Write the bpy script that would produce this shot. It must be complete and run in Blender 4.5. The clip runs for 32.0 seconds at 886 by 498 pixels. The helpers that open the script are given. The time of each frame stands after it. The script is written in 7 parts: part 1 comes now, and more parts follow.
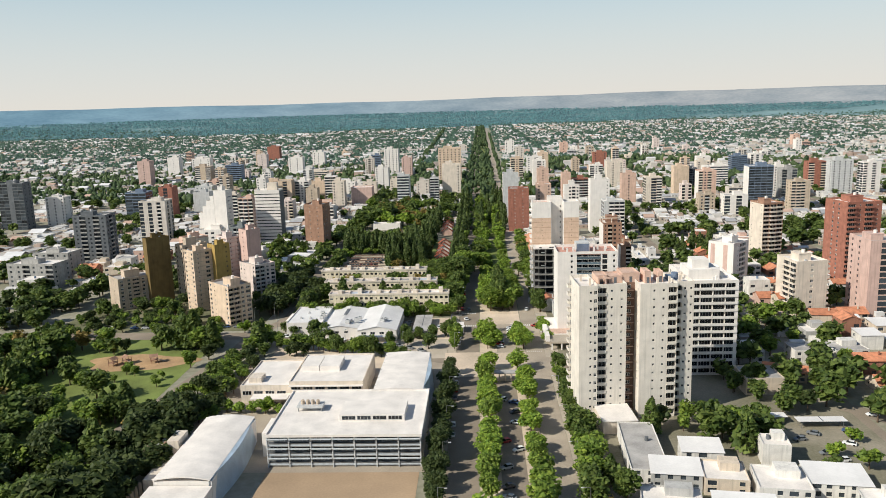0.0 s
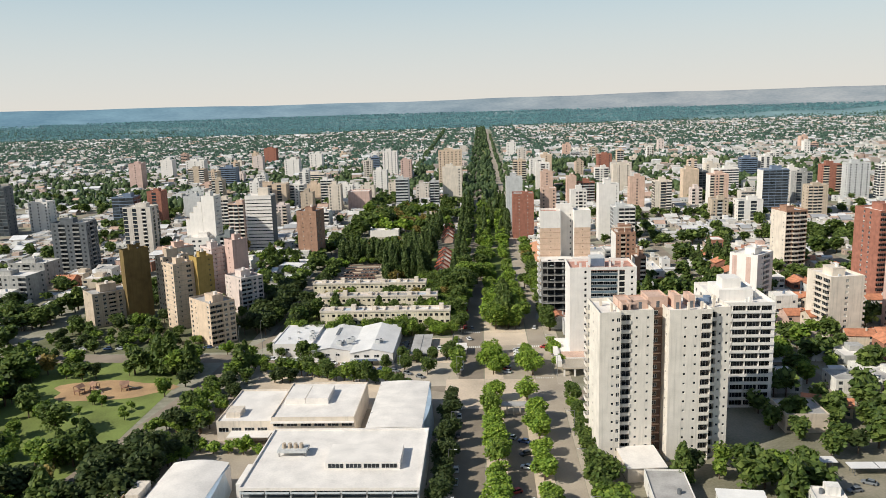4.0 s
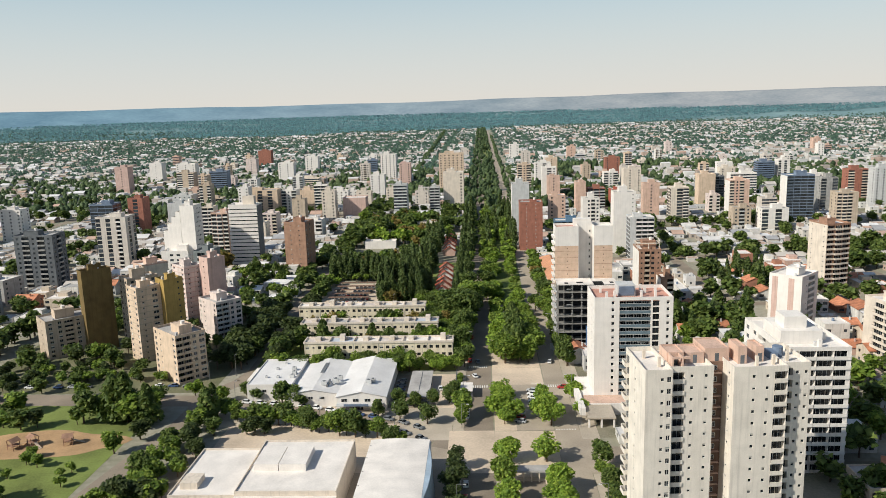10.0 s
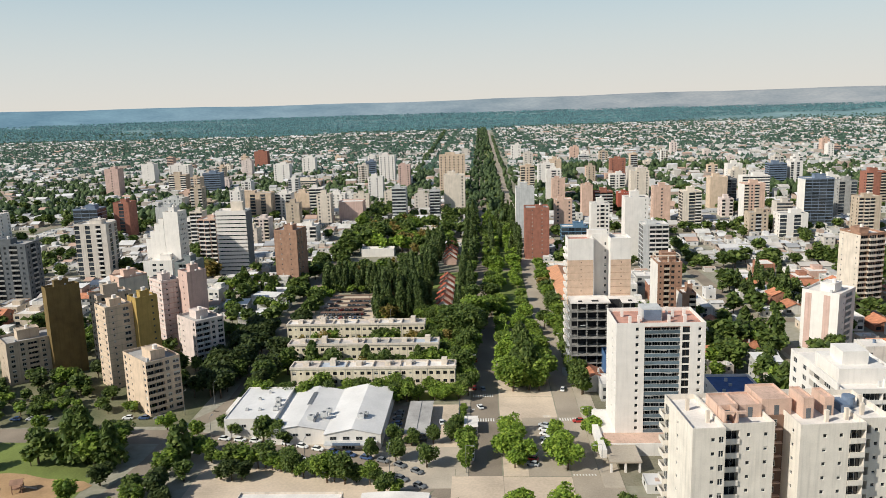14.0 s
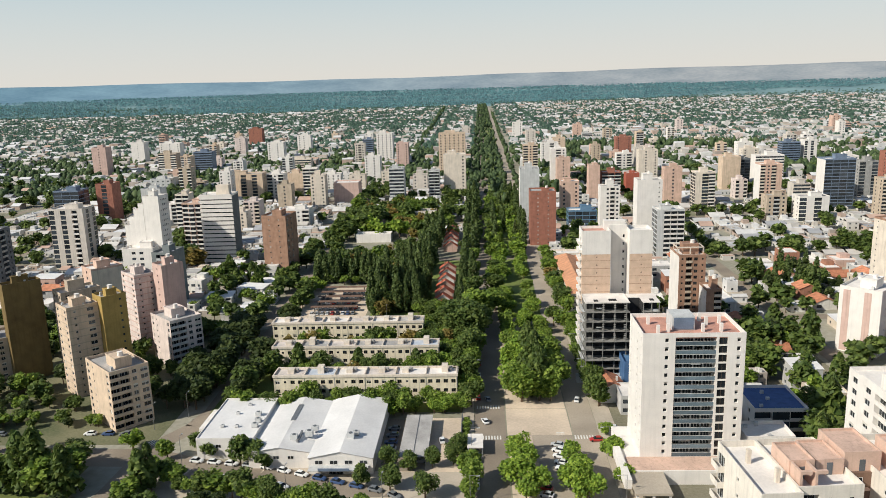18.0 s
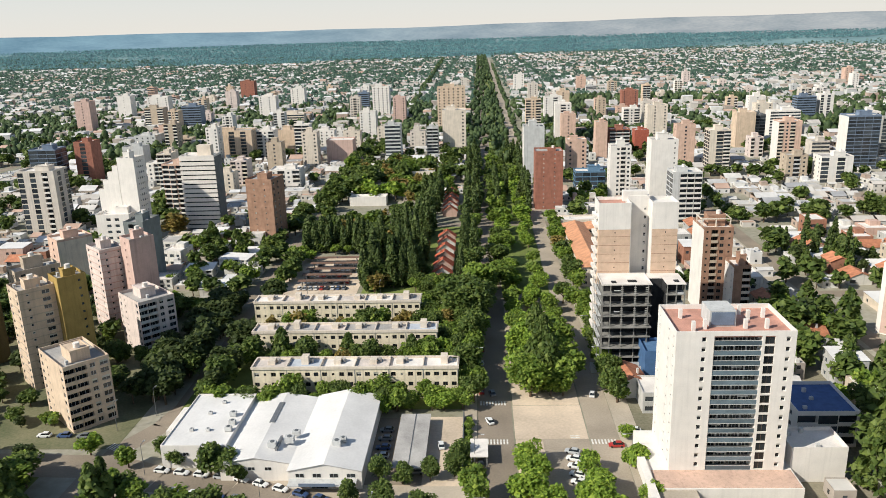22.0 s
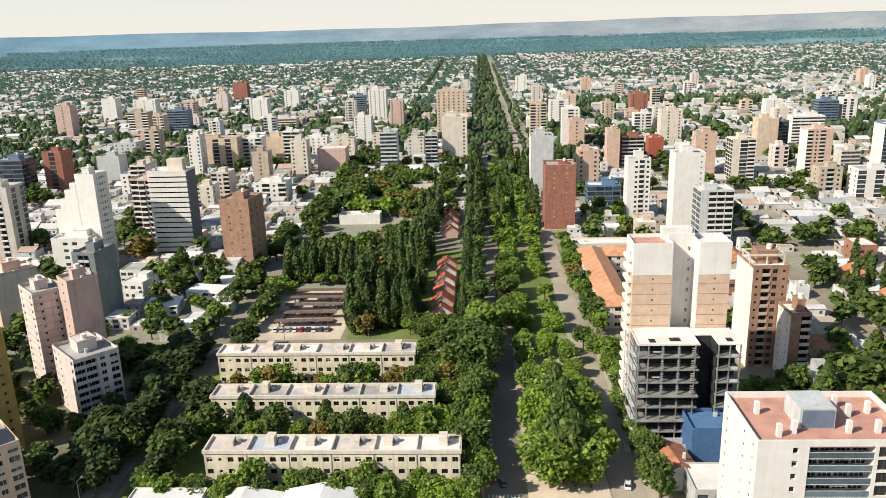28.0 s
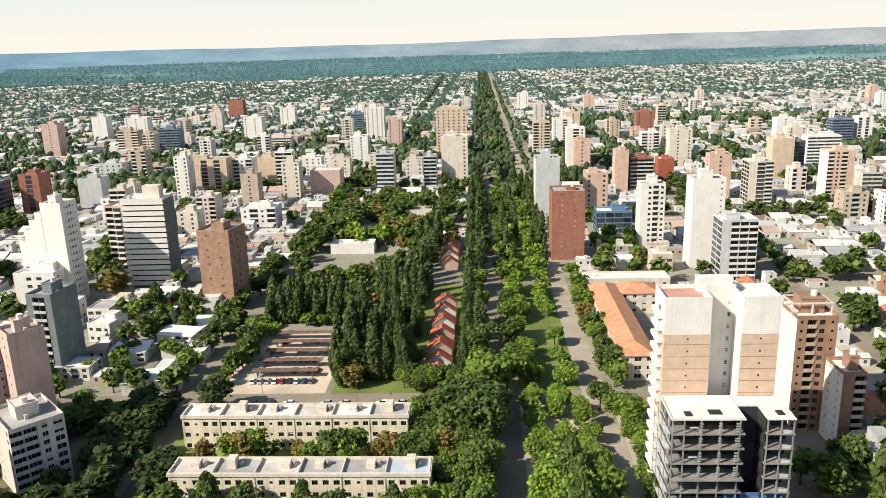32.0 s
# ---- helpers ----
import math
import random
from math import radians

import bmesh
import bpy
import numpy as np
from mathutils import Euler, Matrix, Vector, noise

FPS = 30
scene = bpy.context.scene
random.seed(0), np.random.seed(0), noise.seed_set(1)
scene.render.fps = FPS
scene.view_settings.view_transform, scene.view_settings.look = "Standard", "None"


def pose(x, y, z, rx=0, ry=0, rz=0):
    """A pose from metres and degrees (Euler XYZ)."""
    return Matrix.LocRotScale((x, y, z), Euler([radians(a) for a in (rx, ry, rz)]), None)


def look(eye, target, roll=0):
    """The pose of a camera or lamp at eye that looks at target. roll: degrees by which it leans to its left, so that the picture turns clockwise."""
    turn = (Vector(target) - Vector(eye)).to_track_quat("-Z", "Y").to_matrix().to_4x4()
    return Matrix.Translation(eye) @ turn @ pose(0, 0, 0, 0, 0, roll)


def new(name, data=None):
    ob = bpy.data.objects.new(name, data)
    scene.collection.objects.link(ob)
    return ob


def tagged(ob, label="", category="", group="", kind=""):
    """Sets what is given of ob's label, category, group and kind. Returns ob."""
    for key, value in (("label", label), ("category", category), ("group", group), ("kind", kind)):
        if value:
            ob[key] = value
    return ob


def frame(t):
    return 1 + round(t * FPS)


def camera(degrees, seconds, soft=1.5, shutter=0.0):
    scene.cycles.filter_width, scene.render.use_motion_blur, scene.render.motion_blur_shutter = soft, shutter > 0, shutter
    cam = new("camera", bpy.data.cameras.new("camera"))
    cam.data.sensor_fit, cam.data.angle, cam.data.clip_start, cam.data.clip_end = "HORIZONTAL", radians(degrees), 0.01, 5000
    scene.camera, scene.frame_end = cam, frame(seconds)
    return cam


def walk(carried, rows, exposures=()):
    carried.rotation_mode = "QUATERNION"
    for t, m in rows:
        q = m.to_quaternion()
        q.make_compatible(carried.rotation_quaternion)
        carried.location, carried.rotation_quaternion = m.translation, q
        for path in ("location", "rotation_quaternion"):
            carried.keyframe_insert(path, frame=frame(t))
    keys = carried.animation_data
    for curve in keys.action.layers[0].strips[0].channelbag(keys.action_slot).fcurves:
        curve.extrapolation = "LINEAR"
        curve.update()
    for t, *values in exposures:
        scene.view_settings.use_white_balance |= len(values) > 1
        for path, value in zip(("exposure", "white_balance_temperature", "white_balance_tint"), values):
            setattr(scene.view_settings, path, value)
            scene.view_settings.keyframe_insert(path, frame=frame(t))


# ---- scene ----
cam = camera(60.1, 32.0, soft=0.8)
EXPO = 0.0
HEADING, LEAN = 3.0, -1.68


def eye_pose(x, y, z, down):
    return pose(x, y, z, 90 - down, 0, HEADING) @ pose(0, 0, 0, 0, 0, LEAN)


walk(cam, [
    (0, eye_pose(-8.60, -127.30, 110.10, 10.89)),
    (1, eye_pose(-9.06, -119.16, 110.10, 10.91)),
    (2, eye_pose(-9.53, -111.03, 110.10, 10.86)),
    (3, eye_pose(-10.01, -102.89, 110.10, 10.85)),
    (3.5, eye_pose(-10.26, -98.83, 110.10, 10.85)),
    (5.5, eye_pose(-11.26, -82.56, 110.10, 10.81)),
    (6, eye_pose(-11.52, -78.49, 110.10, 10.81)),
    (7, eye_pose(-12.03, -70.35, 110.10, 10.78)),
    (8, eye_pose(-12.54, -62.22, 110.10, 10.81)),
    (9, eye_pose(-13.06, -54.08, 110.10, 10.83)),
    (10, eye_pose(-13.58, -45.95, 110.10, 10.79)),
    (11, eye_pose(-14.10, -37.81, 110.10, 10.81)),
    (12, eye_pose(-14.61, -29.68, 110.10, 10.78)),
    (13, eye_pose(-15.12, -21.55, 110.10, 10.80)),
    (14, eye_pose(-15.62, -13.41, 110.10, 10.81)),
    (14.5, eye_pose(-15.87, -9.34, 110.10, 10.78)),
    (16.5, eye_pose(-16.83, 6.93, 110.10, 11.27)),
    (17, eye_pose(-17.07, 10.99, 110.10, 12.36)),
    (17.5, eye_pose(-17.30, 15.06, 110.10, 12.58)),
    (18, eye_pose(-17.53, 19.13, 110.10, 12.56)),
    (18.5, eye_pose(-17.75, 23.20, 110.10, 12.55)),
    (19, eye_pose(-17.97, 27.27, 110.10, 13.74)),
    (19.5, eye_pose(-18.18, 31.33, 110.10, 16.06)),
    (20, eye_pose(-18.40, 35.40, 110.10, 16.07)),
    (21, eye_pose(-18.80, 43.54, 110.10, 16.10)),
    (22, eye_pose(-19.19, 51.67, 110.10, 16.07)),
    (23, eye_pose(-19.56, 59.80, 110.10, 16.07)),
    (24, eye_pose(-19.91, 67.94, 110.10, 16.11)),
    (25, eye_pose(-20.22, 76.08, 110.10, 16.07)),
    (25.5, eye_pose(-20.37, 80.14, 110.10, 16.09)),
    (27.5, eye_pose(-20.90, 96.41, 110.10, 16.07)),
    (28, eye_pose(-21.02, 100.48, 110.10, 16.08)),
    (29, eye_pose(-21.22, 108.61, 110.10, 16.09)),
    (30, eye_pose(-21.39, 116.75, 110.10, 16.07)),
    (30.5, eye_pose(-21.47, 120.82, 110.10, 16.08)),
    (31, eye_pose(-21.53, 124.89, 110.10, 15.37)),
    (31.5, eye_pose(-21.58, 128.95, 110.10, 15.00)),
    (32, eye_pose(-21.63, 133.02, 110.10, 14.95)),
], exposures=[(0, EXPO + 0.0, 6700, 7), (8, EXPO - 0.06, 6700, 7), (18, EXPO - 0.05, 6700, 7), (20, EXPO + 0.02, 6700, 7), (27, EXPO + 0.19, 6800, 7), (32, EXPO + 0.35, 6950, 7)])

# world, sun
SUN_AZ, SUN_EL = (-0.86, -0.51), 37.5
world = bpy.data.worlds.new("world")
scene.world = world
world.use_nodes = True
wn = world.node_tree.nodes
sky = wn.new("ShaderNodeTexSky")
sky.sky_type, sky.sun_disc = "NISHITA", False
sky.sun_elevation = radians(SUN_EL)
sky.sun_rotation = math.atan2(SUN_AZ[0], SUN_AZ[1])
sky.air_density, sky.dust_density, sky.ozone_density = 1.0, 0.6, 1.0
geo = wn.new("ShaderNodeTexCoord")
sep = wn.new("ShaderNodeSeparateXYZ")
haze = wn.new("ShaderNodeMapRange")
haze.interpolation_type = "SMOOTHSTEP"
haze.inputs["From Min"].default_value, haze.inputs["From Max"].default_value = 0.02, 0.36
haze.inputs["To Min"].default_value, haze.inputs["To Max"].default_value = 0.97, 0.0
white = wn.new("ShaderNodeMix")
white.data_type = "RGBA"
tint = wn.new("ShaderNodeValToRGB")
tint.color_ramp.elements[0].position, tint.color_ramp.elements[0].color = 0.0, (0.87, 0.835, 0.80, 1)
tint.color_ramp.elements[1].position, tint.color_ramp.elements[1].color = 0.19, (0.55, 0.76, 0.91, 1)
gain = wn.new("ShaderNodeVectorMath")
gain.operation = "SCALE"
gain.inputs["Scale"].default_value = 8.75
wl = world.node_tree.links
wl.new(geo.outputs["Generated"], sep.inputs[0])
wl.new(sep.outputs["Z"], haze.inputs["Value"])
wl.new(haze.outputs[0], white.inputs[0])
wl.new(sky.outputs[0], white.inputs[6])
wl.new(sep.outputs["Z"], tint.inputs[0])
wl.new(tint.outputs[0], gain.inputs[0])
wl.new(gain.outputs[0], white.inputs[7])
wl.new(white.outputs[2], wn["Background"].inputs["Color"])
wn["Background"].inputs["Strength"].default_value = 0.102
sun_data = bpy.data.lights.new("sun", "SUN")
sun_data.energy, sun_data.angle, sun_data.color = 5.0, radians(0.53), (1.0, 0.955, 0.88)
sun = new("sun", sun_data)
ce = math.cos(radians(SUN_EL))
sun.matrix_world = look((SUN_AZ[0] * 300 * ce, SUN_AZ[1] * 300 * ce, 300 * math.sin(radians(SUN_EL)) + 200), (0, 0, 200))


# ---- materials ----
def material(name, base, rough=0.8, vary=0.12, scale=0.6, fine=6.0, bump=0.25, metal=0.0, spec=0.4, rand=0.0, island=0.0, streak=0.0, second=None, patch=0.5, hue=0.0):
    """Grain and stains at two scales in object space; rand varies by object, island by loose piece."""
    m = bpy.data.materials.new(name)
    m.use_nodes = True
    nt = m.node_tree
    n, l = nt.nodes, nt.links
    b = n["Principled BSDF"]
    b.inputs["Roughness"].default_value = rough
    b.inputs["Metallic"].default_value = metal
    b.inputs["Specular IOR Level"].default_value = spec
    co = n.new("ShaderNodeTexCoord")
    big = n.new("ShaderNodeTexNoise")
    big.inputs["Scale"].default_value, big.inputs["Detail"].default_value = scale, 5
    small = n.new("ShaderNodeTexNoise")
    small.inputs["Scale"].default_value, small.inputs["Detail"].default_value = fine, 3
    l.new(co.outputs["Object"], big.inputs["Vector"])
    l.new(co.outputs["Object"], small.inputs["Vector"])
    ramp = n.new("ShaderNodeValToRGB")
    dark = [c * (1 - vary * 2.2) for c in base]
    light = [min(1, c * (1 + vary)) for c in base]
    if second:
        dark = second
    ramp.color_ramp.elements[0].color = (*dark, 1)
    ramp.color_ramp.elements[1].color = (*light, 1)
    ramp.color_ramp.elements[0].position, ramp.color_ramp.elements[1].position = patch - 0.22, patch + 0.22
    mix = n.new("ShaderNodeMath")
    mix.operation = "MULTIPLY_ADD"
    l.new(small.outputs["Fac"], mix.inputs[0])
    mix.inputs[1].default_value = 0.35
    add = n.new("ShaderNodeMath")
    add.operation = "MULTIPLY_ADD"
    l.new(big.outputs["Fac"], add.inputs[0])
    add.inputs[1].default_value, add.inputs[2].default_value = 0.9, -0.125
    l.new(add.outputs[0], mix.inputs[2])
    l.new(mix.outputs[0], ramp.inputs["Fac"])
    col = ramp.outputs["Color"]
    if streak:
        mp = n.new("ShaderNodeMapping")
        mp.inputs["Scale"].default_value = (1.2, 1.2, 0.07)
        st = n.new("ShaderNodeTexNoise")
        st.inputs["Scale"].default_value, st.inputs["Detail"].default_value = 1.0, 4
        l.new(co.outputs["Object"], mp.inputs["Vector"])
        l.new(mp.outputs[0], st.inputs["Vector"])
        sr = n.new("ShaderNodeMapRange")
        sr.inputs["From Min"].default_value, sr.inputs["From Max"].default_value = 0.5, 0.72
        sr.inputs["To Min"].default_value, sr.inputs["To Max"].default_value = 1.0, 1.0 - streak
        l.new(st.outputs["Fac"], sr.inputs["Value"])
        mul = n.new("ShaderNodeMix")
        mul.data_type, mul.blend_type = "RGBA", "MULTIPLY"
        mul.inputs[0].default_value = 1
        l.new(col, mul.inputs[6])
        l.new(sr.outputs[0], mul.inputs[7])
        col = mul.outputs[2]
    if rand or island or hue:
        hs = n.new("ShaderNodeHueSaturation")
        src = n.new("ShaderNodeObjectInfo").outputs["Random"] if rand else n.new("ShaderNodeNewGeometry").outputs["Random Per Island"]
        mr = n.new("ShaderNodeMapRange")
        k = rand or island
        mr.inputs["To Min"].default_value, mr.inputs["To Max"].default_value = 1 - k, 1 + k
        l.new(src, mr.inputs["Value"])
        l.new(mr.outputs[0], hs.inputs["Value"])
        if hue:
            mh = n.new("ShaderNodeMapRange")
            mh.inputs["To Min"].default_value, mh.inputs["To Max"].default_value = 0.5 + hue, 0.5 - hue
            l.new(src, mh.inputs["Value"])
            l.new(mh.outputs[0], hs.inputs["Hue"])
        l.new(col, hs.inputs["Color"])
        col = hs.outputs[0]
    l.new(col, b.inputs["Base Color"])
    if bump:
        bp = n.new("ShaderNodeBump")
        bp.inputs["Strength"].default_value, bp.inputs["Distance"].default_value = bump, 0.05
        l.new(small.outputs["Fac"], bp.inputs["Height"])
        l.new(bp.outputs[0], b.inputs["Normal"])
    return m


def palette(name, colours, rough=0.85, vary=0.25, scale=0.15):
    """Loose pieces take one of the colours each."""
    m = material(name, (0.5, 0.5, 0.5), rough, bump=0.0)
    nt = m.node_tree
    n, l = nt.nodes, nt.links
    ramp = n.new("ShaderNodeValToRGB")
    ramp.color_ramp.interpolation = "CONSTANT"
    e = ramp.color_ramp.elements
    while len(e) < len(colours):
        e.new(0.5)
    for i, c in enumerate(colours):
        e[i].position, e[i].color = i / len(colours), (*c, 1)
    l.new(n.new("ShaderNodeNewGeometry").outputs["Random Per Island"], ramp.inputs["Fac"])
    no = n.new("ShaderNodeTexNoise")
    no.inputs["Scale"].default_value, no.inputs["Detail"].default_value = scale, 6
    l.new(n.new("ShaderNodeTexCoord").outputs["Object"], no.inputs["Vector"])
    mr = n.new("ShaderNodeMapRange")
    mr.inputs["From Min"].default_value, mr.inputs["From Max"].default_value = 0.3, 0.7
    mr.inputs["To Min"].default_value, mr.inputs["To Max"].default_value = 1 - vary, 1.0
    l.new(no.outputs["Fac"], mr.inputs["Value"])
    mul = n.new("ShaderNodeMix")
    mul.data_type, mul.blend_type = "RGBA", "MULTIPLY"
    mul.inputs[0].default_value = 1
    l.new(ramp.outputs[0], mul.inputs[6])
    l.new(mr.outputs[0], mul.inputs[7])
    l.new(mul.outputs[2], n["Principled BSDF"].inputs["Base Color"])
    return m


def leaf_material(name, base, second, rough=0.6, spread=0.35):
    m = material(name, base, rough, scale=0.35, fine=2.0, bump=0.0, spec=0.25, island=spread, hue=0.02, second=second)
    nt = m.node_tree
    b = nt.nodes["Principled BSDF"]
    tr = nt.nodes.new("ShaderNodeBsdfTranslucent")
    mx = nt.nodes.new("ShaderNodeMixShader")
    mx.inputs[0].default_value = 0.36
    src = b.inputs["Base Color"].links[0].from_socket
    nt.links.new(src, tr.inputs["Color"])
    nt.links.new(b.outputs[0], mx.inputs[1])
    nt.links.new(tr.outputs[0], mx.inputs[2])
    nt.links.new(mx.outputs[0], nt.nodes["Material Output"].inputs["Surface"])
    return m


WHITE = material("white_plaster", (0.76, 0.715, 0.665), 0.85, 0.05, 0.25, 3, 0.15, streak=0.08)
CREAM = material("cream_plaster", (0.70, 0.61, 0.51), 0.85, 0.08, 0.25, 3, 0.15, streak=0.2)
BEIGE = material("beige_plaster", (0.52, 0.42, 0.32), 0.88, 0.1, 0.25, 3, 0.2, streak=0.22)
SAND = material("sand_render", (0.65, 0.50, 0.37), 0.88, 0.1, 0.25, 3, 0.2, streak=0.2)
PINK = material("pink_plaster", (0.60, 0.42, 0.36), 0.85, 0.08, 0.25, 3, 0.15, streak=0.2)
SALMON = material("salmon_render", (0.64, 0.44, 0.345), 0.85, 0.1, 0.25, 3, 0.15, streak=0.2)
GREYC = material("grey_concrete", (0.36, 0.35, 0.33), 0.85, 0.14, 0.3, 4, 0.3, streak=0.25)
LGREY = material("light_grey_render", (0.55, 0.55, 0.54), 0.85, 0.08, 0.3, 4, 0.2, streak=0.2)
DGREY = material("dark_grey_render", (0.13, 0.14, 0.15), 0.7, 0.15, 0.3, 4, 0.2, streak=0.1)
BLUEW = material("blue_grey_cladding", (0.16, 0.21, 0.29), 0.5, 0.12, 0.3, 4, 0.1)
MUSTARD = material("mustard_render", (0.185, 0.125, 0.045), 0.85, 0.15, 0.25, 3, 0.2, streak=0.2)
OCHRE = material("ochre_render", (0.41, 0.275, 0.085), 0.85, 0.12, 0.25, 3, 0.2, streak=0.2)
GREIGE = material("greige_render", (0.62, 0.56, 0.495), 0.87, 0.08, 0.25, 3, 0.18, streak=0.2)
GLASS = material("window_glass", (0.022, 0.027, 0.032), 0.12, 0.2, 0.2, 1, 0.0, spec=0.5, rand=0.5)
GLASSJ = material("far_window_glass", (0.045, 0.055, 0.065), 0.2, 0.2, 0.2, 1, 0.0, spec=0.6, island=0.6)
FRAME = material("white_aluminium", (0.62, 0.62, 0.6), 0.45, 0.05, 2, 8, 0.05)
DARKFRAME = material("brown_window_frame", (0.10, 0.07, 0.05), 0.6, 0.1, 2, 8, 0.05)
SHUTTER = material("roller_shutter", (0.55, 0.52, 0.46), 0.6, 0.08, 1, 8, 0.05, rand=0.25)
STEEL = material("painted_steel", (0.3, 0.3, 0.3), 0.45, 0.1, 2, 10, 0.05, metal=0.6)
# near-black for voids: their shade put into the colour
DARKVOID = material("void_shade_black", (0.03, 0.03, 0.032), 0.9, 0.2, 0.5, 2, 0.0)
ROOFW = material("white_roof_membrane", (0.78, 0.725, 0.67), 0.8, 0.09, 0.18, 2, 0.15)
ROOFG = material("grey_roof_membrane", (0.42, 0.40, 0.38), 0.85, 0.16, 0.18, 2, 0.2)
ROOFP = material("red_roof_paint", (0.56, 0.29, 0.22), 0.8, 0.14, 0.3, 3, 0.2)
METALR = material("white_roof_sheet", (0.78, 0.755, 0.73), 0.5, 0.07, 0.12, 1.5, 0.08)
TILE = material("terracotta_tile", (0.54, 0.22, 0.12), 0.8, 0.18, 0.5, 5, 0.4, rand=0.2)
BRICKM = material("red_brick", (0.35, 0.145, 0.10), 0.88, 0.14, 0.4, 7, 0.35, streak=0.15)
BROWNB = material("brown_brick", (0.37, 0.215, 0.145), 0.88, 0.15, 0.4, 7, 0.35, streak=0.15)
TANB = material("hollow_block_wall", (0.63, 0.45, 0.33), 0.9, 0.08, 0.5, 9, 0.3, streak=0.04)
ASPHALT2 = material("worn_asphalt", (0.29, 0.238, 0.183), 0.9, 0.16, 0.05, 2, 0.2)
PAVE = material("concrete_paving", (0.49, 0.42, 0.335), 0.9, 0.13, 0.08, 2, 0.2)
SANDY = material("sandy_ground", (0.63, 0.51, 0.39), 0.95, 0.15, 0.06, 1.2, 0.3)
COURT = material("court_surface", (0.41, 0.29, 0.185), 0.9, 0.12, 0.05, 1.5, 0.2)
EARTH = material("playground_earth", (0.47, 0.30, 0.16), 0.95, 0.18, 0.09, 1.5, 0.4)
GRASS = material("lawn", (0.19, 0.24, 0.06), 0.95, 0.2, 0.06, 1.5, 0.4, second=(0.10, 0.12, 0.03))
GROUND = material("town_ground", (0.36, 0.33, 0.275), 0.95, 0.2, 0.012, 0.4, 0.3, second=(0.15, 0.15, 0.085))
MARK = material("road_paint", (0.7, 0.68, 0.63), 0.8, 0.15, 1.0, 8, 0.05)
BARK = material("bark", (0.13, 0.09, 0.06), 0.95, 0.2, 1.5, 8, 0.5)
LEAF_A = leaf_material("leaf_green", (0.225, 0.315, 0.052), (0.095, 0.15, 0.025))
LEAF_B = leaf_material("leaf_bright", (0.29, 0.405, 0.06), (0.13, 0.21, 0.03))
LEAF_D = leaf_material("leaf_dark", (0.14, 0.195, 0.045), (0.065, 0.10, 0.024))
LEAF_M = leaf_material("town_leaf", (0.12, 0.175, 0.07), (0.055, 0.09, 0.04), spread=0.45)
LEAF_V = leaf_material("avenue_leaf", (0.10, 0.15, 0.06), (0.045, 0.075, 0.03), spread=0.45)
# dark foliage with the shade of tall buildings put into its colour
LEAF_K = leaf_material("leaf_dark_with_shade", (0.085, 0.115, 0.035), (0.04, 0.06, 0.019))
LEAF_P = leaf_material("poplar_leaf", (0.125, 0.175, 0.05), (0.055, 0.085, 0.026))
LEAF_O = leaf_material("leaf_ochre", (0.33, 0.25, 0.07), (0.17, 0.14, 0.04))
# far and valley greens: the blue of distance haze is put into their colours
LEAF_FAR = leaf_material("hazed_far_leaf", (0.105, 0.175, 0.12), (0.055, 0.105, 0.085), spread=0.4)
FOREST = leaf_material("hazed_valley_leaf", (0.14, 0.27, 0.285), (0.09, 0.195, 0.22), spread=0.3)
VALLEY = material("hazed_valley_fields", (0.19, 0.29, 0.29), 0.95, 0.2, 0.004, 0.03, 0.0, second=(0.11, 0.20, 0.22))
STEPPE = material("hazed_steppe_scrub", (0.29, 0.31, 0.322), 0.95, 0.25, 0.004, 0.05, 0.0, second=(0.18, 0.23, 0.265))
# the far plateau: scrub with haze put into its grey-blue, greener and bluer towards the west
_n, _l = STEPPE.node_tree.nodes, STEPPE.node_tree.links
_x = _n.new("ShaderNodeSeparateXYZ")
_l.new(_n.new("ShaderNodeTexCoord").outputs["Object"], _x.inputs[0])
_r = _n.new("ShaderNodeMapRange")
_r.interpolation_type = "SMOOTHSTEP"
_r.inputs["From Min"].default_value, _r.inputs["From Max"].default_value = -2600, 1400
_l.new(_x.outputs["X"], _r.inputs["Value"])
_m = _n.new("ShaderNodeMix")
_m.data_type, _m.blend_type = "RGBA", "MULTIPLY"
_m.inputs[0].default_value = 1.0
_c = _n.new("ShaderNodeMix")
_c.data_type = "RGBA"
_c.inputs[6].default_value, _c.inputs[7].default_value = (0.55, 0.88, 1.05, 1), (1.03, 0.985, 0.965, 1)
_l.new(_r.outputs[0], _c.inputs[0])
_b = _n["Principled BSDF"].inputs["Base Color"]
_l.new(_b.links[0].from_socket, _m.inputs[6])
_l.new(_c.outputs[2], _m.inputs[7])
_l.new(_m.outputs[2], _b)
RUBBER = material("tyre_rubber", (0.02, 0.02, 0.02), 0.8, 0.1, 4, 10, 0.0)
# house colours, paled and cooled to stand for distance haze
HOUSEWALL = palette("far_house_walls", [(0.68, 0.66, 0.62), (0.58, 0.52, 0.45), (0.74, 0.72, 0.70), (0.44, 0.38, 0.33), (0.62, 0.58, 0.53), (0.72, 0.70, 0.66), (0.50, 0.38, 0.31), (0.60, 0.60, 0.59)])
HOUSEROOF = palette("far_house_roofs", [(0.68, 0.66, 0.64), (0.5, 0.49, 0.48), (0.72, 0.71, 0.70), (0.60, 0.55, 0.50), (0.38, 0.38, 0.39), (0.66, 0.63, 0.59), (0.54, 0.37, 0.29), (0.74, 0.73, 0.73), (0.55, 0.51, 0.47)])


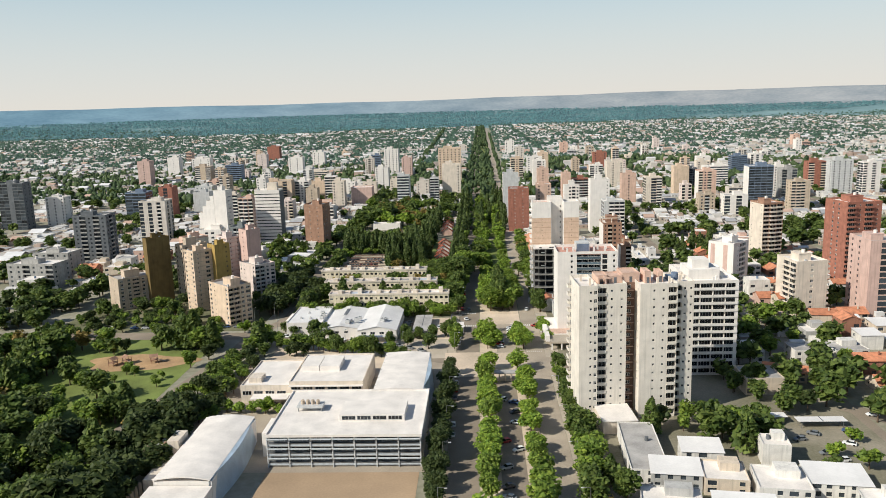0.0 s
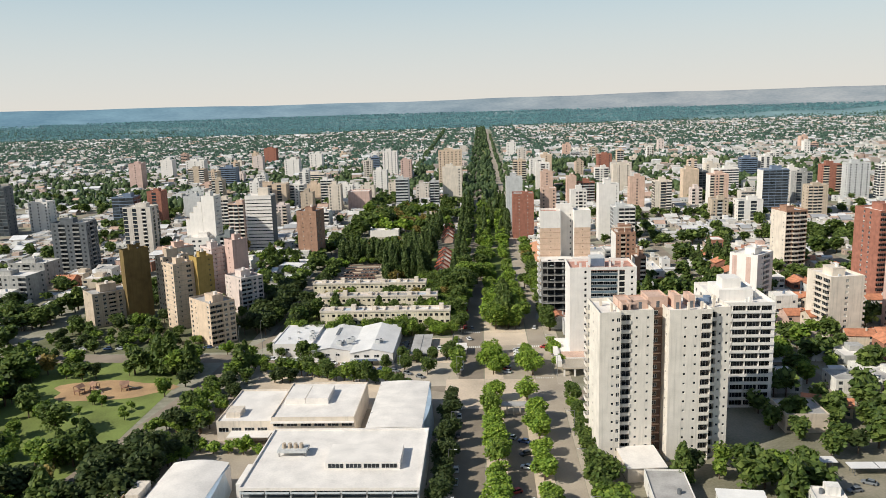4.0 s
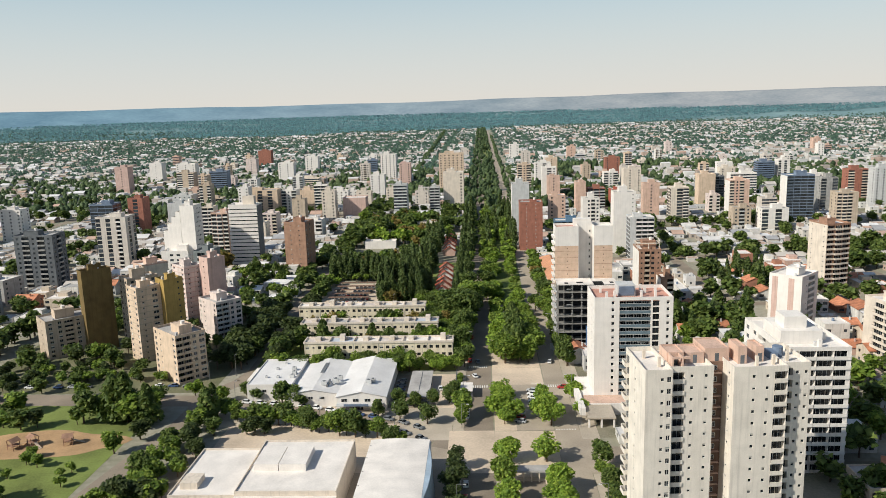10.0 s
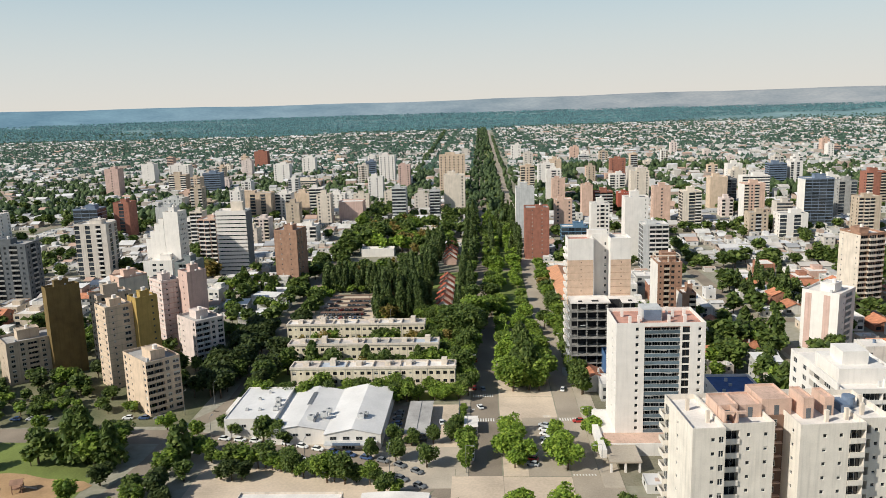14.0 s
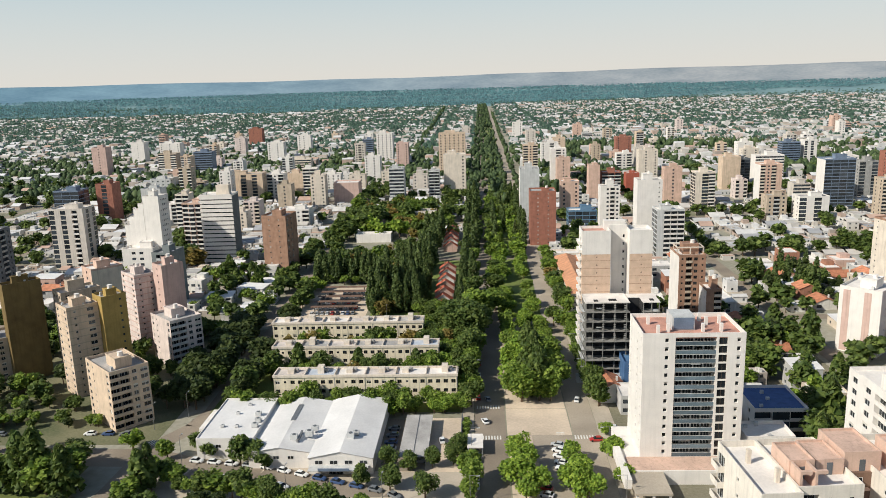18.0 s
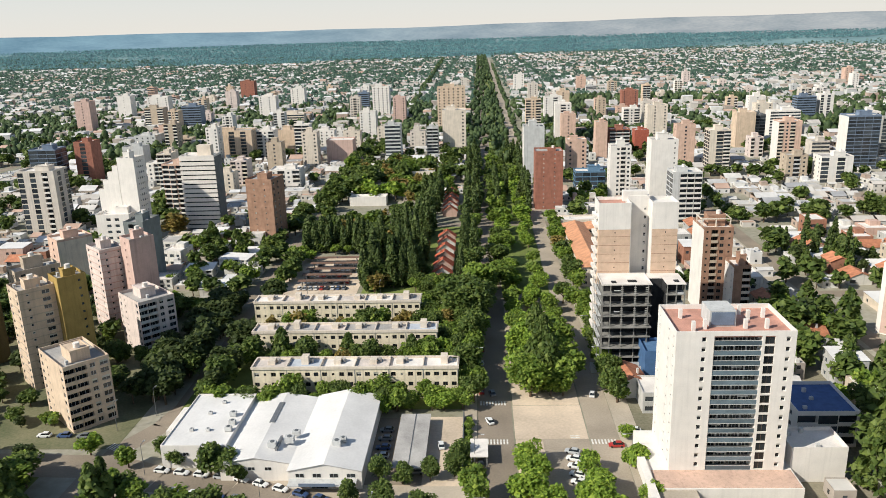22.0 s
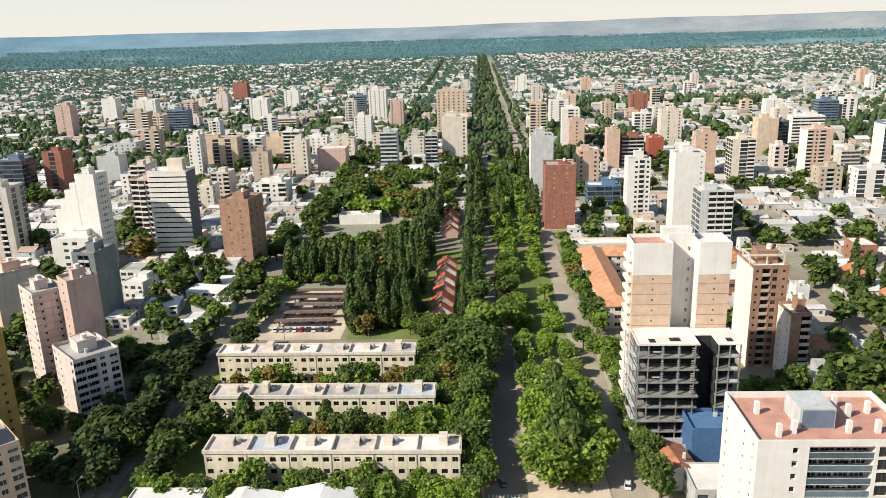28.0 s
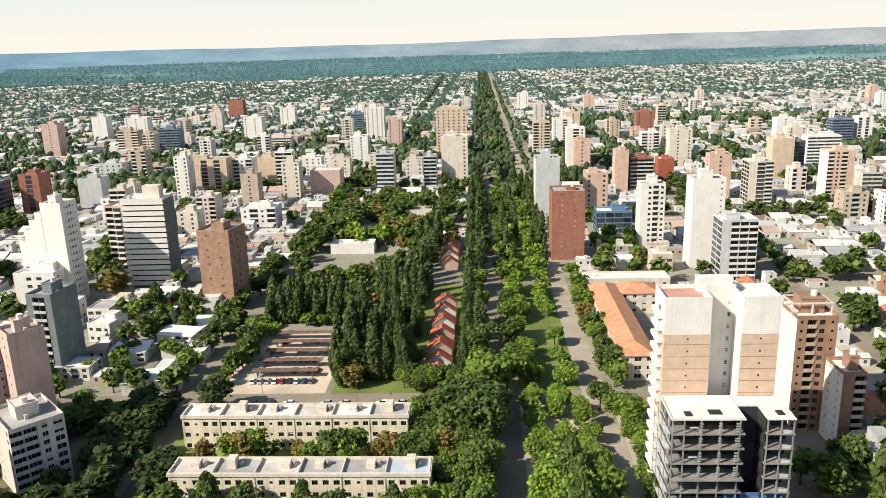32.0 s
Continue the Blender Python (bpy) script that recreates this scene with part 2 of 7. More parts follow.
# ---- mesh helpers ----
class Geo:
    def __init__(self):
        self.v, self.f, self.m = [], [], []

    def quad(self, a, b, c, d, mi=0):
        i = len(self.v)
        self.v += [a, b, c, d]
        self.f.append((i, i + 1, i + 2, i + 3))
        self.m.append(mi)
        return self

    def poly(self, pts, mi=0):
        i = len(self.v)
        self.v += pts
        self.f.append(tuple(range(i, i + len(pts))))
        self.m.append(mi)

    def box(self, x0, y0, z0, x1, y1, z1, mi=0, bottom=False):
        i = len(self.v)
        self.v += [(x0, y0, z0), (x1, y0, z0), (x1, y1, z0), (x0, y1, z0), (x0, y0, z1), (x1, y0, z1), (x1, y1, z1), (x0, y1, z1)]
        fs = [(0, 1, 5, 4), (1, 2, 6, 5), (2, 3, 7, 6), (3, 0, 4, 7), (4, 5, 6, 7), (3, 2, 1, 0)]
        for q in fs:
            self.f.append(tuple(i + k for k in q))
            self.m.append(mi)
        return self

    def cyl(self, x, y, z0, z1, r0, r1=None, n=10, mi=0, cap=True):
        r1 = r0 if r1 is None else r1
        i = len(self.v)
        for k in range(n):
            a = 2 * math.pi * k / n
            self.v += [(x + r0 * math.cos(a), y + r0 * math.sin(a), z0), (x + r1 * math.cos(a), y + r1 * math.sin(a), z1)]
        for k in range(n):
            p, q = i + 2 * k, i + 2 * ((k + 1) % n)
            self.f.append((p, q, q + 1, p + 1))
            self.m.append(mi)
        if cap:
            self.f.append(tuple(i + 2 * k + 1 for k in range(n)))
            self.m.append(mi)
        return self

    def rim(self, x0, y0, x1, y1, z0, z1, t, mi=0):
        """A low wall round a rectangle, mitred as four butted boxes."""
        self.box(x0, y0, z0, x1, y0 + t, z1, mi)
        self.box(x0, y1 - t, z0, x1, y1, z1, mi)
        self.box(x0, y0 + t, z0, x0 + t, y1 - t, z1, mi)
        self.box(x1 - t, y0 + t, z0, x1, y1 - t, z1, mi)
        return self

    def data(self, name, *mats):
        me = bpy.data.meshes.new(name)
        seen, at = {}, []
        for p in self.v:
            at.append(seen.setdefault((round(p[0], 4), round(p[1], 4), round(p[2], 4)), len(seen)))
        faces = [tuple(dict.fromkeys(at[i] for i in f)) for f in self.f]
        keep = [i for i, f in enumerate(faces) if len(f) > 2]
        me.from_pydata(list(seen), [], [faces[i] for i in keep])
        self.m = [self.m[i] for i in keep]
        for m in mats:
            me.materials.append(m)
        if len(mats) > 1:
            me.polygons.foreach_set("material_index", self.m)
        me.update()
        return me


def part(name, geo, mat, parent, label=""):
    """Links a Geo or a mesh as one object under a thing or a part."""
    me = geo if isinstance(geo, bpy.types.Mesh) else geo.data(name, *(mat if isinstance(mat, tuple) else (mat,)))
    ob = new(name, me)
    ob.parent = parent
    return tagged(ob, label)


def thing(name, label, category, m=None, group="", kind=""):
    ob = new(name)
    ob.empty_display_size = 0.5
    if m is not None:
        ob.matrix_world = m
    return tagged(ob, label, category, group, kind)


RESERVED = []


def reserve(x0, x1, y0, y1):
    RESERVED.append((x0, x1, y0, y1))


def is_free(x, y, pad=0.0):
    for a, b, c, d in RESERVED:
        if a - pad < x < b + pad and c - pad < y < d + pad:
            return False
    return True


# ---- windows and facades ----
MESHES = {}


def window_mesh(w, h, kind):
    """A window: frame, pane in two leaves and, for some, a roller shutter part way down."""
    key = (round(w, 2), round(h, 2), kind)
    if key not in MESHES:
        g = Geo()
        t, r = 0.07, 0.05
        xs = [-w / 2, -w / 2 + t, w / 2 - t, w / 2]
        if w > 1.0:
            n = max(1, round(w / 1.6))
            for i in range(1, n + 1):
                c = -w / 2 + w * i / (n + 1)
                xs += [c - t / 2, c + t / 2]
        xs.sort()
        zs = [0, t, h - t, h]
        if 0 < kind < 2:
            zs.insert(2, h * 0.55)
        last = len(zs) - 2
        for i in range(len(xs) - 1):
            for j in range(len(zs) - 1):
                a, b, c, d = xs[i], xs[i + 1], zs[j], zs[j + 1]
                if i % 2 == 0 or j == 0 or j == last:
                    g.quad((a, 0, c), (b, 0, c), (b, 0, d), (a, 0, d), 1)
                    continue
                mi = 2 if kind == 2 or (kind == 1 and j == 2) else 0
                q = r * 0.3 if mi == 2 else r
                g.quad((a, q, c), (b, q, c), (b, q, d), (a, q, d), mi)
                for p0, p1 in (((a, c), (a, d)), ((b, d), (b, c)), ((b, c), (a, c)), ((a, d), (b, d))):
                    g.quad((p0[0], 0, p0[1]), (p0[0], q, p0[1]), (p1[0], q, p1[1]), (p1[0], 0, p1[1]), 1)
        MESHES[key] = g.data("window", GLASS, DARKFRAME if kind == 3 else FRAME, SHUTTER)
    return MESHES[key]


def side_frame(side, w, d):
    return {"F": ((-w / 2, 0), (1, 0), (0, 1), w, 0), "B": ((w / 2, d), (-1, 0), (0, -1), w, 180),
            "R": ((w / 2, 0), (0, 1), (-1, 0), d, 90), "L": ((-w / 2, d), (0, -1), (1, 0), d, -90)}[side]


def opening(c, bw, fh, sill):
    """Width, sill height, height and depth of a bay's opening."""
    return {"n": (min(0.8, bw * 0.6), sill + 0.3, 0.8, 0.2), "w": (min(1.5, bw * 0.62), sill, 1.35, 0.22), "W": (min(2.4, bw * 0.8), sill - 0.1, 1.5, 0.22),
            "b": (bw - 0.16, 0.12, fh - 0.36, 1.3), "B": (bw * 0.86, 0.12, fh - 0.5, 0.3), "g": (bw - 0.2, 0.35, fh - 0.6, 0.18), "r": (bw - 0.02, sill, fh - sill - 0.35, 0.25)}[c]


def facade(wall, side, w, d, z0, z1, floors, codes, parent, panes, rails, slabs, rng, sill=0.95, shut=(0, 0, 0, 1), cuts=""):
    """One side of a building: a wall with real openings. Codes, a letter a bay:
    s solid, n small window, w window, W wide window, b recessed balcony, B projecting balcony, g glazed bay, r ribbon of glass.
    Cuts names the codes of the other sides, so that all sides share their edges."""
    o, u, n, length, turn = side_frame(side, w, d)
    far = panes is not None

    def P(a, z, r=0.0):
        return (o[0] + u[0] * a + n[0] * r, o[1] + u[1] * a + n[1] * r, z)

    fh = (z1 - z0) / floors
    bw = length / len(codes)
    heights = {0.0, fh}
    for c in set(codes + cuts) - {"s"}:
        _, ob, oh, _ = opening(c, 9.0, fh, sill)
        heights |= {ob, ob + oh}
    heights = sorted(heights)
    for k in range(floors):
        v0, v1 = z0 + k * fh, z0 + (k + 1) * fh
        rows = [(v0 + a, v0 + b) for a, b in zip(heights, heights[1:])]
        for j, c in enumerate(codes):
            u0, u1 = j * bw, (j + 1) * bw
            if c == "s":
                for p, q in rows:
                    wall.quad(P(u0, p), P(u1, p), P(u1, q), P(u0, q))
                continue
            cu = (u0 + u1) / 2
            ow, ob, oh, dep = opening(c, bw, fh, sill)
            a0, a1, b0, b1 = cu - ow / 2, cu + ow / 2, v0 + ob, v0 + ob + oh
            for p, q in rows:
                wall.quad(P(u0, p), P(a0, p), P(a0, q), P(u0, q))
                wall.quad(P(a1, p), P(u1, p), P(u1, q), P(a1, q))
                if b0 - 0.001 < p and q < b1 + 0.001:
                    wall.quad(P(a0, p), P(a0, p, dep), P(a0, q, dep), P(a0, q))
                    wall.quad(P(a1, p, dep), P(a1, p), P(a1, q), P(a1, q, dep))
                else:
                    wall.quad(P(a0, p), P(a1, p), P(a1, q), P(a0, q))
            wall.quad(P(a0, b0), P(a1, b0), P(a1, b0, dep), P(a0, b0, dep))
            wall.quad(P(a0, b1, dep), P(a1, b1, dep), P(a1, b1), P(a0, b1))
            if far:
                panes.quad(P(a0, b0, dep), P(a1, b0, dep), P(a1, b1, dep), P(a0, b1, dep))
            else:
                ww = ow if c != "b" else ow
                x, y, z = P(cu, b0, dep - 0.07)
                win = part("window", window_mesh(ww, oh, rng.choice(shut) if c in "wWn" else (3 if shut == (3,) else 0)), None, parent)
                win.matrix_local = pose(x, y, z, 0, 0, turn)
            if c in "bB":
                out = 0.25 if c == "b" else 1.15
                lo, hi = v0 + (0.0 if c == "b" else -0.08), v0 + 1.05
                tgt = rails if far else Geo()
                i0, i1 = u0 + 0.1, u1 - 0.1
                a, b2 = P(i0, lo, -out), P(i1, hi, -out + 0.12)
                tgt.box(min(a[0], b2[0]), min(a[1], b2[1]), lo, max(a[0], b2[0]), max(a[1], b2[1]), hi)
                a, b2 = P(i0, v0 - 0.08, -out + 0.12), P(i1, v0 + 0.1, 0.0)
                tgt.box(min(a[0], b2[0]), min(a[1], b2[1]), v0 - 0.08, max(a[0], b2[0]), max(a[1], b2[1]), v0 + 0.1)
                if c == "B":
                    for q in (i0, i1 - 0.1):
                        a, b2 = P(q, lo, -out + 0.12), P(q + 0.1, hi, 0.0)
                        tgt.box(min(a[0], b2[0]), min(a[1], b2[1]), v0 + 0.1, max(a[0], b2[0]), max(a[1], b2[1]), hi)
                if not far:
                    part("balcony", tgt, slabs, parent)


def roof_kit(parent, w, d, h, wall_mat, roof_mat, rng, cap=None, parapet=1.0, tanks=True):
    g = Geo()
    g.quad((-w / 2 + 0.2, 0.2, h), (w / 2 - 0.2, 0.2, h), (w / 2 - 0.2, d - 0.2, h), (-w / 2 + 0.2, d - 0.2, h))
    part("roof_deck", g, roof_mat, parent)
    part("parapet", Geo().rim(-w / 2, 0, w / 2, d, h, h + parapet, 0.2), wall_mat, parent)
    if cap is None:
        cap = (rng.uniform(-0.15, 0.15) * w, 0.5 * d, 0.38 * w, 0.42 * d, rng.uniform(2.6, 4.2))
    if cap:
        cx, cy, cw, cd, chh = cap
        g = Geo().box(cx - cw / 2, cy - cd / 2, h, cx + cw / 2, cy + cd / 2, h + chh)
        g.rim(cx - cw / 2 - 0.15, cy - cd / 2 - 0.15, cx + cw / 2 + 0.15, cy + cd / 2 + 0.15, h + chh - 0.1, h + chh + 0.25, 0.3)
        part("lift_housing", g, wall_mat, parent)
        if tanks:
            part("water_tank", Geo().cyl(cx + 0.2 * cw, cy, h + chh, h + chh + 1.5, 0.9, n=10), ROOFW, parent)
    for k in range(rng.randint(1, 3) if tanks else 0):
        x, y = rng.uniform(-0.4, 0.4) * w, rng.uniform(0.12, 0.88) * d
        part("roof_vent", Geo().box(x - 0.5, y - 0.4, h, x + 0.5, y + 0.4, h + rng.uniform(0.7, 1.4)), LGREY, parent)


def tower(label, x, y, w, d, h, wall, front, sides="swws", rot=0.0, floors=None, slabs=None, near=False, cap=None, roof=None, shut=(0, 0, 0, 1, 2), name="apartment_tower", category="building", sides_wall=None, base=True, back=None, sill=0.95, fh=2.9, parapet=1.0, plain=False):
    """A tower whose front face is centred on x, y; depth goes back from it."""
    rng = random.Random(int(x * 31 + y * 17))
    t = thing(name, label, category, pose(x, y, 0, 0, 0, rot))
    reserve(x - w / 2 - 2, x + w / 2 + 2, y - 2, y + d + 2)
    floors = floors or max(2, round((h - 0.6) / fh))
    g = Geo()
    panes, rails = (None, None) if near else (Geo(), Geo())
    z0 = 0.0
    g2, g3 = (Geo(), Geo()) if sides_wall else (g, g)
    cuts = front + sides + (back or "s")
    facade(g, "F", w, d, z0, h, floors, front, t, panes, rails, slabs or wall, rng, sill, shut, cuts)
    facade(g2, "R", w, d, z0, h, floors, sides, t, panes, rails, slabs or wall, rng, sill, cuts=cuts)
    facade(g3, "L", w, d, z0, h, floors, sides[::-1], t, panes, rails, slabs or wall, rng, sill, cuts=cuts)
    facade(g, "B", w, d, z0, h, floors, back or "s", t, panes, rails, slabs or wall, rng, sill, cuts=cuts)
    part("wall", g, wall, t)
    if sides_wall:
        part("side_wall", g2, sides_wall, t)
        part("side_wall", g3, sides_wall, t)
    if not near:
        if panes.v:
            tagged(part("glazing", panes, GLASSJ, t), kind="stuff")
        if rails.v:
            tagged(part("balcony_railing", rails, slabs or wall, t), kind="stuff")
    roof_kit(t, w, d, h, wall, roof or (ROOFW if rng.random() < 0.6 else ROOFG), rng, cap, parapet, not plain)
    return t


# ---- ground, roads ----
def sheet(name, x0, x1, y0, y1, z, mat, label, category="ground", kind="structure", cells=1):
    g = Geo()
    for i in range(cells):
        for j in range(cells):
            a, b = x0 + (x1 - x0) * i / cells, x0 + (x1 - x0) * (i + 1) / cells
            c, d = y0 + (y1 - y0) * j / cells, y0 + (y1 - y0) * (j + 1) / cells
            g.quad((a, c, z), (b, c, z), (b, d, z), (a, d, z))
    return tagged(new(name, g.data(name, mat)), label, category, "", kind)


def strip(name, pts, width, z, mat, label, category="road"):
    """A road along a line of points."""
    g = Geo()
    for (xa, ya), (xb, yb) in zip(pts, pts[1:]):
        dx, dy = xb - xa, yb - ya
        k = width / 2 / math.hypot(dx, dy)
        nx, ny = -dy * k, dx * k
        g.quad((xa - nx, ya - ny, z), (xb - nx, yb - ny, z), (xb + nx, yb + ny, z), (xa + nx, ya + ny, z))
    return tagged(new(name, g.data(name, mat)), label, category, "", "structure")


def slab(name, x0, x1, y0, y1, h, mat, label, category="pavement"):
    """A raised pavement or island with a kerb."""
    ob = new(name, Geo().box(x0, y0, 0.0, x1, y1, h).data(name, mat))
    return tagged(ob, label, category, "", "structure")


def rise(r):
    """The far valley floor climbs gently towards the plateau."""
    return 0.054 * max(0.0, r - 3500)


def plateau_height(x, y):
    """The plateau beyond the valley, higher to the east."""
    az = math.atan2(x, y)
    return 124 + 12 * max(0.0, min(1.4, (az + 0.02) / 0.55)) + 3 * math.sin(az * 9) + 2 * math.sin(az * 31 + 1)


def build_ground():
    n = 180
    g = Geo()
    for r in (300, 1500, 3500, 4400):
        for k in range(n):
            a = 2 * math.pi * k / n
            g.v.append((r * math.sin(a), r * math.cos(a), rise(r)))
    for i in range(3):
        for k in range(n):
            p, q = i * n + k, i * n + (k + 1) % n
            g.f.append((p + n, q + n, q, p))
            g.m.append(0)
    g.f.append(tuple(range(n - 1, -1, -1)))
    g.m.append(0)
    tagged(new("ground", g.data("ground", GROUND)), "dry earthen town ground", "ground", "", "structure")
    g = Geo()
    for i in range(80):
        a, b = radians(-62 + 1.55 * i), radians(-62 + 1.55 * (i + 1))
        edge = 2900 + 700 * max(0, min(1, (math.degrees(a) + 5) / 30))
        for r0, r1 in ((edge, 3498), (3500, 3900), (3900, 4380)):
            if r1 <= r0:
                continue
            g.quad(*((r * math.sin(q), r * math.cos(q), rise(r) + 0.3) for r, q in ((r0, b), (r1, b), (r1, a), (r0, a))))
    tagged(new("valley_floor", g.data("valley_floor", VALLEY)), "irrigated valley fields tinted blue-green for haze", "fields", "", "structure")
    g = Geo()
    rings = [(4240, 0.31), (4330, 0.37), (4430, 0.46), (4530, 0.6), (4630, 0.78), (4720, 0.94), (4780, 1.0), (4840, 1.0)]
    n = 360
    for r, f in rings:
        for k in range(n):
            a = 2 * math.pi * k / n
            x, y = r * math.sin(a), r * math.cos(a)
            wob = noise.noise((x / 230, y / 230, 1.0)) * 7 * (1 - f * 0.7)
            g.v.append((x, y, plateau_height(x, y) * f + wob - (8 if r < 4300 else 0)))
    for i in range(len(rings) - 1):
        for k in range(n):
            p, q = i * n + k, i * n + (k + 1) % n
            g.f.append((p + n, q + n, q, p))
            g.m.append(0)
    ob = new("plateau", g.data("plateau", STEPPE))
    for p in ob.data.polygons:
        p.use_smooth = True
    tagged(ob, "low dry plateau closing the far valley", "hills", "", "structure")


build_ground()
ESTATE = material("estate_earth", (0.20, 0.18, 0.11), 0.95, 0.2, 0.05, 1.2, 0.3, second=(0.07, 0.09, 0.035))
LOTG = material("trodden_lot", (0.27, 0.235, 0.18), 0.95, 0.2, 0.05, 1.2, 0.3, second=(0.12, 0.12, 0.07))
WORNPALE = material("pale_worn_asphalt", (0.41, 0.345, 0.27), 0.9, 0.16, 0.05, 2, 0.2)
CROSS = [358 + 126 * k for k in range(23)]
ALONG = [-118 - 108 * k for k in range(14)] + [118 + 108 * k for k in range(16)]
Z = 0.03
strip("road_avenue_west", [(-16, -480), (-16, 3400)], 10, Z + 0.012, ASPHALT2, "worn asphalt carriageway of the avenue")
strip("road_avenue_east", [(14, -480), (14, 3400)], 8, Z + 0.012, WORNPALE, "pale worn asphalt carriageway of the avenue")
k = 0
for yc in CROSS:
    k += 1
    strip("road_cross_%d" % k, [(-1700, yc), (1900, yc)], 7.5, Z, ASPHALT2, "worn asphalt side street")
ESTATE_LINE = [(-121.5, 224), (-120.2, 237), (-113.5, 249.5), (-111, 262), (-113.5, 362.6)]
PARK_LINE = [(-121.5, 229.7), (-121.8, 211), (-123.1, 200), (-127.5, 174), (-134, 132.3), (-141, 73), (-146, -45.7), (-150, -449.3)]
strip("road_estate", ESTATE_LINE, 7, Z + 0.006, ASPHALT2, "worn asphalt estate street")
for xc in ALONG:
    k += 1
    strip("road_long_%d" % k, [(xc, 353 if xc == -118 else (298 if xc < 0 else 97)), (xc, 3100)], 7.5, Z + 0.004, ASPHALT2, "worn asphalt side street")
strip("road_front", [(-330, 234.4), (-170, 229.7), (-120, 228), (-104, 222), (-83, 218), (-68, 213), (-47, 204), (-30, 192.5), (-10, 184), (60, 178)], 11, Z + 0.02, ASPHALT2, "worn asphalt street along the market")
strip("road_park", PARK_LINE, 8, Z + 0.016, ASPHALT2, "asphalt park road")
strip("road_east", [(118, 134.7), (150, 96.7), (190, -22), (215, -449.3)], 8, Z + 0.02, ASPHALT2, "asphalt street")

# pavements, median, lots
slab("pavement_west_1", -25, -21.2, 96.7, 177.4, 0.14, PAVE, "concrete pavement beside the avenue")
slab("pavement_west_2", -25, -21.2, 198.8, 351.9, 0.14, PAVE, "concrete pavement beside the avenue")
slab("pavement_east_1", 18.2, 23, -449.3, 167.9, 0.14, PAVE, "concrete pavement beside the avenue")
slab("pavement_east_2", 18.2, 24, 191.7, 351.9, 0.14, PAVE, "concrete pavement beside the avenue")
sheet("median_parking", -4.2, 3.6, -437.4, 163.2, 0.16, ASPHALT2, "worn asphalt parking lane inside the median", "paving")
slab("median_1", -10.5, 9.5, -449.3, 165.6, 0.14, SANDY, "sandy planted avenue median", "median")
slab("median_2", -10.5, -3, 198.8, 241.5, 0.14, SANDY, "sandy planted avenue median", "median")
slab("median_3", -10.5, 9.5, 261.7, 353.1, 0.14, SANDY, "sandy planted avenue median", "median")
for i in range(20):
    slab("median_%d" % (i + 4), -10.5, 9.5, 364 + 126 * i, 479 + 126 * i, 0.14, GRASS, "planted avenue median", "median")
sheet("median_parking_north", -3, 9.6, 198.8, 241.8, 0.07, WORNPALE, "pale worn asphalt car park on the median", "paving")
sheet("plaza_crossing", -10.6, 9.6, 241.9, 261.4, 0.06, SANDY, "light sandy paved crossing of the avenue", "paving")
sheet("plaza_front", -10.6, 9.6, 165.9, 198.4, 0.06, SANDY, "light sandy paved crossing of the avenue", "paving")
sheet("pavement_market", -112, -24.5, 203.6, 222.5, 0.045, PAVE, "pale concrete forecourt of the market", "pavement")
sheet("corner_ground", -44, -25.2, 191.7, 218.7, 0.052, PAVE, "pale concrete street corner", "paving")
sheet("parking_ground", -44, -25.2, 219, 254.6, 0.05, SANDY, "pale gravel car park", "paving")
sheet("parking_lane", -50, -35.2, 219.5, 254, 0.056, ASPHALT2, "dark worn asphalt parking lane", "paving")
sheet("crossing_paving_west", -26, -10.7, 168.5, 199, 0.075, SANDY, "pale dusty paving where the streets cross", "paving")
sheet("crossing_paving_east", 9.7, 24, 168.5, 199, 0.075, WORNPALE, "pale dusty paving where the streets cross", "paving")
sheet("court", -76, -29, 46.9, 87.2, 0.05, COURT, "brown open sports court", "paving")
sheet("school_yard", -112, -25, 87.2, 186.9, 0.04, WORNPALE, "pale concrete school yard", "paving")
sheet("forecourt_school", -104, -44, 169.1, 205.5, 0.06, SANDY, "pale sandy forecourt", "paving")
sheet("lot_parking_north", -110, -74, 362.6, 419.6, 0.05, SANDY, "pale concrete car park", "paving")
sheet("park_lawn", -330, -136, 49.2, 227.3, 0.04, GRASS, "dark green park lawn", "lawn")
sheet("row_garden", -112, -25.2, 259.3, 350.7, 0.04, GRASS, "shaded garden between apartment rows", "lawn")
sheet("wood_floor", -72, -25, 362.6, 478.9, 0.04, GRASS, "shaded grass under the poplars", "lawn")
sheet("estate_ground", -230, -122, 236.8, 351.9, 0.04, ESTATE, "dull trodden earth and grass estate ground", "paving")
sheet("lot_street_east", 100, 113.9, 362.5, 446, 0.036, PAVE, "pale dusty lot beside the side street", "paving")
sheet("tower_lot", 24, 118, 1.8, 175.1, 0.035, LOTG, "dull trodden lot round the towers", "paving")
sheet("lot_towers_north", 24, 112, 192.9, 351.9, 0.035, LOTG, "dull trodden lots between houses and towers", "paving")


def build_playground():
    g = Geo()
    n = 26
    pts = []
    for k in range(n):
        a = 2 * math.pi * k / n
        r = 1 + 0.12 * math.sin(3 * a + 1) + 0.08 * math.sin(5 * a)
        pts.append((-162 + 24 * r * math.cos(a), 191 + 11 * r * math.sin(a), 0.07))
    g.poly(pts)
    tagged(new("playground", g.data("playground", EARTH)), "orange-tan earthen playground in the park", "playground", "", "structure")


build_playground()


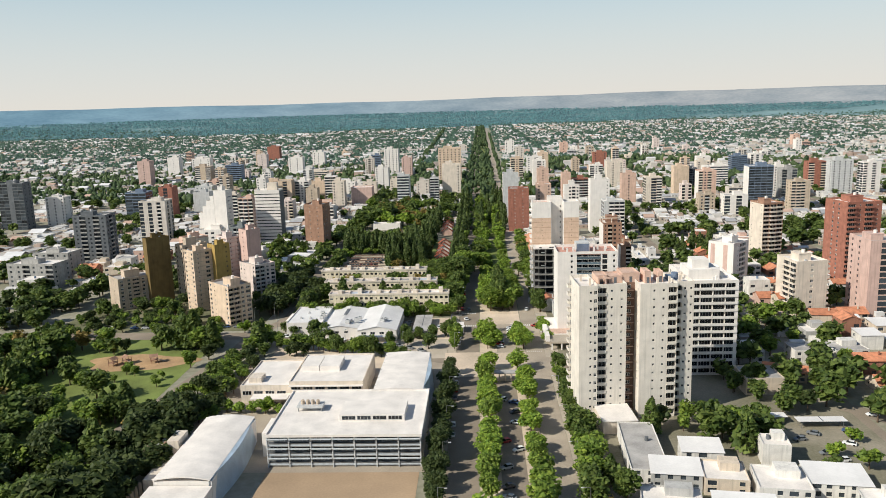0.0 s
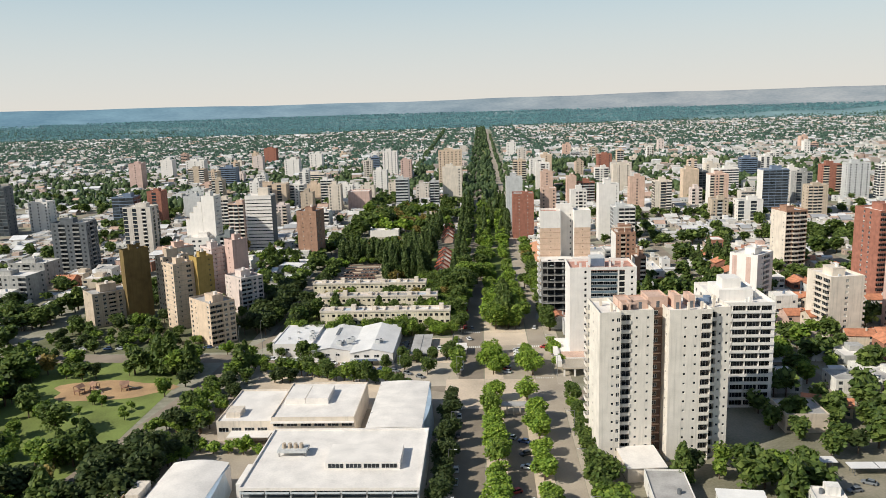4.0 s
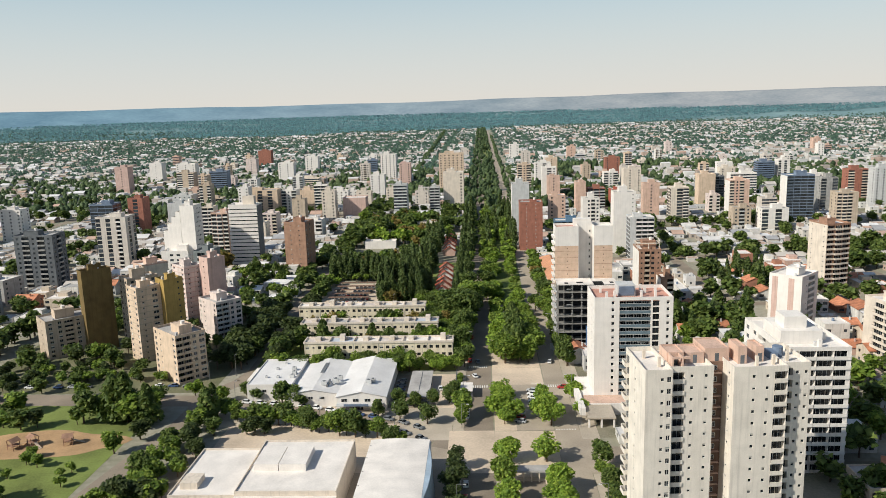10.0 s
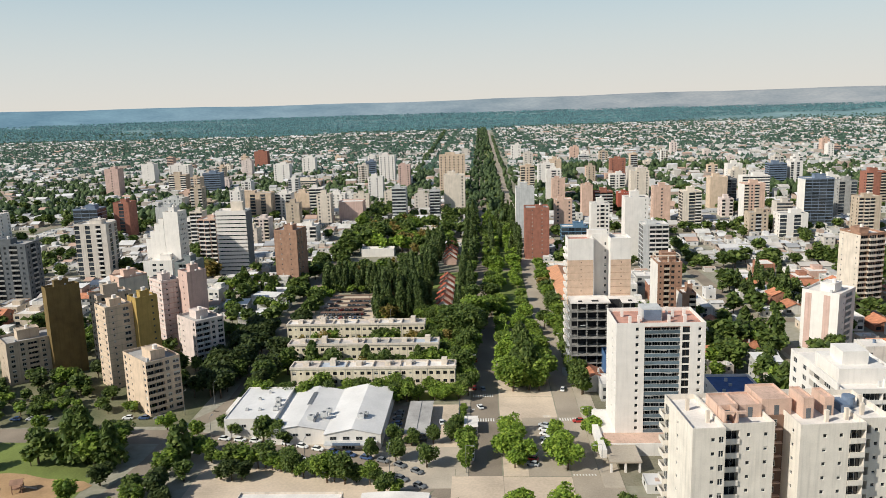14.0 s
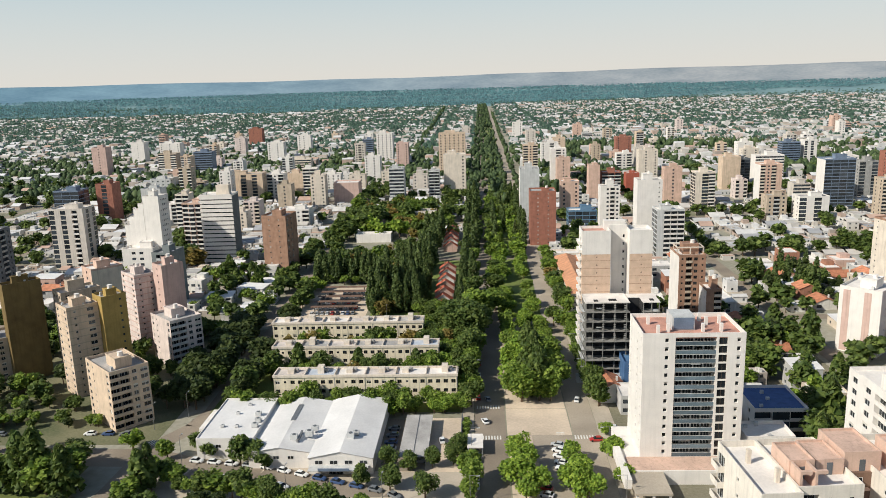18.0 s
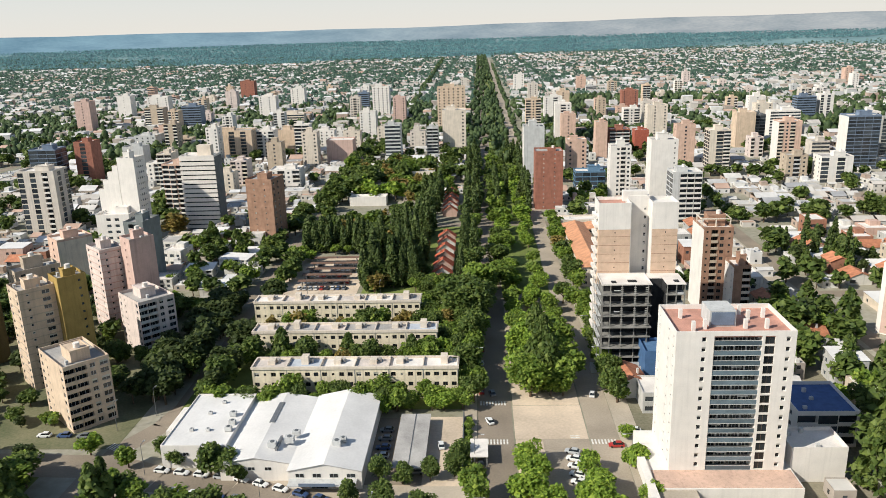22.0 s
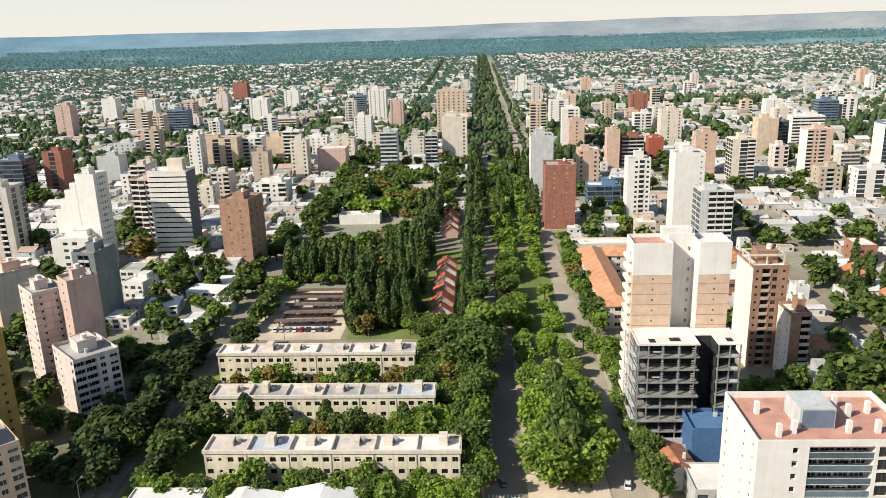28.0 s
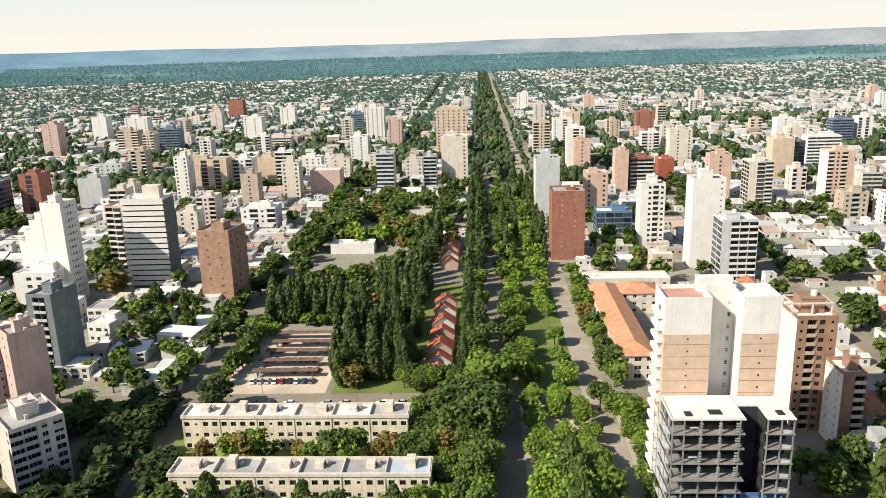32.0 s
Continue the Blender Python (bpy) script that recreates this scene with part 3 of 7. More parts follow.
def crosswalk(x, y, along, count, length, step=0.9):
    t = thing("crosswalk", "faded white zebra crossing painted on asphalt", "crosswalk", pose(x, y, 0, 0, 0, along), "zebra crossings", "structure")
    me = MESHES.setdefault(("zebra", length), Geo().box(-0.22, -length / 2, 0.056, 0.22, length / 2, 0.064).data("stripe", MARK))
    for i in range(count):
        part("stripe", me, None, t).matrix_local = pose((i - count / 2) * step, 0, 0)


crosswalk(-120.2, 237, -22, 9, 3)
crosswalk(6, 240.3, 90, 9, 2.6)
crosswalk(-16, 240.3, 0, 9, 2.6)
crosswalk(14, 240.3, 0, 8, 2.6)
crosswalk(-16, 262.9, 0, 9, 2.6)
crosswalk(14, 198.8, 0, 8, 2.6)

# reserved areas where no house or wild tree stands
for r in ((-26, 26, -200, 3900), (-112, -24, 0, 352), (-370, -120, -80, 240), (-118, -24, 353, 548), (-236, -112, 238, 360), (18, 62, 269, 352), (-40, 118, -80, 144), (24, 54, 358, 455), (-310, -234, 240, 318)):
    reserve(*r)


# ---- landmark buildings ----
DEEP = Matrix.Diagonal((1.0, 1.187, 1.0, 1.0))


def twin_tower():
    """Two slabs joined by a deep recess, with pink roof houses."""
    t = thing("apartment_tower", "tall cream twin apartment tower with dark recess, pink roof houses", "building", pose(23.7, 125.3, 0, 0, 0, 4.0) @ Matrix.Diagonal((0.95, 1.06, 1.0, 1.0)))
    reserve(16, 72, 118, 160)
    rng = random.Random(5)
    top = 46.6
    for x0, x1, y, d, front, left, right, mat in ((0, 6.75, 0, 16.5, "ssnw", "Bsnss", "s", TWINW), (6.77, 17.5, 1.6, 15, "bnn", "s", "sws", TWINW), (21.9, 35.3, 0, 17, "snnb", "nsn", "s", TWINW), (35.32, 41.9, 1.8, 14, "bnn", "s", "wnsw", TWINW)):
        w = x1 - x0
        wing = part("wing", Geo().box(-w / 2 + 2.0, 2.2, 0.2, w / 2 - 2.0, d - 0.5, top - 0.4), TWINW, t)
        wing.matrix_local = pose((x0 + x1) / 2, y, 0)
        g = Geo()
        facade(g, "F", w, d, 0, top, 16, front, wing, None, None, mat, rng, cuts=front + right + left)
        facade(g, "R", w, d, 0, top, 16, right, wing, None, None, mat, rng, cuts=front + right + left)
        facade(g, "L", w, d, 0, top, 16, left, wing, None, None, mat, rng, cuts=front + right + left)
        facade(g, "B", w, d, 0, top, 16, "s", wing, None, None, mat, rng, cuts=front + right + left)
        part("wall", g, mat, wing)
        part("roof_deck", Geo().box(-w / 2 + 0.2, 0.2, top - 0.3, w / 2 - 0.2, d - 0.2, top + 0.05), ROOFW, wing)
        part("parapet", Geo().rim(-w / 2, 0, w / 2, d, top, top + 1.2, 0.2), mat, wing)
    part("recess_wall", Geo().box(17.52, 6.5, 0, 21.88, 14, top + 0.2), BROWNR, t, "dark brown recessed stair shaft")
    for k in range(16):
        part("shaft_window", window_mesh(1.4, 1.3, 0), None, t).matrix_local = pose(19.7, 6.43, 1.2 + 2.9 * k)
        part("shaft_rail", Geo().box(18.0, 5.6, 0.6 + 2.9 * k, 21.4, 6.42, 0.75 + 2.9 * k), SALMON, t)
    for x0, y0, x1, y1, z in ((7.2, 5.6, 11.5, 11.5, 49.6), (12.2, 6.5, 17, 13, 49.0), (17.3, 7, 23.6, 15, 49.8), (25.0, 5, 27.2, 11, 50.6), (30.0, 6, 32.0, 11, 50.2)):
        g = Geo().box(x0, y0, top + 0.06, x1, y1, z)
        g.rim(x0, y0, x1, y1, z, z + 0.35, 0.25)
        part("roof_house", g, SALMON, t)
        part("roof_door", Geo().box((x0 + x1) / 2 - 0.5, y0 - 0.05, top + 0.1, (x0 + x1) / 2 + 0.5, y0 - 0.004, top + 2.2), DGREY, t)
    for x0, x1 in ((7.4, 9.4), (9.9, 11.9)):
        part("roof_arch", Geo().box(x0, 2.4, top + 0.06, x0 + 0.4, 5.55, top + 3.2), SALMON, t)
        part("roof_arch", Geo().box(x0 + 0.42, 2.4, top + 2.7, x1, 2.9, top + 3.2), SALMON, t)
    for x, y in ((3, 11), (5, 5), (29, 3.4), (33.5, 4), (38, 6), (40, 10)):
        part("chimney", Geo().box(x - 0.35, y - 0.35, top + 0.06, x + 0.35, y + 0.35, top + 2.5), CREAM, t)
    part("water_tank", Geo().cyl(37.5, 10, top + 0.06, top + 2.4, 1.3, n=14), BLUEW, t)
    part("skylight", Geo().box(34.2, 7, top + 0.06, 36.2, 11, top + 1.7), BLUEW, t)
    part("annex", Geo().box(6, -12, 0, 18, 1.5, 4.4), CREAM, t)
    part("annex_roof", Geo().box(5.8, -12.3, 4.4, 18.2, 1.5, 4.7), ROOFW, t)


TWINW = material("pale_cream_render", (0.72, 0.66, 0.58), 0.86, 0.07, 0.25, 3, 0.15, streak=0.18)
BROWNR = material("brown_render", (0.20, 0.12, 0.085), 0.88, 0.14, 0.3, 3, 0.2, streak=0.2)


BAYGLASS = material("balcony_glass", (0.12, 0.165, 0.195), 0.2, 0.15, 0.3, 2, 0.0, spec=0.6, rand=0.3)


def balcony_tower():
    """White tower with a glazed balcony bay in the middle of its front, on a low podium."""
    t = thing("apartment_tower", "tall white tower with dark glazed balcony bay, red roof", "building", pose(39.6, 219.5, 0) @ DEEP)
    reserve(16, 62, 197.6, 243.9)
    rng = random.Random(6)
    w, d, h, n = 27.6, 15.5, 39.6, 14
    g = Geo()
    z0 = 4.2
    facade(g, "R", w, d, z0, h, n, "snws", t, None, None, WHITE, rng, cuts="nws")
    facade(g, "L", w, d, z0, h, n, "nsnn", t, None, None, WHITE, rng, cuts="nws")
    facade(g, "B", w, d, z0, h, n, "sws", t, None, None, WHITE, rng, cuts="nws")
    o = side_frame("F", w, d)
    # front: wide plain pier, glazed bay set back, window strips
    bays = (("s", -13.8, -8.4), ("n", -8.4, -6.2), ("s", -6.2, -5.0), ("bay", -5.0, 6.0), ("s", 6.0, 6.5), ("W", 6.5, 9.1), ("s", 9.1, 11.2), ("n", 11.2, 12.8), ("s", 12.8, 13.8))
    fh = (h - z0) / n
    for c, a, b in bays:
        if c == "bay":
            g.quad((a, 0, z0), (a, 2.2, z0), (a, 2.2, h), (a, 0, h))
            g.quad((b, 2.2, z0), (b, 0, z0), (b, 0, h), (b, 2.2, h))
            g.quad((a, 2.2, z0), (b, 2.2, z0), (b, 2.2, h), (a, 2.2, h))
            for k in range(n):
                z = z0 + k * fh
                fl = part("balcony", Geo().box(a, 0.1, z, b, 2.2, z + 0.15), LGREY, t)
                part("glass_rail", Geo().box(a + 0.05, 0.12, z + 0.2, b - 0.05, 0.17, z + 1.3), BAYGLASS, fl)
                part("top_rail", Geo().box(a + 0.05, 0.1, z + 1.3, b - 0.05, 0.2, z + 1.36), FRAME, fl)
                for q in range(4):
                    ww = (b - a) / 4
                    part("window", window_mesh(ww - 0.3, 2.2, rng.choice((0, 0, 0, 1))), None, t).matrix_local = pose(a + ww * (q + 0.5), 2.1, z + 0.25)
                if k % 3 == 1:
                    part("awning", Geo().box(a + 0.5 + 2 * (k % 4), 0.3, z + 2.1, a + 3 + 2 * (k % 4), 1.6, z + 2.2), FRAME, fl)
            continue
        sub = Geo()
        if c == "s":
            g.quad((a, 0, z0), (b, 0, z0), (b, 0, h), (a, 0, h))
        else:
            ww, oh, sl = (1.0, 1.2, 1.1) if c == "n" else (2.3, 2.1, 0.4)
            cu = (a + b) / 2
            for k in range(n):
                v0 = z0 + k * fh
                a0, a1, b0, b1, dep, v1 = cu - ww / 2, cu + ww / 2, v0 + sl, v0 + sl + oh, 0.35, v0 + fh
                g.quad((a, 0, v0), (a0, 0, v0), (a0, 0, v1), (a, 0, v1))
                g.quad((a1, 0, v0), (b, 0, v0), (b, 0, v1), (a1, 0, v1))
                g.quad((a0, 0, v0), (a1, 0, v0), (a1, 0, b0), (a0, 0, b0))
                g.quad((a0, 0, b1), (a1, 0, b1), (a1, 0, v1), (a0, 0, v1))
                g.quad((a0, 0, b0), (a0, dep, b0), (a0, dep, b1), (a0, 0, b1))
                g.quad((a1, dep, b0), (a1, 0, b0), (a1, 0, b1), (a1, dep, b1))
                g.quad((a0, 0, b0), (a1, 0, b0), (a1, dep, b0), (a0, dep, b0))
                part("window", window_mesh(ww, oh, 3 if c == "W" else rng.choice((0, 0, 1))), None, t).matrix_local = pose(cu, dep - 0.07, b0)
    part("wall", g, WHITE, t)
    part("roof_deck", Geo().box(-w / 2 + 0.25, 0.25, h - 0.4, w / 2 - 0.25, d - 0.25, h), ROOFP, t, "faded red roof deck")
    part("parapet", Geo().rim(-w / 2, 0, w / 2, d, h, h + 1.2, 0.25), WHITE, t)
    part("lift_housing", Geo().box(-4.6, 5, h, 1.6, 11, h + 4), LGREY, t)
    part("glass_front", Geo().box(-4.2, 4.85, h + 0.4, 1.2, 5, h + 3.7), BLUEW, t, "blue glazed roof house front")
    for x, y in ((-9, 3), (-6, 4), (3.5, 4), (6, 9), (8.5, 4), (-10, 10), (5, 12), (10, 10)):
        part("chimney", Geo().box(x - 0.4, y - 0.4, h, x + 0.4, y + 0.4, h + 2.4), WHITE, t)
    part("podium", Geo().box(-18.5, -6.5, 0, 16, d + 1.0, z0), WHITE, t)
    part("podium_roof", Geo().box(-18, -6.2, z0, 15.6, -0.02, z0 + 0.15), SALMON, t)
    part("podium_beam", Geo().box(-20.5, -12, 2.6, -18.6, 4, 5.2), WHITE, t)
    part("porch_roof", Geo().box(-18.6, -16, 3.2, -9, -6.5, 3.8), PAVE, t)
    for x, y in ((-18, -15.5), (-9.6, -15.5), (-13.8, -15.5)):
        part("column", Geo().box(x - 0.3, y - 0.3, 0, x + 0.3, y + 0.3, 3.2), WHITE, t)


RAWC = material("raw_concrete", (0.27, 0.26, 0.24), 0.9, 0.18, 0.3, 4, 0.3, streak=0.25)


def frame_building():
    """A concrete frame under construction: thin slabs and columns before near-black walls that stand in for inside
    shade, a tall void through the roof.
    """
    t = thing("building_shell", "unfinished grey concrete frame building with open floors", "building", pose(32.9, 287.6, 0) @ Matrix.Diagonal((0.84, 0.95, 1.08, 1.0)))
    reserve(15, 60, 286.6, 336.5)
    w, d, n, fh = 32, 12, 8, 3.35
    v0, v1 = 3.2, 8.6
    for k in range(n + 1):
        z = k * fh
        out = 1.0 if k in (2, 4) else 0.0
        mat = ROOFW if k == n else RAWC
        g = Geo().box(-w / 2 - (0.9 if k == 3 else 0), -out, z, v0, d, z + 0.24)
        part("floor_slab", g, mat, t)
        part("floor_slab", Geo().box(v1, 0.0, z, w / 2, d, z + 0.24), mat, t)
        part("floor_slab", Geo().box(v0 + 0.003, 7.0, z, v1 - 0.003, d, z + 0.24), mat, t)
    xs = [-w / 2 + 0.4, -w / 2 + 3.4, -8.2, -3.2, 1.8, v1 + 0.3, 12.4, w / 2 - 0.4]
    for x in xs:
        for y in (0.35, 11.6):
            part("column", Geo().box(x - 0.16, y - 0.2, 0.24, x + 0.16, y + 0.2, n * fh), RAWC, t)
    for y in (4.0, 8.0):
        part("column", Geo().box(-w / 2 + 0.2, y - 0.2, 0.24, -w / 2 + 0.6, y + 0.2, n * fh), GREYC, t)
    # added near-black walls give the shade deep inside the open floors
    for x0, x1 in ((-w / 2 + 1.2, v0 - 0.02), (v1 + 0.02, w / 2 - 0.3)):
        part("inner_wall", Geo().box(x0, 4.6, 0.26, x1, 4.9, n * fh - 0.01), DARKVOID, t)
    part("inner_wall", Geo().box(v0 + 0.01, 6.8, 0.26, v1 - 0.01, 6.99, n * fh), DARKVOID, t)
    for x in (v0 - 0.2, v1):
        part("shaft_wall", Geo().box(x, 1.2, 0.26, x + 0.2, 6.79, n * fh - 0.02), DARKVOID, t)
    part("parapet", Geo().rim(-w / 2, 0, v0 - 0.3, d, n * fh + 0.24, n * fh + 0.5, 0.2), ROOFW, t)
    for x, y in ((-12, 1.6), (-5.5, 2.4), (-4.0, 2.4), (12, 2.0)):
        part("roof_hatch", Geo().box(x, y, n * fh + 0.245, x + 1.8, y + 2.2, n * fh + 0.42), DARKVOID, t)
    for k in range(4, n):
        for x in (-8.2, -3.2, 1.2):
            for q in range(4):
                part("brick_pier_course", Geo().box(x - 0.45, 0.1, k * fh + 0.6 + 0.6 * q, x + 0.45, 0.5, k * fh + 0.78 + 0.6 * q), GREYC, t)
    for k in (5, 7):
        part("beam", Geo().box(-11.2, 0.2, k * fh + 1.5, -8.8, 0.4, k * fh + 1.75), LGREY, t)
    for k in range(1, n):
        part("infill_wall", Geo().box(12.8, 0.35, k * fh + 0.24, w / 2 - 0.7, 0.5, k * fh + 0.9), LGREY, t)
        part("scaffold_board", Geo().box(-w / 2 - 1.5, 0, k * fh + 0.4, -w / 2 - 0.2, d, k * fh + 0.5), LGREY, t)
        part("brace", Geo().box(-w / 2 - 0.12, 0.5 + (k % 2) * 5.5, k * fh + 1.2, -w / 2 - 0.02, 5 + (k % 2) * 5.5, k * fh + 1.45), LGREY, t)
    for y in (0.3, 4, 8, 11.7):
        part("scaffold_pole", Geo().cyl(-w / 2 - 1.4, y, 0, n * fh, 0.07, n=6), STEEL, t)
    part("hoarding", Geo().rim(-w / 2 - 4, -4, w / 2 + 2, -0.5, 0, 2.2, 0.1), LGREY, t)


def blank_wall_block():
    """White top over bare hollow-block side walls with a lit white notch."""
    t = thing("apartment_block", "large white apartment block with bare tan block walls", "building", pose(31.5, 299.2, 0) @ Matrix.Diagonal((1.0, 1.1, 1.0, 1.0)))
    reserve(14, 50, 305.6, 336.5)
    rng = random.Random(9)
    for x0, x1 in ((-11.8, -1.4), (5.7, 14.0)):
        part("block_wall", Geo().box(x0, 0, 0, x1, 9, 44.5), TANB, t, "bare tan hollow-block wall")
        part("upper_wall", Geo().box(x0 - 0.05, -0.05, 44.5, x1 + 0.05, 9.05, 52.5), WHITE, t)
        part("parapet", Geo().rim(x0 - 0.05, -0.05, x1 + 0.05, 9.05, 52.5, 53.5, 0.25), WHITE, t)
        for k in range(14):
            part("course_band", Geo().box(x0, -0.03, 3 + 3 * k, x1, 0.0, 3.12 + 3 * k), BROWNB, t)
            # vent holes are near-black blocks, the shade of a hole in their colour
            for q in (0.5,):
                if rng.random() < 0.8:
                    part("vent_hole", Geo().box(x0 + (x1 - x0) * q, -0.06, 4.2 + 3 * k, x0 + (x1 - x0) * q + 0.35, 0.04, 4.6 + 3 * k), DARKVOID, t)
    part("core_wall", Geo().box(-1.39, 5.4, 0, 5.69, 8.6, 54.5), WHITE, t)
    for x in (-1.4, 5.5):
        part("flank_wall", Geo().box(x, 0.05, 0.1, x + 0.2, 5.39, 52.4), WHITE, t)
    part("lift_housing", Geo().box(-3.0, 5.6, 52.6, 5.0, 8.4, 56.0), WHITE, t)
    for k in range(17):
        part("window", window_mesh(0.8, 1.2, 0), None, t).matrix_local = pose(4.4, 5.35, 1.6 + 3 * k)
    part("roof_deck", Geo().box(-11.4, 0.4, 52.0, -2.4, 8.6, 52.55), ROOFP, t)
    for k in range(16):
        part("balcony", Geo().box(-13.0, 1.4, 2.9 + 3 * k, -11.85, 7.6, 3.9 + 3 * k), WHITE, t)
        part("window", window_mesh(2.4, 2.0, 0), None, t).matrix_local = pose(-11.9, 4.5, 3.2 + 3 * k, 0, 0, -90)


def stepped_balcony_tower():
    """White tower behind the twin one: glass-railed balconies on its right flank, stepped roof."""
    t = tower("white stepped apartment tower with glass balcony corners", 81.2, 168, 19.5, 31.4, 37.7, WHITE, "bbbb", "bbbWW", floors=13, near=True, cap=False, roof=ROOFW, slabs=WHITE)
    part("upper_storey", Geo().box(-8, 6, 37.7, 4, 20, 41.7), WHITE, t)
    part("lift_housing", Geo().box(-6, 9, 41.7, 0.5, 16, 45.2), WHITE, t)
    part("roof_wall", Geo().box(-10.5, 1.2, 37.7, -10.1, 24, 39.8), WHITE, t)
    for x, y in ((2, 3), (6, 10), (7, 18), (-3, 23)):
        part("chimney", Geo().box(x - 0.5, y - 0.5, 37.7, x + 0.5, y + 0.5, 40.0), WHITE, t)


PINKROOF = material("pinkish_white_roof_paint", (0.62, 0.55, 0.50), 0.85, 0.14, 0.3, 3, 0.15)
PALEROOF = material("pale_blue_roof_paint", (0.46, 0.50, 0.56), 0.8, 0.1, 0.3, 3, 0.15)


def row_block(x, y, w, d, h, bays, label):
    """Three-storey walk-up row with flat roof, party-wall parapets and roof stair houses."""
    t = thing("apartment_row", label, "building", pose(x, y, 0) @ DEEP, "three-storey apartment rows")
    reserve(x - w / 2 - 3, x + w / 2 + 3, y - 3, y + d + 3)
    rng = random.Random(int(y))
    g = Geo()
    facade(g, "F", w, d, 0, h, 3, "".join("ww" if i % 4 else "wn" for i in range(bays // 2)), t, None, None, CREAM, rng, 0.75, (3, 3, 3, 3, 3, 1), "nw")
    facade(g, "R", w, d, 0, h, 3, "wsw", t, None, None, CREAM, rng, 0.75, cuts="nw")
    facade(g, "L", w, d, 0, h, 3, "wsw", t, None, None, CREAM, rng, 0.75, cuts="nw")
    facade(g, "B", w, d, 0, h, 3, "s", t, None, None, CREAM, rng, 0.75, cuts="nw")
    part("wall", g, YELLOWROW, t)
    part("cornice", Geo().rim(-w / 2 - 0.25, -0.25, w / 2 + 0.25, d + 0.25, h - 0.15, h + 0.75, 0.45), CREAM, t)
    n = bays // 4
    for i in range(n):
        x0, x1 = -w / 2 + 0.2 + (w - 0.4) * i / n, -w / 2 + 0.2 + (w - 0.4) * (i + 1) / n
        part("roof_deck", Geo().box(x0, 0.2, h - 0.2, x1 - 0.02, d - 0.2, h + 0.1), rng.choice((ROOFW, ROOFW, PINKROOF, PINKROOF, ROOFG, PALEROOF, PINKROOF, ROOFW)), t)
        part("party_parapet", Geo().box(x1 - 0.15, 0.3, h + 0.1, x1 + 0.15, d - 0.3, h + 0.9), CREAM, t)
        xm = x0 + (x1 - x0) * rng.uniform(0.3, 0.7)
        part("stair_house", Geo().box(xm - 1.1, 2.4, h + 0.1, xm + 1.1, 4.9, h + (2.6 if i in (1, n - 1) else 1.5)), CREAM, t)
        part("water_tank", Geo().cyl(xm + 1.9, 4.2, h + 0.1, h + 1.3, 0.6, n=9), ROOFG, t)
        part("downpipe", Geo().box(x1 - 0.08, -0.1, 0, x1 + 0.08, -0.02, h - 0.2), GREYC, t)


YELLOWROW = material("pale_yellow_render", (0.80, 0.70, 0.53), 0.9, 0.12, 0.3, 3, 0.2, streak=0.24)


def gable_hall(t, x0, x1, y0, y1, eave, ridge, mats, name="hall"):
    """A shed with its ridge along y."""
    xm = (x0 + x1) / 2
    g = Geo()
    g.poly([(x0, y0, 0), (x1, y0, 0), (x1, y0, eave), (xm, y0, ridge), (x0, y0, eave)])
    g.poly([(x1, y1, 0), (x0, y1, 0), (x0, y1, eave), (xm, y1, ridge), (x1, y1, eave)])
    g.quad((x1, y0, 0), (x1, y1, 0), (x1, y1, eave), (x1, y0, eave))
    g.quad((x0, y1, 0), (x0, y0, 0), (x0, y0, eave), (x0, y1, eave))
    part(name + "_wall", g, mats[0], t)
    for s, (a, b) in enumerate(((x0 - 0.2, xm), (xm, x1 + 0.2))):
        za, zb = (eave, ridge) if s == 0 else (ridge, eave)
        g = Geo()
        g.quad((a, y0 - 0.3, za + 0.05), (b, y0 - 0.3, zb + 0.05), (b, y1 + 0.3, zb + 0.05), (a, y1 + 0.3, za + 0.05))
        g.quad((a, y1 + 0.3, za - 0.07), (b, y1 + 0.3, zb - 0.07), (b, y0 - 0.3, zb - 0.07), (a, y0 - 0.3, za - 0.07))
        g.quad((a, y0 - 0.3, za - 0.07), (b, y0 - 0.3, zb - 0.07), (b, y0 - 0.3, zb + 0.05), (a, y0 - 0.3, za + 0.05))
        part(name + "_roof", g, mats[1], t)
    n = int((y1 - y0) / 1.2)
    me = Geo()
    for i in range(n):
        y = y0 + (i + 0.5) * (y1 - y0) / n
        for a, b, za, zb in ((x0, xm, eave, ridge), (xm, x1, ridge, eave)):
            me.quad((a, y - 0.04, za + 0.1), (b, y - 0.04, zb + 0.1), (b, y + 0.04, zb + 0.1), (a, y + 0.04, za + 0.1))
    tagged(part(name + "_roof_ribs", me, mats[1], t), kind="stuff")


def vent_unit(t, x, y, z, s=1.0):
    v = part("air_unit", Geo().box(x - 0.9 * s, y - 0.6 * s, z + 0.2, x + 0.9 * s, y + 0.6 * s, z + 1.4 * s), LGREY, t)
    part("fan_ring", Geo().cyl(x, y, z + 1.4 * s, z + 1.52 * s, 0.45 * s, n=10), DGREY, v)
    for a in (-0.8, 0.7):
        part("foot", Geo().box(x + a * s, y - 0.5 * s, z - 0.05, x + (a + 0.1) * s, y + 0.5 * s, z + 0.2), STEEL, v)


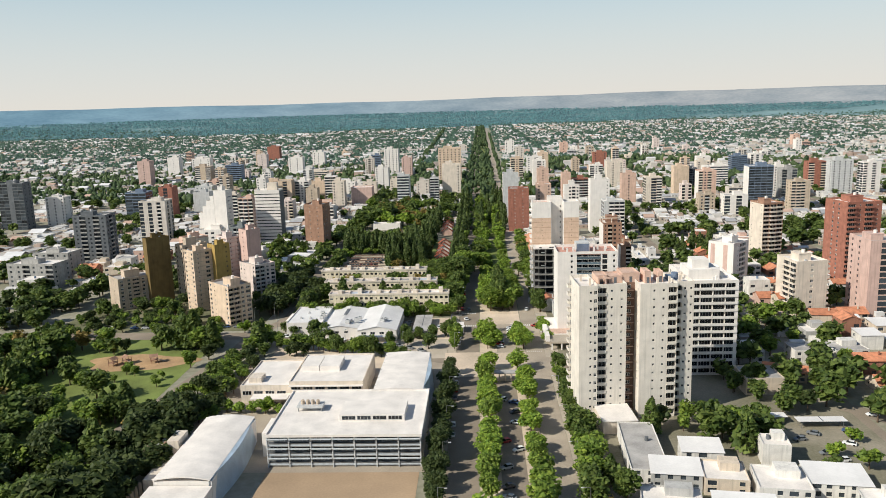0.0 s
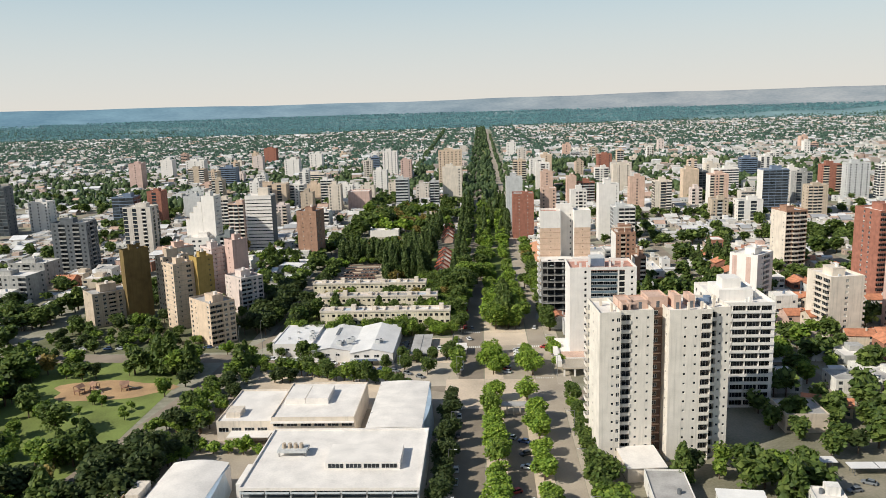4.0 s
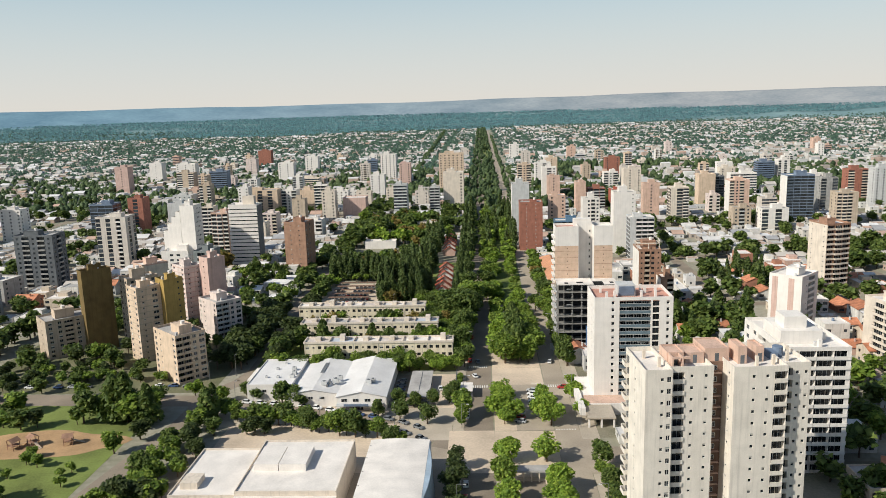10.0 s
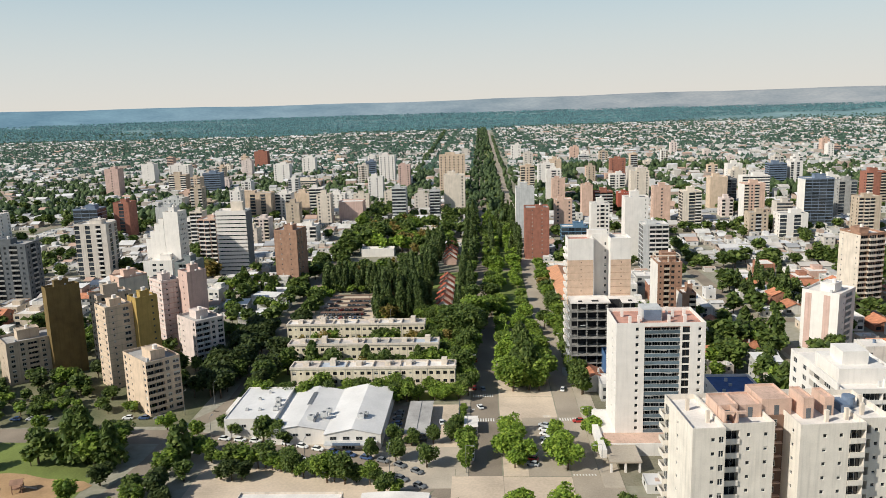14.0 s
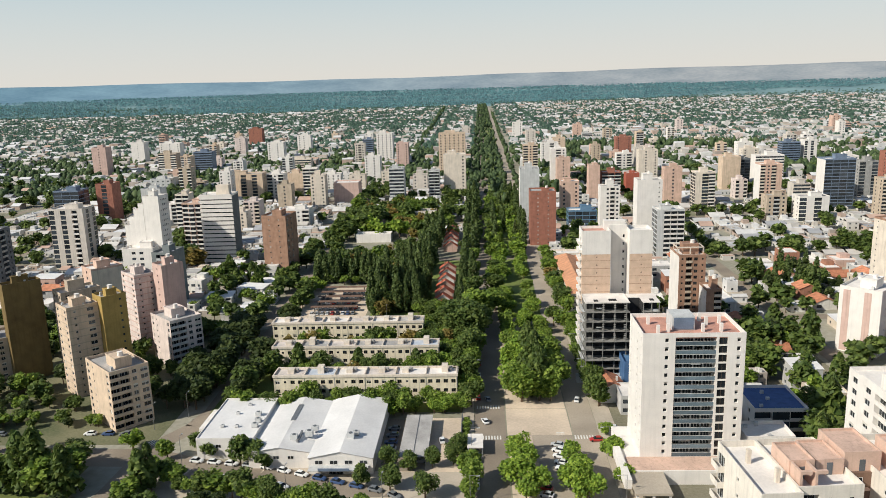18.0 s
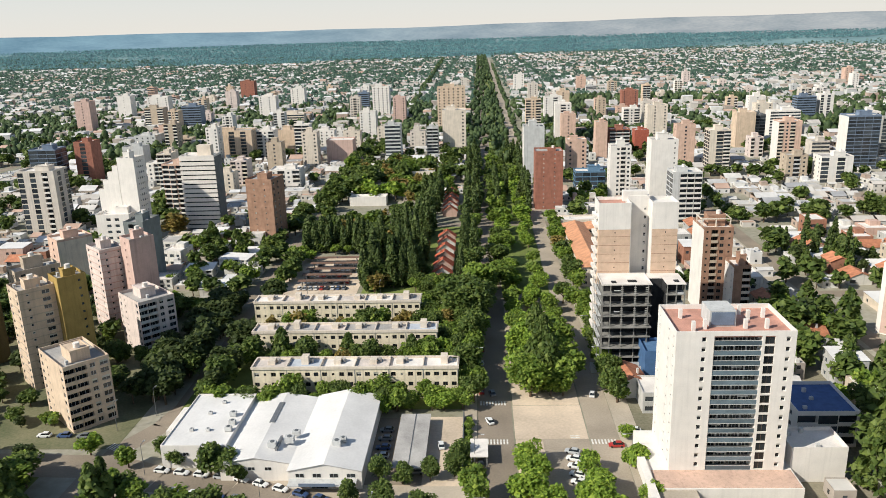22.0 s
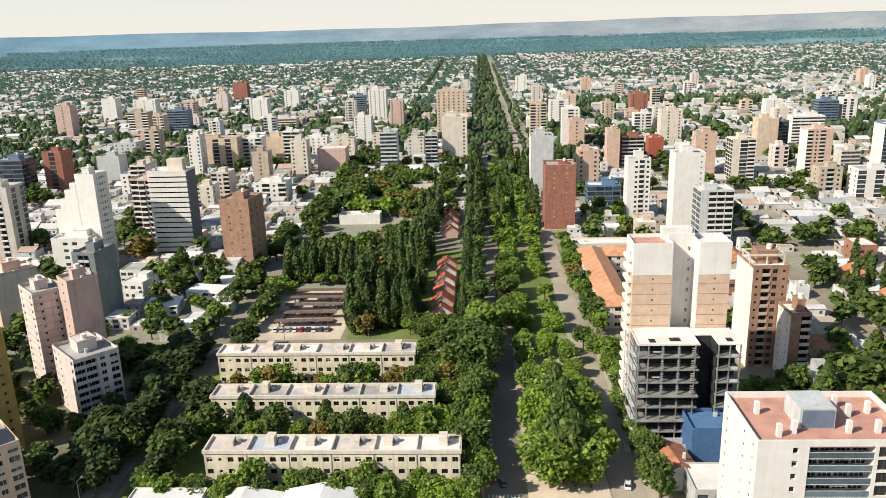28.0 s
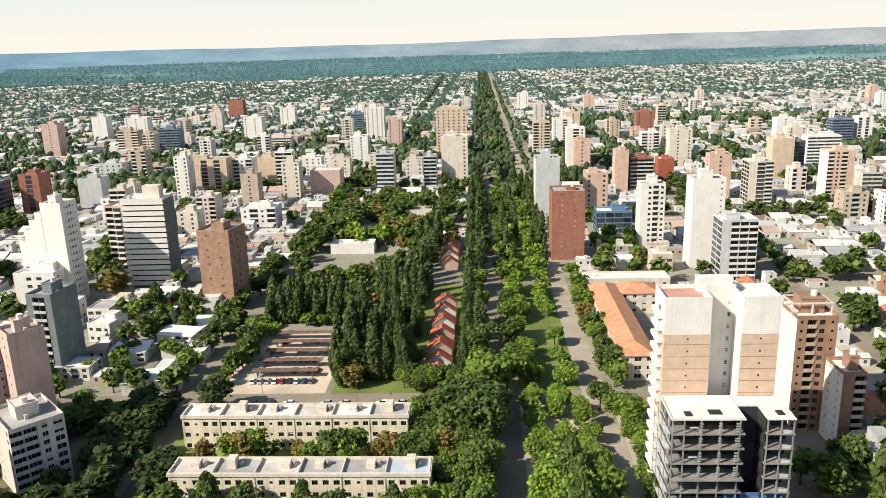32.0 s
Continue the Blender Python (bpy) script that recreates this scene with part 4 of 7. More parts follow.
def market():
    t = thing("market_hall", "low white market building with three white sheet roofs", "building", pose(1.0, 28.0, 0) @ DEEP)
    reserve(-110, -46, 210.7, 259.3)
    g = Geo().box(-105.5, 168, 0, -88, 193, 6.2)
    g.rim(-105.5, 168, -88, 193, 6.2, 6.7, 0.2)
    part("west_wall", g, WHITE, t)
    part("west_roof", Geo().box(-105.2, 168.3, 6.2, -88.3, 192.7, 6.32), METALR, t)
    for i in range(4):
        part("window", window_mesh(1.6, 1.1, 0), None, t).matrix_local = pose(-102.8 + 4.0 * i, 167.94, 3.6)
    part("west_annex", Geo().box(-109, 178, 0, -105.5, 190, 4.2), WHITE, t)
    gable_hall(t, -87.9, -69.5, 163, 193, 5.2, 6.8, (WHITE, METALR), "middle")
    gable_hall(t, -69.4, -50.8, 160, 194, 5.2, 7.2, (WHITE, METALR), "east")
    for i in range(4):
        part("window", window_mesh(2.2, 1.2, 0), None, t).matrix_local = pose(-66.4 + 4.3 * i, 159.94, 3.2)
    for i in range(3):
        part("window", window_mesh(1.8, 1.0, 0), None, t).matrix_local = pose(-84 + 4.3 * i, 162.94, 3.0)
    part("front_canopy", Geo().box(-69, 157.2, 2.7, -52, 160, 2.9), LGREY, t)
    part("shop_front", window_mesh(4.2, 2.3, 0), None, t).matrix_local = pose(-61.5, 159.93, 0.1)
    part("sign_panel", Geo().box(-66, 157.05, 2.9, -57, 157.2, 3.7), BLUEW, t, "plain blue sign panel")
    for x, y, z, s in ((-71.5, 170, 6.2, 1.3), (-70.5, 173, 6.2, 1.1), (-58.5, 168, 6.6, 1.2), (-57.2, 169.8, 6.5, 1.0), (-75.5, 168, 6.2, 1.2), (-89.8, 175, 6.3, 1.0), (-89.8, 178, 6.3, 1.0), (-91, 182, 6.3, 1.0), (-100, 175, 6.3, 0.6), (-95.5, 175, 6.3, 0.6), (-98, 183, 6.3, 0.6), (-96, 188.5, 6.3, 0.6)):
        vent_unit(t, x, y, z, s)
    part("duct", Geo().box(-79.5, 178, 6.0, -78, 188, 6.9), STEEL, t)
    part("duct", Geo().box(-74.5, 166.5, 6.0, -73.9, 172, 6.9), STEEL, t)


def carport(x0, x1, y0, y1, z, mat, label, posts=5):
    t = thing("carport", label, "carport", pose((x0 + x1) / 2, y0, 0), "carports")
    w, d = x1 - x0, y1 - y0
    part("roof", Geo().box(-w / 2, 0, z, w / 2, d, z + 0.14), mat, t)
    for i in range(posts):
        for s in (-0.42, 0.42):
            y = 0.4 + (d - 0.8) * i / (posts - 1)
            part("post", Geo().box(w * s - 0.08, y - 0.08, 0, w * s + 0.08, y + 0.08, z), STEEL, t)
    part("gutter", Geo().box(-0.12, 0.02, z + 0.14, 0.12, d, z + 0.22), DGREY, t)


LOUVRE = material("pale_blue_grey_louvre", (0.50, 0.54, 0.57), 0.5, 0.1, 1.0, 6, 0.1)


def school_main():
    """Three-storey school block with shaded front galleries and a white roof."""
    t = thing("school_building", "white flat-roofed school block with dark louvred front galleries", "building", pose(-52.5, 91.0, 0) @ DEEP)
    w, d, h = 48, 31, 10
    part("wall", Geo().box(-w / 2, 1.6, 0, w / 2, d, h), WHITE, t)
    part("roof_deck", Geo().box(-w / 2 - 0.3, -0.4, h, w / 2 + 0.3, d + 0.3, h + 0.35), ROOFW, t)
    part("roof_edge", Geo().rim(-w / 2 - 0.3, -0.4, w / 2 + 0.3, d + 0.3, h + 0.35, h + 0.85, 0.4), ROOFW, t)
    # dark grey sheet over the white wall: gallery shade put in as colour
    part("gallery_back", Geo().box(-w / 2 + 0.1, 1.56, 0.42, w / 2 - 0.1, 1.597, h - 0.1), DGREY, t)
    for k in range(3):
        z = 0.4 + 3.15 * k
        part("gallery_slab", Geo().box(-w / 2, 0, z, w / 2, 1.6, z + 0.2), GREYC, t)
        for i in range(7):
            x = -w / 2 + (i + 0.5) * w / 7
            part("window", window_mesh(6.0, 1.9, 0), None, t).matrix_local = pose(x, 1.5, z + 0.95)
            part("louvre", Geo().box(x - 3.2, -0.1, z + 0.3, x + 3.2, 0.06, z + 0.8), LOUVRE, t)
            part("louvre", Geo().box(x - 3.2, -0.1, z + 1.0, x + 3.2, 0.02, z + 1.1), STEEL, t)
            part("awning", Geo().box(x - 3.2, -0.75, z + 2.55, x + 3.2, -0.1, z + 2.75), LOUVRE, t)
    for i in range(8):
        x = -w / 2 + 0.2 + i * (w - 0.4) / 7
        part("pier", Geo().box(x - 0.18, -0.3, 0, x + 0.18, 0.6, h), LGREY, t)
    part("roof_house", Geo().box(-3, 9, h + 0.3, 18, 19, h + 2.5), ROOFW, t)
    for i in range(4):
        part("clerestory", window_mesh(4.4, 1.4, 0), None, t).matrix_local = pose(0.0 + 5 * i, 8.93, h + 0.8)
    for i in range(4):
        part("chiller_cowl", Geo().cyl(-17 + 1.7 * i, 17.5, h + 2.3, h + 3.6, 0.7, 0.55, 10), BEIGE, t)
    part("chiller_deck", Geo().box(-18.6, 15.5, h + 1.6, -10, 19.5, h + 2.3), LGREY, t)
    for x in (-18.3, -10.6):
        for y in (15.8, 19):
            part("chiller_leg", Geo().box(x, y, h + 0.3, x + 0.3, y + 0.3, h + 1.6), STEEL, t)
    part("stair_wing", Geo().box(-w / 2 - 3.5, 6, 0, -w / 2 - 0.02, 16, 8), WHITE, t)


def school_north():
    t = thing("school_wing", "low white school wing with stepped flat roofs", "building", pose(0, 28.5, 0) @ DEEP)
    g = Geo().box(-101, 96.5, 0, -82, 121, 6.4)
    g.rim(-101, 96.5, -82, 121, 6.4, 7.0, 0.25)
    part("west_wall", g, CREAM, t)
    part("west_roof", Geo().box(-100.7, 96.8, 6.4, -82.3, 120.7, 6.5), ROOFW, t)
    g = Geo().box(-81.9, 95.5, 0, -54, 122.5, 8.2)
    g.rim(-81.9, 95.5, -54, 122.5, 8.2, 8.8, 0.25)
    part("east_wall", g, CREAM, t)
    part("east_roof", Geo().box(-81.6, 95.8, 8.2, -54.3, 122.2, 8.3), ROOFW, t)
    part("roof_house", Geo().box(-80, 106, 8.2, -73, 116, 10.4), ROOFW, t)
    part("roof_house", Geo().box(-72.8, 106, 8.2, -65, 116, 10.4), ROOFW, t)
    part("roof_house", Geo().box(-99, 100, 6.4, -94, 105, 8.4), CREAM, t)
    for i in range(6):
        part("window", window_mesh(3.6, 1.2, 0), None, t).matrix_local = pose(-79.5 + 4.6 * i, 95.43, 5.6)
        part("window", window_mesh(3.6, 1.2, 0), None, t).matrix_local = pose(-79.5 + 4.6 * i, 95.43, 2.2)
    for i in range(4):
        part("window", window_mesh(3.4, 1.6, 0), None, t).matrix_local = pose(-98.6 + 4.4 * i, 96.43, 3.2)
    part("sun_ledge", Geo().box(-81.9, 94.2, 7.2, -54, 95.48, 7.4), ROOFW, t)
    part("sun_ledge", Geo().box(-81.9, 94.2, 3.9, -54, 95.48, 4.1), ROOFW, t)
    part("porch", Geo().box(-96, 92, 3.4, -82, 96.45, 3.7), ROOFW, t)


PALEBLUE = material("pale_blue_glazing", (0.42, 0.52, 0.61), 0.3, 0.12, 0.2, 2, 0.05, spec=0.6)


def barrel_hall(x0, x1, y0, y1, z, rise, label, glass_side=True):
    """A hall with a roof falling in a curve to one side and a glazed flank."""
    t = thing("sports_hall", label, "building", pose((x0 + x1) / 2, y0, 0))
    w, d = x1 - x0, y1 - y0
    part("wall", Geo().box(-w / 2, 0.3, 0, w / 2 - 0.8, d - 0.3, z - 0.4), WHITE, t)
    n = 14
    prof = []
    for i in range(n + 1):
        a = i / n
        prof.append((-w / 2 + a * w * 0.94, z + rise * math.sin(math.pi * min(1, a * 0.9 + 0.05)) * 0.5))
    g = Geo()
    for (xa, za), (xb, zb) in zip(prof, prof[1:]):
        g.quad((xa, 0, za), (xb, 0, zb), (xb, d, zb), (xa, d, za))
        g.quad((xa, 0, za - 0.3), (xb, 0, zb - 0.3), (xb, 0, zb), (xa, 0, za))
        g.quad((xb, d, zb - 0.3), (xa, d, za - 0.3), (xa, d, za), (xb, d, zb))
    g.quad((prof[0][0], d, prof[0][1] - 0.3), (prof[0][0], 0, prof[0][1] - 0.3), (prof[0][0], 0, prof[0][1]), (prof[0][0], d, prof[0][1]))
    part("roof", g, ROOFW, t)
    xe, ze = prof[-1]
    g = Geo()
    m = 10
    for i in range(m):
        def bow(q):
            return xe + 0.1 + (w * 0.11) * math.sin(math.pi * q)
        qa, qb = i / m, (i + 1) / m
        g.quad((bow(qa), d * qa, 0), (bow(qb), d * qb, 0), (bow(qb) - 0.6, d * qb, ze - 0.2), (bow(qa) - 0.6, d * qa, ze - 0.2))
        g.quad((xe - 0.1, d * qa, ze - 0.05), (bow(qa) - 0.6, d * qa, ze - 0.2), (bow(qb) - 0.6, d * qb, ze - 0.2), (xe - 0.1, d * qb, ze - 0.05))
    part("curved_flank", g, PALEBLUE, t, "curved pale blue glazed flank")
    for i in range(5):
        part("roof_seam", Geo().box(-w / 2 + 0.2, d * (i + 0.5) / 5 - 0.06, z + 0.02, -w / 2 + 0.6, d * (i + 0.5) / 5 + 0.06, z + 0.3), ROOFG, t)
    return t


twin_tower()
balcony_tower()
frame_building()
blank_wall_block()
stepped_balcony_tower()
row_block(-59.0, 267.0, 64.2, 6.3, 10, 24, "pale yellow three-storey apartment row among trees")
row_block(-67.1, 296.5, 64.4, 6.3, 10, 24, "pale yellow three-storey apartment row among trees")
row_block(-75.1, 326.5, 64.4, 6.3, 10, 24, "pale yellow three-storey apartment row among trees")
market()
carport(-43, -34.5, 222.5, 251, 2.9, ROOFG, "long grey sheet-metal carport over parked cars", 6)
for i in range(5):
    carport(-102, -79, 374.5 + 9.0 * i, 377.5 + 9.0 * i, 2.6, BROWNR, "low dark brown carport shading parked cars", 5)
school_main()
school_north()
barrel_hall(-48.6, -29.5, 130.5, 171.5, 9.6, 1.2, "white sports hall with a curved metal flank")
vault = barrel_hall(-102, -84.5, 66.5, 110.0, 8.4, 2.2, "white vaulted school hall with a curved metal flank")
part("north_house", Geo().box(-13.5, 22, 0, -9.9, 30, 10), CREAM, vault)
part("side_block", Geo().box(-14.5, 6, 0, -9.8, 21.8, 5.5), CREAM, vault)
part("front_roof", Geo().box(-9.7, -16, 6.4, 8.2, -0.05, 6.8), ROOFW, vault)
part("front_wall", Geo().box(-9.5, -15.8, 0, 8.0, -0.1, 6.4), WHITE, vault)
for i in range(6):
    part("fin", Geo().box(-15.4, -8 + 2.6 * i, 0, -14.6, -7.7 + 2.6 * i, 5.2), BEIGE, vault)

# estate of rotated towers on the west side
R = -43
PALEPINK = material("pale_pink_render", (0.69, 0.58, 0.53), 0.86, 0.1, 0.25, 3, 0.2, streak=0.2)
tower("sand-coloured estate slab with small windows", -145.7, 252.5, 20.5, 13, 19.8, SAND, "wnssw", "bbwW", R, 8, SAND, True, roof=ROOFG)
tower("pale estate slab with white stair end", -146.8, 306.6, 17.6, 13.3, 19.2, PALEPINK, "wnssw", "bbwW", R, 8, LGREY, True, roof=ROOFG)
sandtower = tower("tall sand-coloured estate tower with banded windows", -169.6, 277.2, 11, 11, 33.2, SAND, "wsw", "nW", R, 13, CREAM, True, roof=ROOFG)
tower("ochre stair tower of the estate", -158.5, 282, 8.5, 9, 35.5, OCHRE, "sns", "sn", R, 13, OCHRE, roof=ROOFG)
pinktower = tower("tall pale pink banded estate tower", -168.3, 327.7, 13.4, 9.5, 32.2, PALEPINK, "wsw", "nn", R, 13, CREAM, True, roof=ROOFG)
tower("dull pink stair tower of the estate", -154, 325, 9, 9.5, 36.5, PINK, "sns", "s", R, 13, roof=ROOFG)
tower("dark mustard-brown windowless estate tower", -199, 289.2, 5.2, 13.5, 38.3, MUSTARD, "ss", "s", R, 13, roof=ROOFG)
tower("beige estate slab beside the mustard tower", -184, 300, 9.5, 15, 32.3, BEIGE, "wnw", "wsw", R, 12, roof=ROOFG)
tower("beige estate block with flat roof", -216.8, 284, 15.4, 20, 17.2, BEIGE, "sns", "wwbww", R - 3, 8, near=True, roof=ROOFG)
tower("grey-green office tower with pale roof house", -174.5, 376.7, 9.7, 14, 30.1, material("grey_green_cladding", (0.20, 0.22, 0.22), 0.6, 0.12, 0.3, 4, 0.1, streak=0.15), "sbbs", "s", -8, 10, LGREY)
tower("brick-red and cream corner block", -210.3, 372.5, 12.3, 15.3, 24.2, SALMON, "sws", "s", R, 8, sides_wall=CREAM)
tower("white block with a curved corner", -219, 447.1, 18.4, 21.2, 17.2, WHITE, "sWWs", "wsw", 0, 5)
for t, w, d, mat, top in ((sandtower, 11, 11, BEIGE, 33.2), (pinktower, 13.4, 9.5, PINK, 32.2)):
    for k in range(1, 14):
        z = top * k / 13
        part("string_course", Geo().rim(-w / 2 - 0.06, -0.06, w / 2 + 0.06, d + 0.06, z - 0.42, z - 0.06, 0.1), mat, t)

# ---- middle distance ----
M = material
def striped_tower():
    """A slab with broad projecting white balcony bands and dark strips between them."""
    t = thing("apartment_tower", "white slab tower with broad horizontal balcony bands", "building", pose(-181.0, 481, 0))
    reserve(-193, -169, 477, 498)
    w, d, h, n = 19.6, 12.5, 43.0, 16
    fh = (h - 0.6) / n
    part("wall", Geo().box(-w / 2, 0.3, 0, w / 2, d, h), DGREY, t)
    for k in range(n):
        z = k * fh + 0.6
        band = part("balcony", Geo().box(-w / 2 - 0.7, -1.0, z + 0.85, w / 2 + 0.05, -0.82, z + 2.85), WHITE, t)
        part("slab", Geo().box(-w / 2 - 0.7, -0.819, z + 1.1, w / 2 + 0.05, 0.29, z + 1.3), WHITE, band)
        part("end_rail", Geo().box(-w / 2 - 0.7, -0.819, z + 1.31, -w / 2 - 0.55, 4.0, z + 2.75), WHITE, band)
        part("window_strip", Geo().box(-w / 2 + 0.2, 0.2, z + 0.05, w / 2 - 0.4, 0.29, z + 1.05), GLASS, t)
    part("roof_deck", Geo().box(-w / 2 - 0.5, -0.9, h + 0.1, w / 2, d, h + 0.4), ROOFW, t)
    part("parapet", Geo().rim(-w / 2 - 0.7, -1.0, w / 2, d, h + 0.4, h + 1.2, 0.2), WHITE, t)
    part("lift_housing", Geo().box(-1, 3, h + 0.4, 7, 8, h + 6.5), CREAM, t)
    part("roof_vent", Geo().box(-9, 3, h + 0.4, -7.5, 5, h + 1.8), LGREY, t)


striped_tower()
tower("brown brick tower with a column of small windows", -137, 447, 15, 15.5, 35, BROWNB, "snsns", "wws", -10, 11, WHITE, True, roof=ROOFG)
tower("white stepped tower with stair windows down its flank", -212, 456.5, 10.2, 11, 46.4, WHITE, "sss", "snwwns", -8, 15, WHITE, True)
for i, (hh, dd) in enumerate(((42, 15), (38.5, 13), (34, 11), (29, 10))):
    tower("lower white shoulder of the stepped tower", -218.8 - 3.3 * i, 457.4 + 0.5 * i, 3.3, dd * 0.68, hh, WHITE, "ss", "s", -8, 12, cap=False, plain=True)
tower("cream and brick balcony block", -209.6, 512.1, 12.9, 15.3, 33.6, SALMON, "bBb", "ws", -3, 11, WHITE)
tower("red-brick slender apartment tower in the town centre", 23, 519, 16.9, 16, 35.4, BRICKM, "snsns", "swws", 0, 13, BRICKM, True, roof=ROOFG, cap=(2, 9, 5, 5, 1.6))
tower("white tower beside the brick one", 19.6, 603.5, 14.8, 16.2, 40.2, LGREY, "sss", "sww", 0, 14, sides_wall=WHITE)
brown = tower("brown brick apartment tower with cream flank", 70.6, 336.2, 11.1, 15.7, 34.1, BROWNB, "nbwn", "ssss", 0, 13, BEIGE, True, sides_wall=WHITE, shut=(3,), cap=(0.5, 8, 6.5, 6, 4.2))
for x, y in ((-5.4, 4), (-5.4, 11), (5.4, 4), (5.4, 11), (0, 4)):
    part("roof_post", Geo().box(x - 0.2, y - 0.2, 34.1, x + 0.2, y + 0.2, 37.1), CREAM, brown)
part("roof_beam", Geo().rim(-5.7, 3.7, 5.7, 11.4, 37.1, 37.5, 0.45), CREAM, brown)

tower("lower brick and cream balcony wing", 76.7, 324.9, 6.2, 10.6, 22.3, BROWNB, "sb", "nn", 0, 9, CREAM, True, sides_wall=WHITE, shut=(3,))
cornerblock = tower("white apartment block with stacked balconies", 127.9, 310.7, 15.4, 17.7, 25.6, WHITE, "sss", "snbbs", -45, 9, WHITE, True)
for x in (-6.2, 1.5):
    part("pink_panel", Geo().box(x, -0.12, 0.5, x + 2.6, -0.004, 25.2), PINK, cornerblock, "pink vertical render panel")
tower("brown tower with projecting cream balconies and a pale flank", 181, 376.1, 14, 16, 38.7, BROWNB, "bBb", "nsn", 12, 14, CREAM, True, sides_wall=CREAM)
tower("white and salmon corner apartment block", 153.6, 249.5, 16.3, 18.7, 27, CREAM, "sws", "BBs", 8, 10, CREAM, True)
tower("deep red apartment tower with projecting balconies", 210.2, 317.7, 20.8, 21.8, 46.2, BRICKM, "BnBn", "swws", 8, 17, BRICKM, True)
tower("pale pink office block with a dark glass corner", 185.2, 243, 15.2, 21.9, 37.8, PINK, "sgg", "sww", 0, 13, PINK)
tower("tall white slab with a slanted roof edge", 88.3, 501.6, 15.5, 12.8, 43.5, WHITE, "sssn", "sss", 0, 15, WHITE)
tower("white and dark grey frame apartment block", 95.8, 476.9, 16.2, 14.4, 28.8, LGREY, "sbbb", "gg", 0, 10, WHITE)
tower("slender white tower with small balconies", 69.9, 538.9, 13, 11.3, 34.8, WHITE, "swbw", "sws", 0, 12, WHITE)
tower("low blue and red shopping block", 56, 573.7, 20.4, 12.9, 12.6, M("blue_panel", (0.12, 0.22, 0.33), 0.5, 0.1), "gggg", "gg", 0, 4, SALMON)
tower("dark unfinished concrete apartment tower", -299.3, 421, 25.3, 15.5, 34, DGREY, "wbwbw", "wbw", 0, 11, GREYC)
tower("greige tower with vertical window strips", -274.9, 475.6, 21.7, 15.5, 37, GREIGE, "gsgsbs", "sgsg", 0, 12, WHITE)
tower("white apartment building in the town centre", -430.2, 606.1, 18.6, 14, 27.4, WHITE, "wswsw", "wsw", 0, 9)
tower("dark slab apartment tower in the town centre", -459, 582.8, 25, 14.1, 44.6, DGREY, "ggsgg", "ww", 0, 14)
# grey walls carry the shade on these two white blocks
tower("long low apartment block", -296.6, 336.1, 33.3, 16.7, 15.4, GREYC, "wwbwwb", "wsw", -8, 5)
tower("long low apartment block", -307, 378.7, 27, 16.7, 14.4, GREYC, "wwbww", "wsw", -8, 5)
tower("red-brown corner apartment tower in the town centre", -332.4, 640.8, 14, 15.6, 31.3, BRICKM, "sgs", "ss", 0, 10)
tower("grey windowless apartment tower in the town centre", -308.3, 675.4, 17.5, 13.8, 21.8, LGREY, "sss", "s", 0, 7)
tower("blue glass building in the town centre", -356.9, 625.2, 21.2, 17.4, 28.2, BLUEW, "ggg", "gg", 0, 9)
tower("beige block with three dark bays", -241.3, 729.2, 36.3, 15.4, 26.7, SAND, "sgsgsgs", "sws", 0, 9)
tower("white block with blue balconies", -214.7, 742.5, 16.4, 15.3, 24.5, WHITE, "bwb", "ws", 0, 8, LGREY)
tower("plain beige building in the town centre", -201.1, 770, 18.9, 15.2, 21.4, SAND, "sss", "s", 0, 7)
tower("pink windowless theatre block", -140.3, 707.3, 22.9, 18.3, 19.1, PINK, "ssss", "s", 0, 6, cap=False)
tower("white tower with window columns", -135.7, 851.7, 16.9, 15.1, 28.3, WHITE, "wsws", "sws", 0, 10)
tower("grey glazed office tower", -94.2, 709.9, 13.4, 15, 31, LGREY, "rrr", "ss", 0, 10)
tower("narrow grey glazed tower", -61, 726.6, 10, 13.1, 25.8, LGREY, "bb", "s", 0, 9, LGREY)
tower("white and beige slab tower", -41.9, 735.2, 20.8, 16.4, 39.7, CREAM, "sssw", "swws", 0, 13, CREAM)
tower("broad cream tower with window grid", -49.4, 886.1, 30, 16.4, 48.8, SAND, "wwwwww", "sws", 0, 16)
tower("white tower with window grid", -143.5, 1029.7, 21.2, 16.7, 40.6, WHITE, "wwww", "sws", 0, 14)
tower("pinkish apartment tower in the town centre", -115.7, 983.3, 15.2, 15, 31.2, PINK, "wsw", "sws", 0, 11, LGREY)
tower("dark blue office tower", -181.6, 1134.5, 15.3, 15.2, 25.5, BLUEW, "rr", "rr", 0, 9)
tower("white apartment tower in the town centre", -297.8, 1061.7, 22.6, 15.5, 30.2, WHITE, "wsws", "ws", 0, 10)
tower("long white slab with window bands", -249.9, 982.9, 34.6, 13.6, 14.4, CREAM, "rrrrr", "ss", 0, 5)
tower("white apartment tower in the town centre", -300.8, 1248.5, 21.8, 15.5, 26.1, WHITE, "wws", "ws", 0, 9)
tower("dark red apartment tower in the town centre", -418.6, 1382.4, 24.1, 15.9, 30.9, BRICKM, "snsn", "ss", 0, 10)
tower("dark blue apartment tower in the town centre", -371.6, 983.3, 23.9, 15.7, 26.3, BLUEW, "rrr", "ss", 0, 9)
tower("brown and white tower", -412.2, 969.3, 23.1, 15.8, 26.5, BEIGE, "bsb", "ss", 0, 9, WHITE)
tower("pink apartment tower in the town centre", -497.7, 965.5, 18.1, 16.1, 36.6, PINK, "sws", "ss", 0, 11)
tower("white apartment tower in the town centre", -507.7, 1099.4, 19, 16.1, 32.4, WHITE, "sns", "ss", 0, 10)
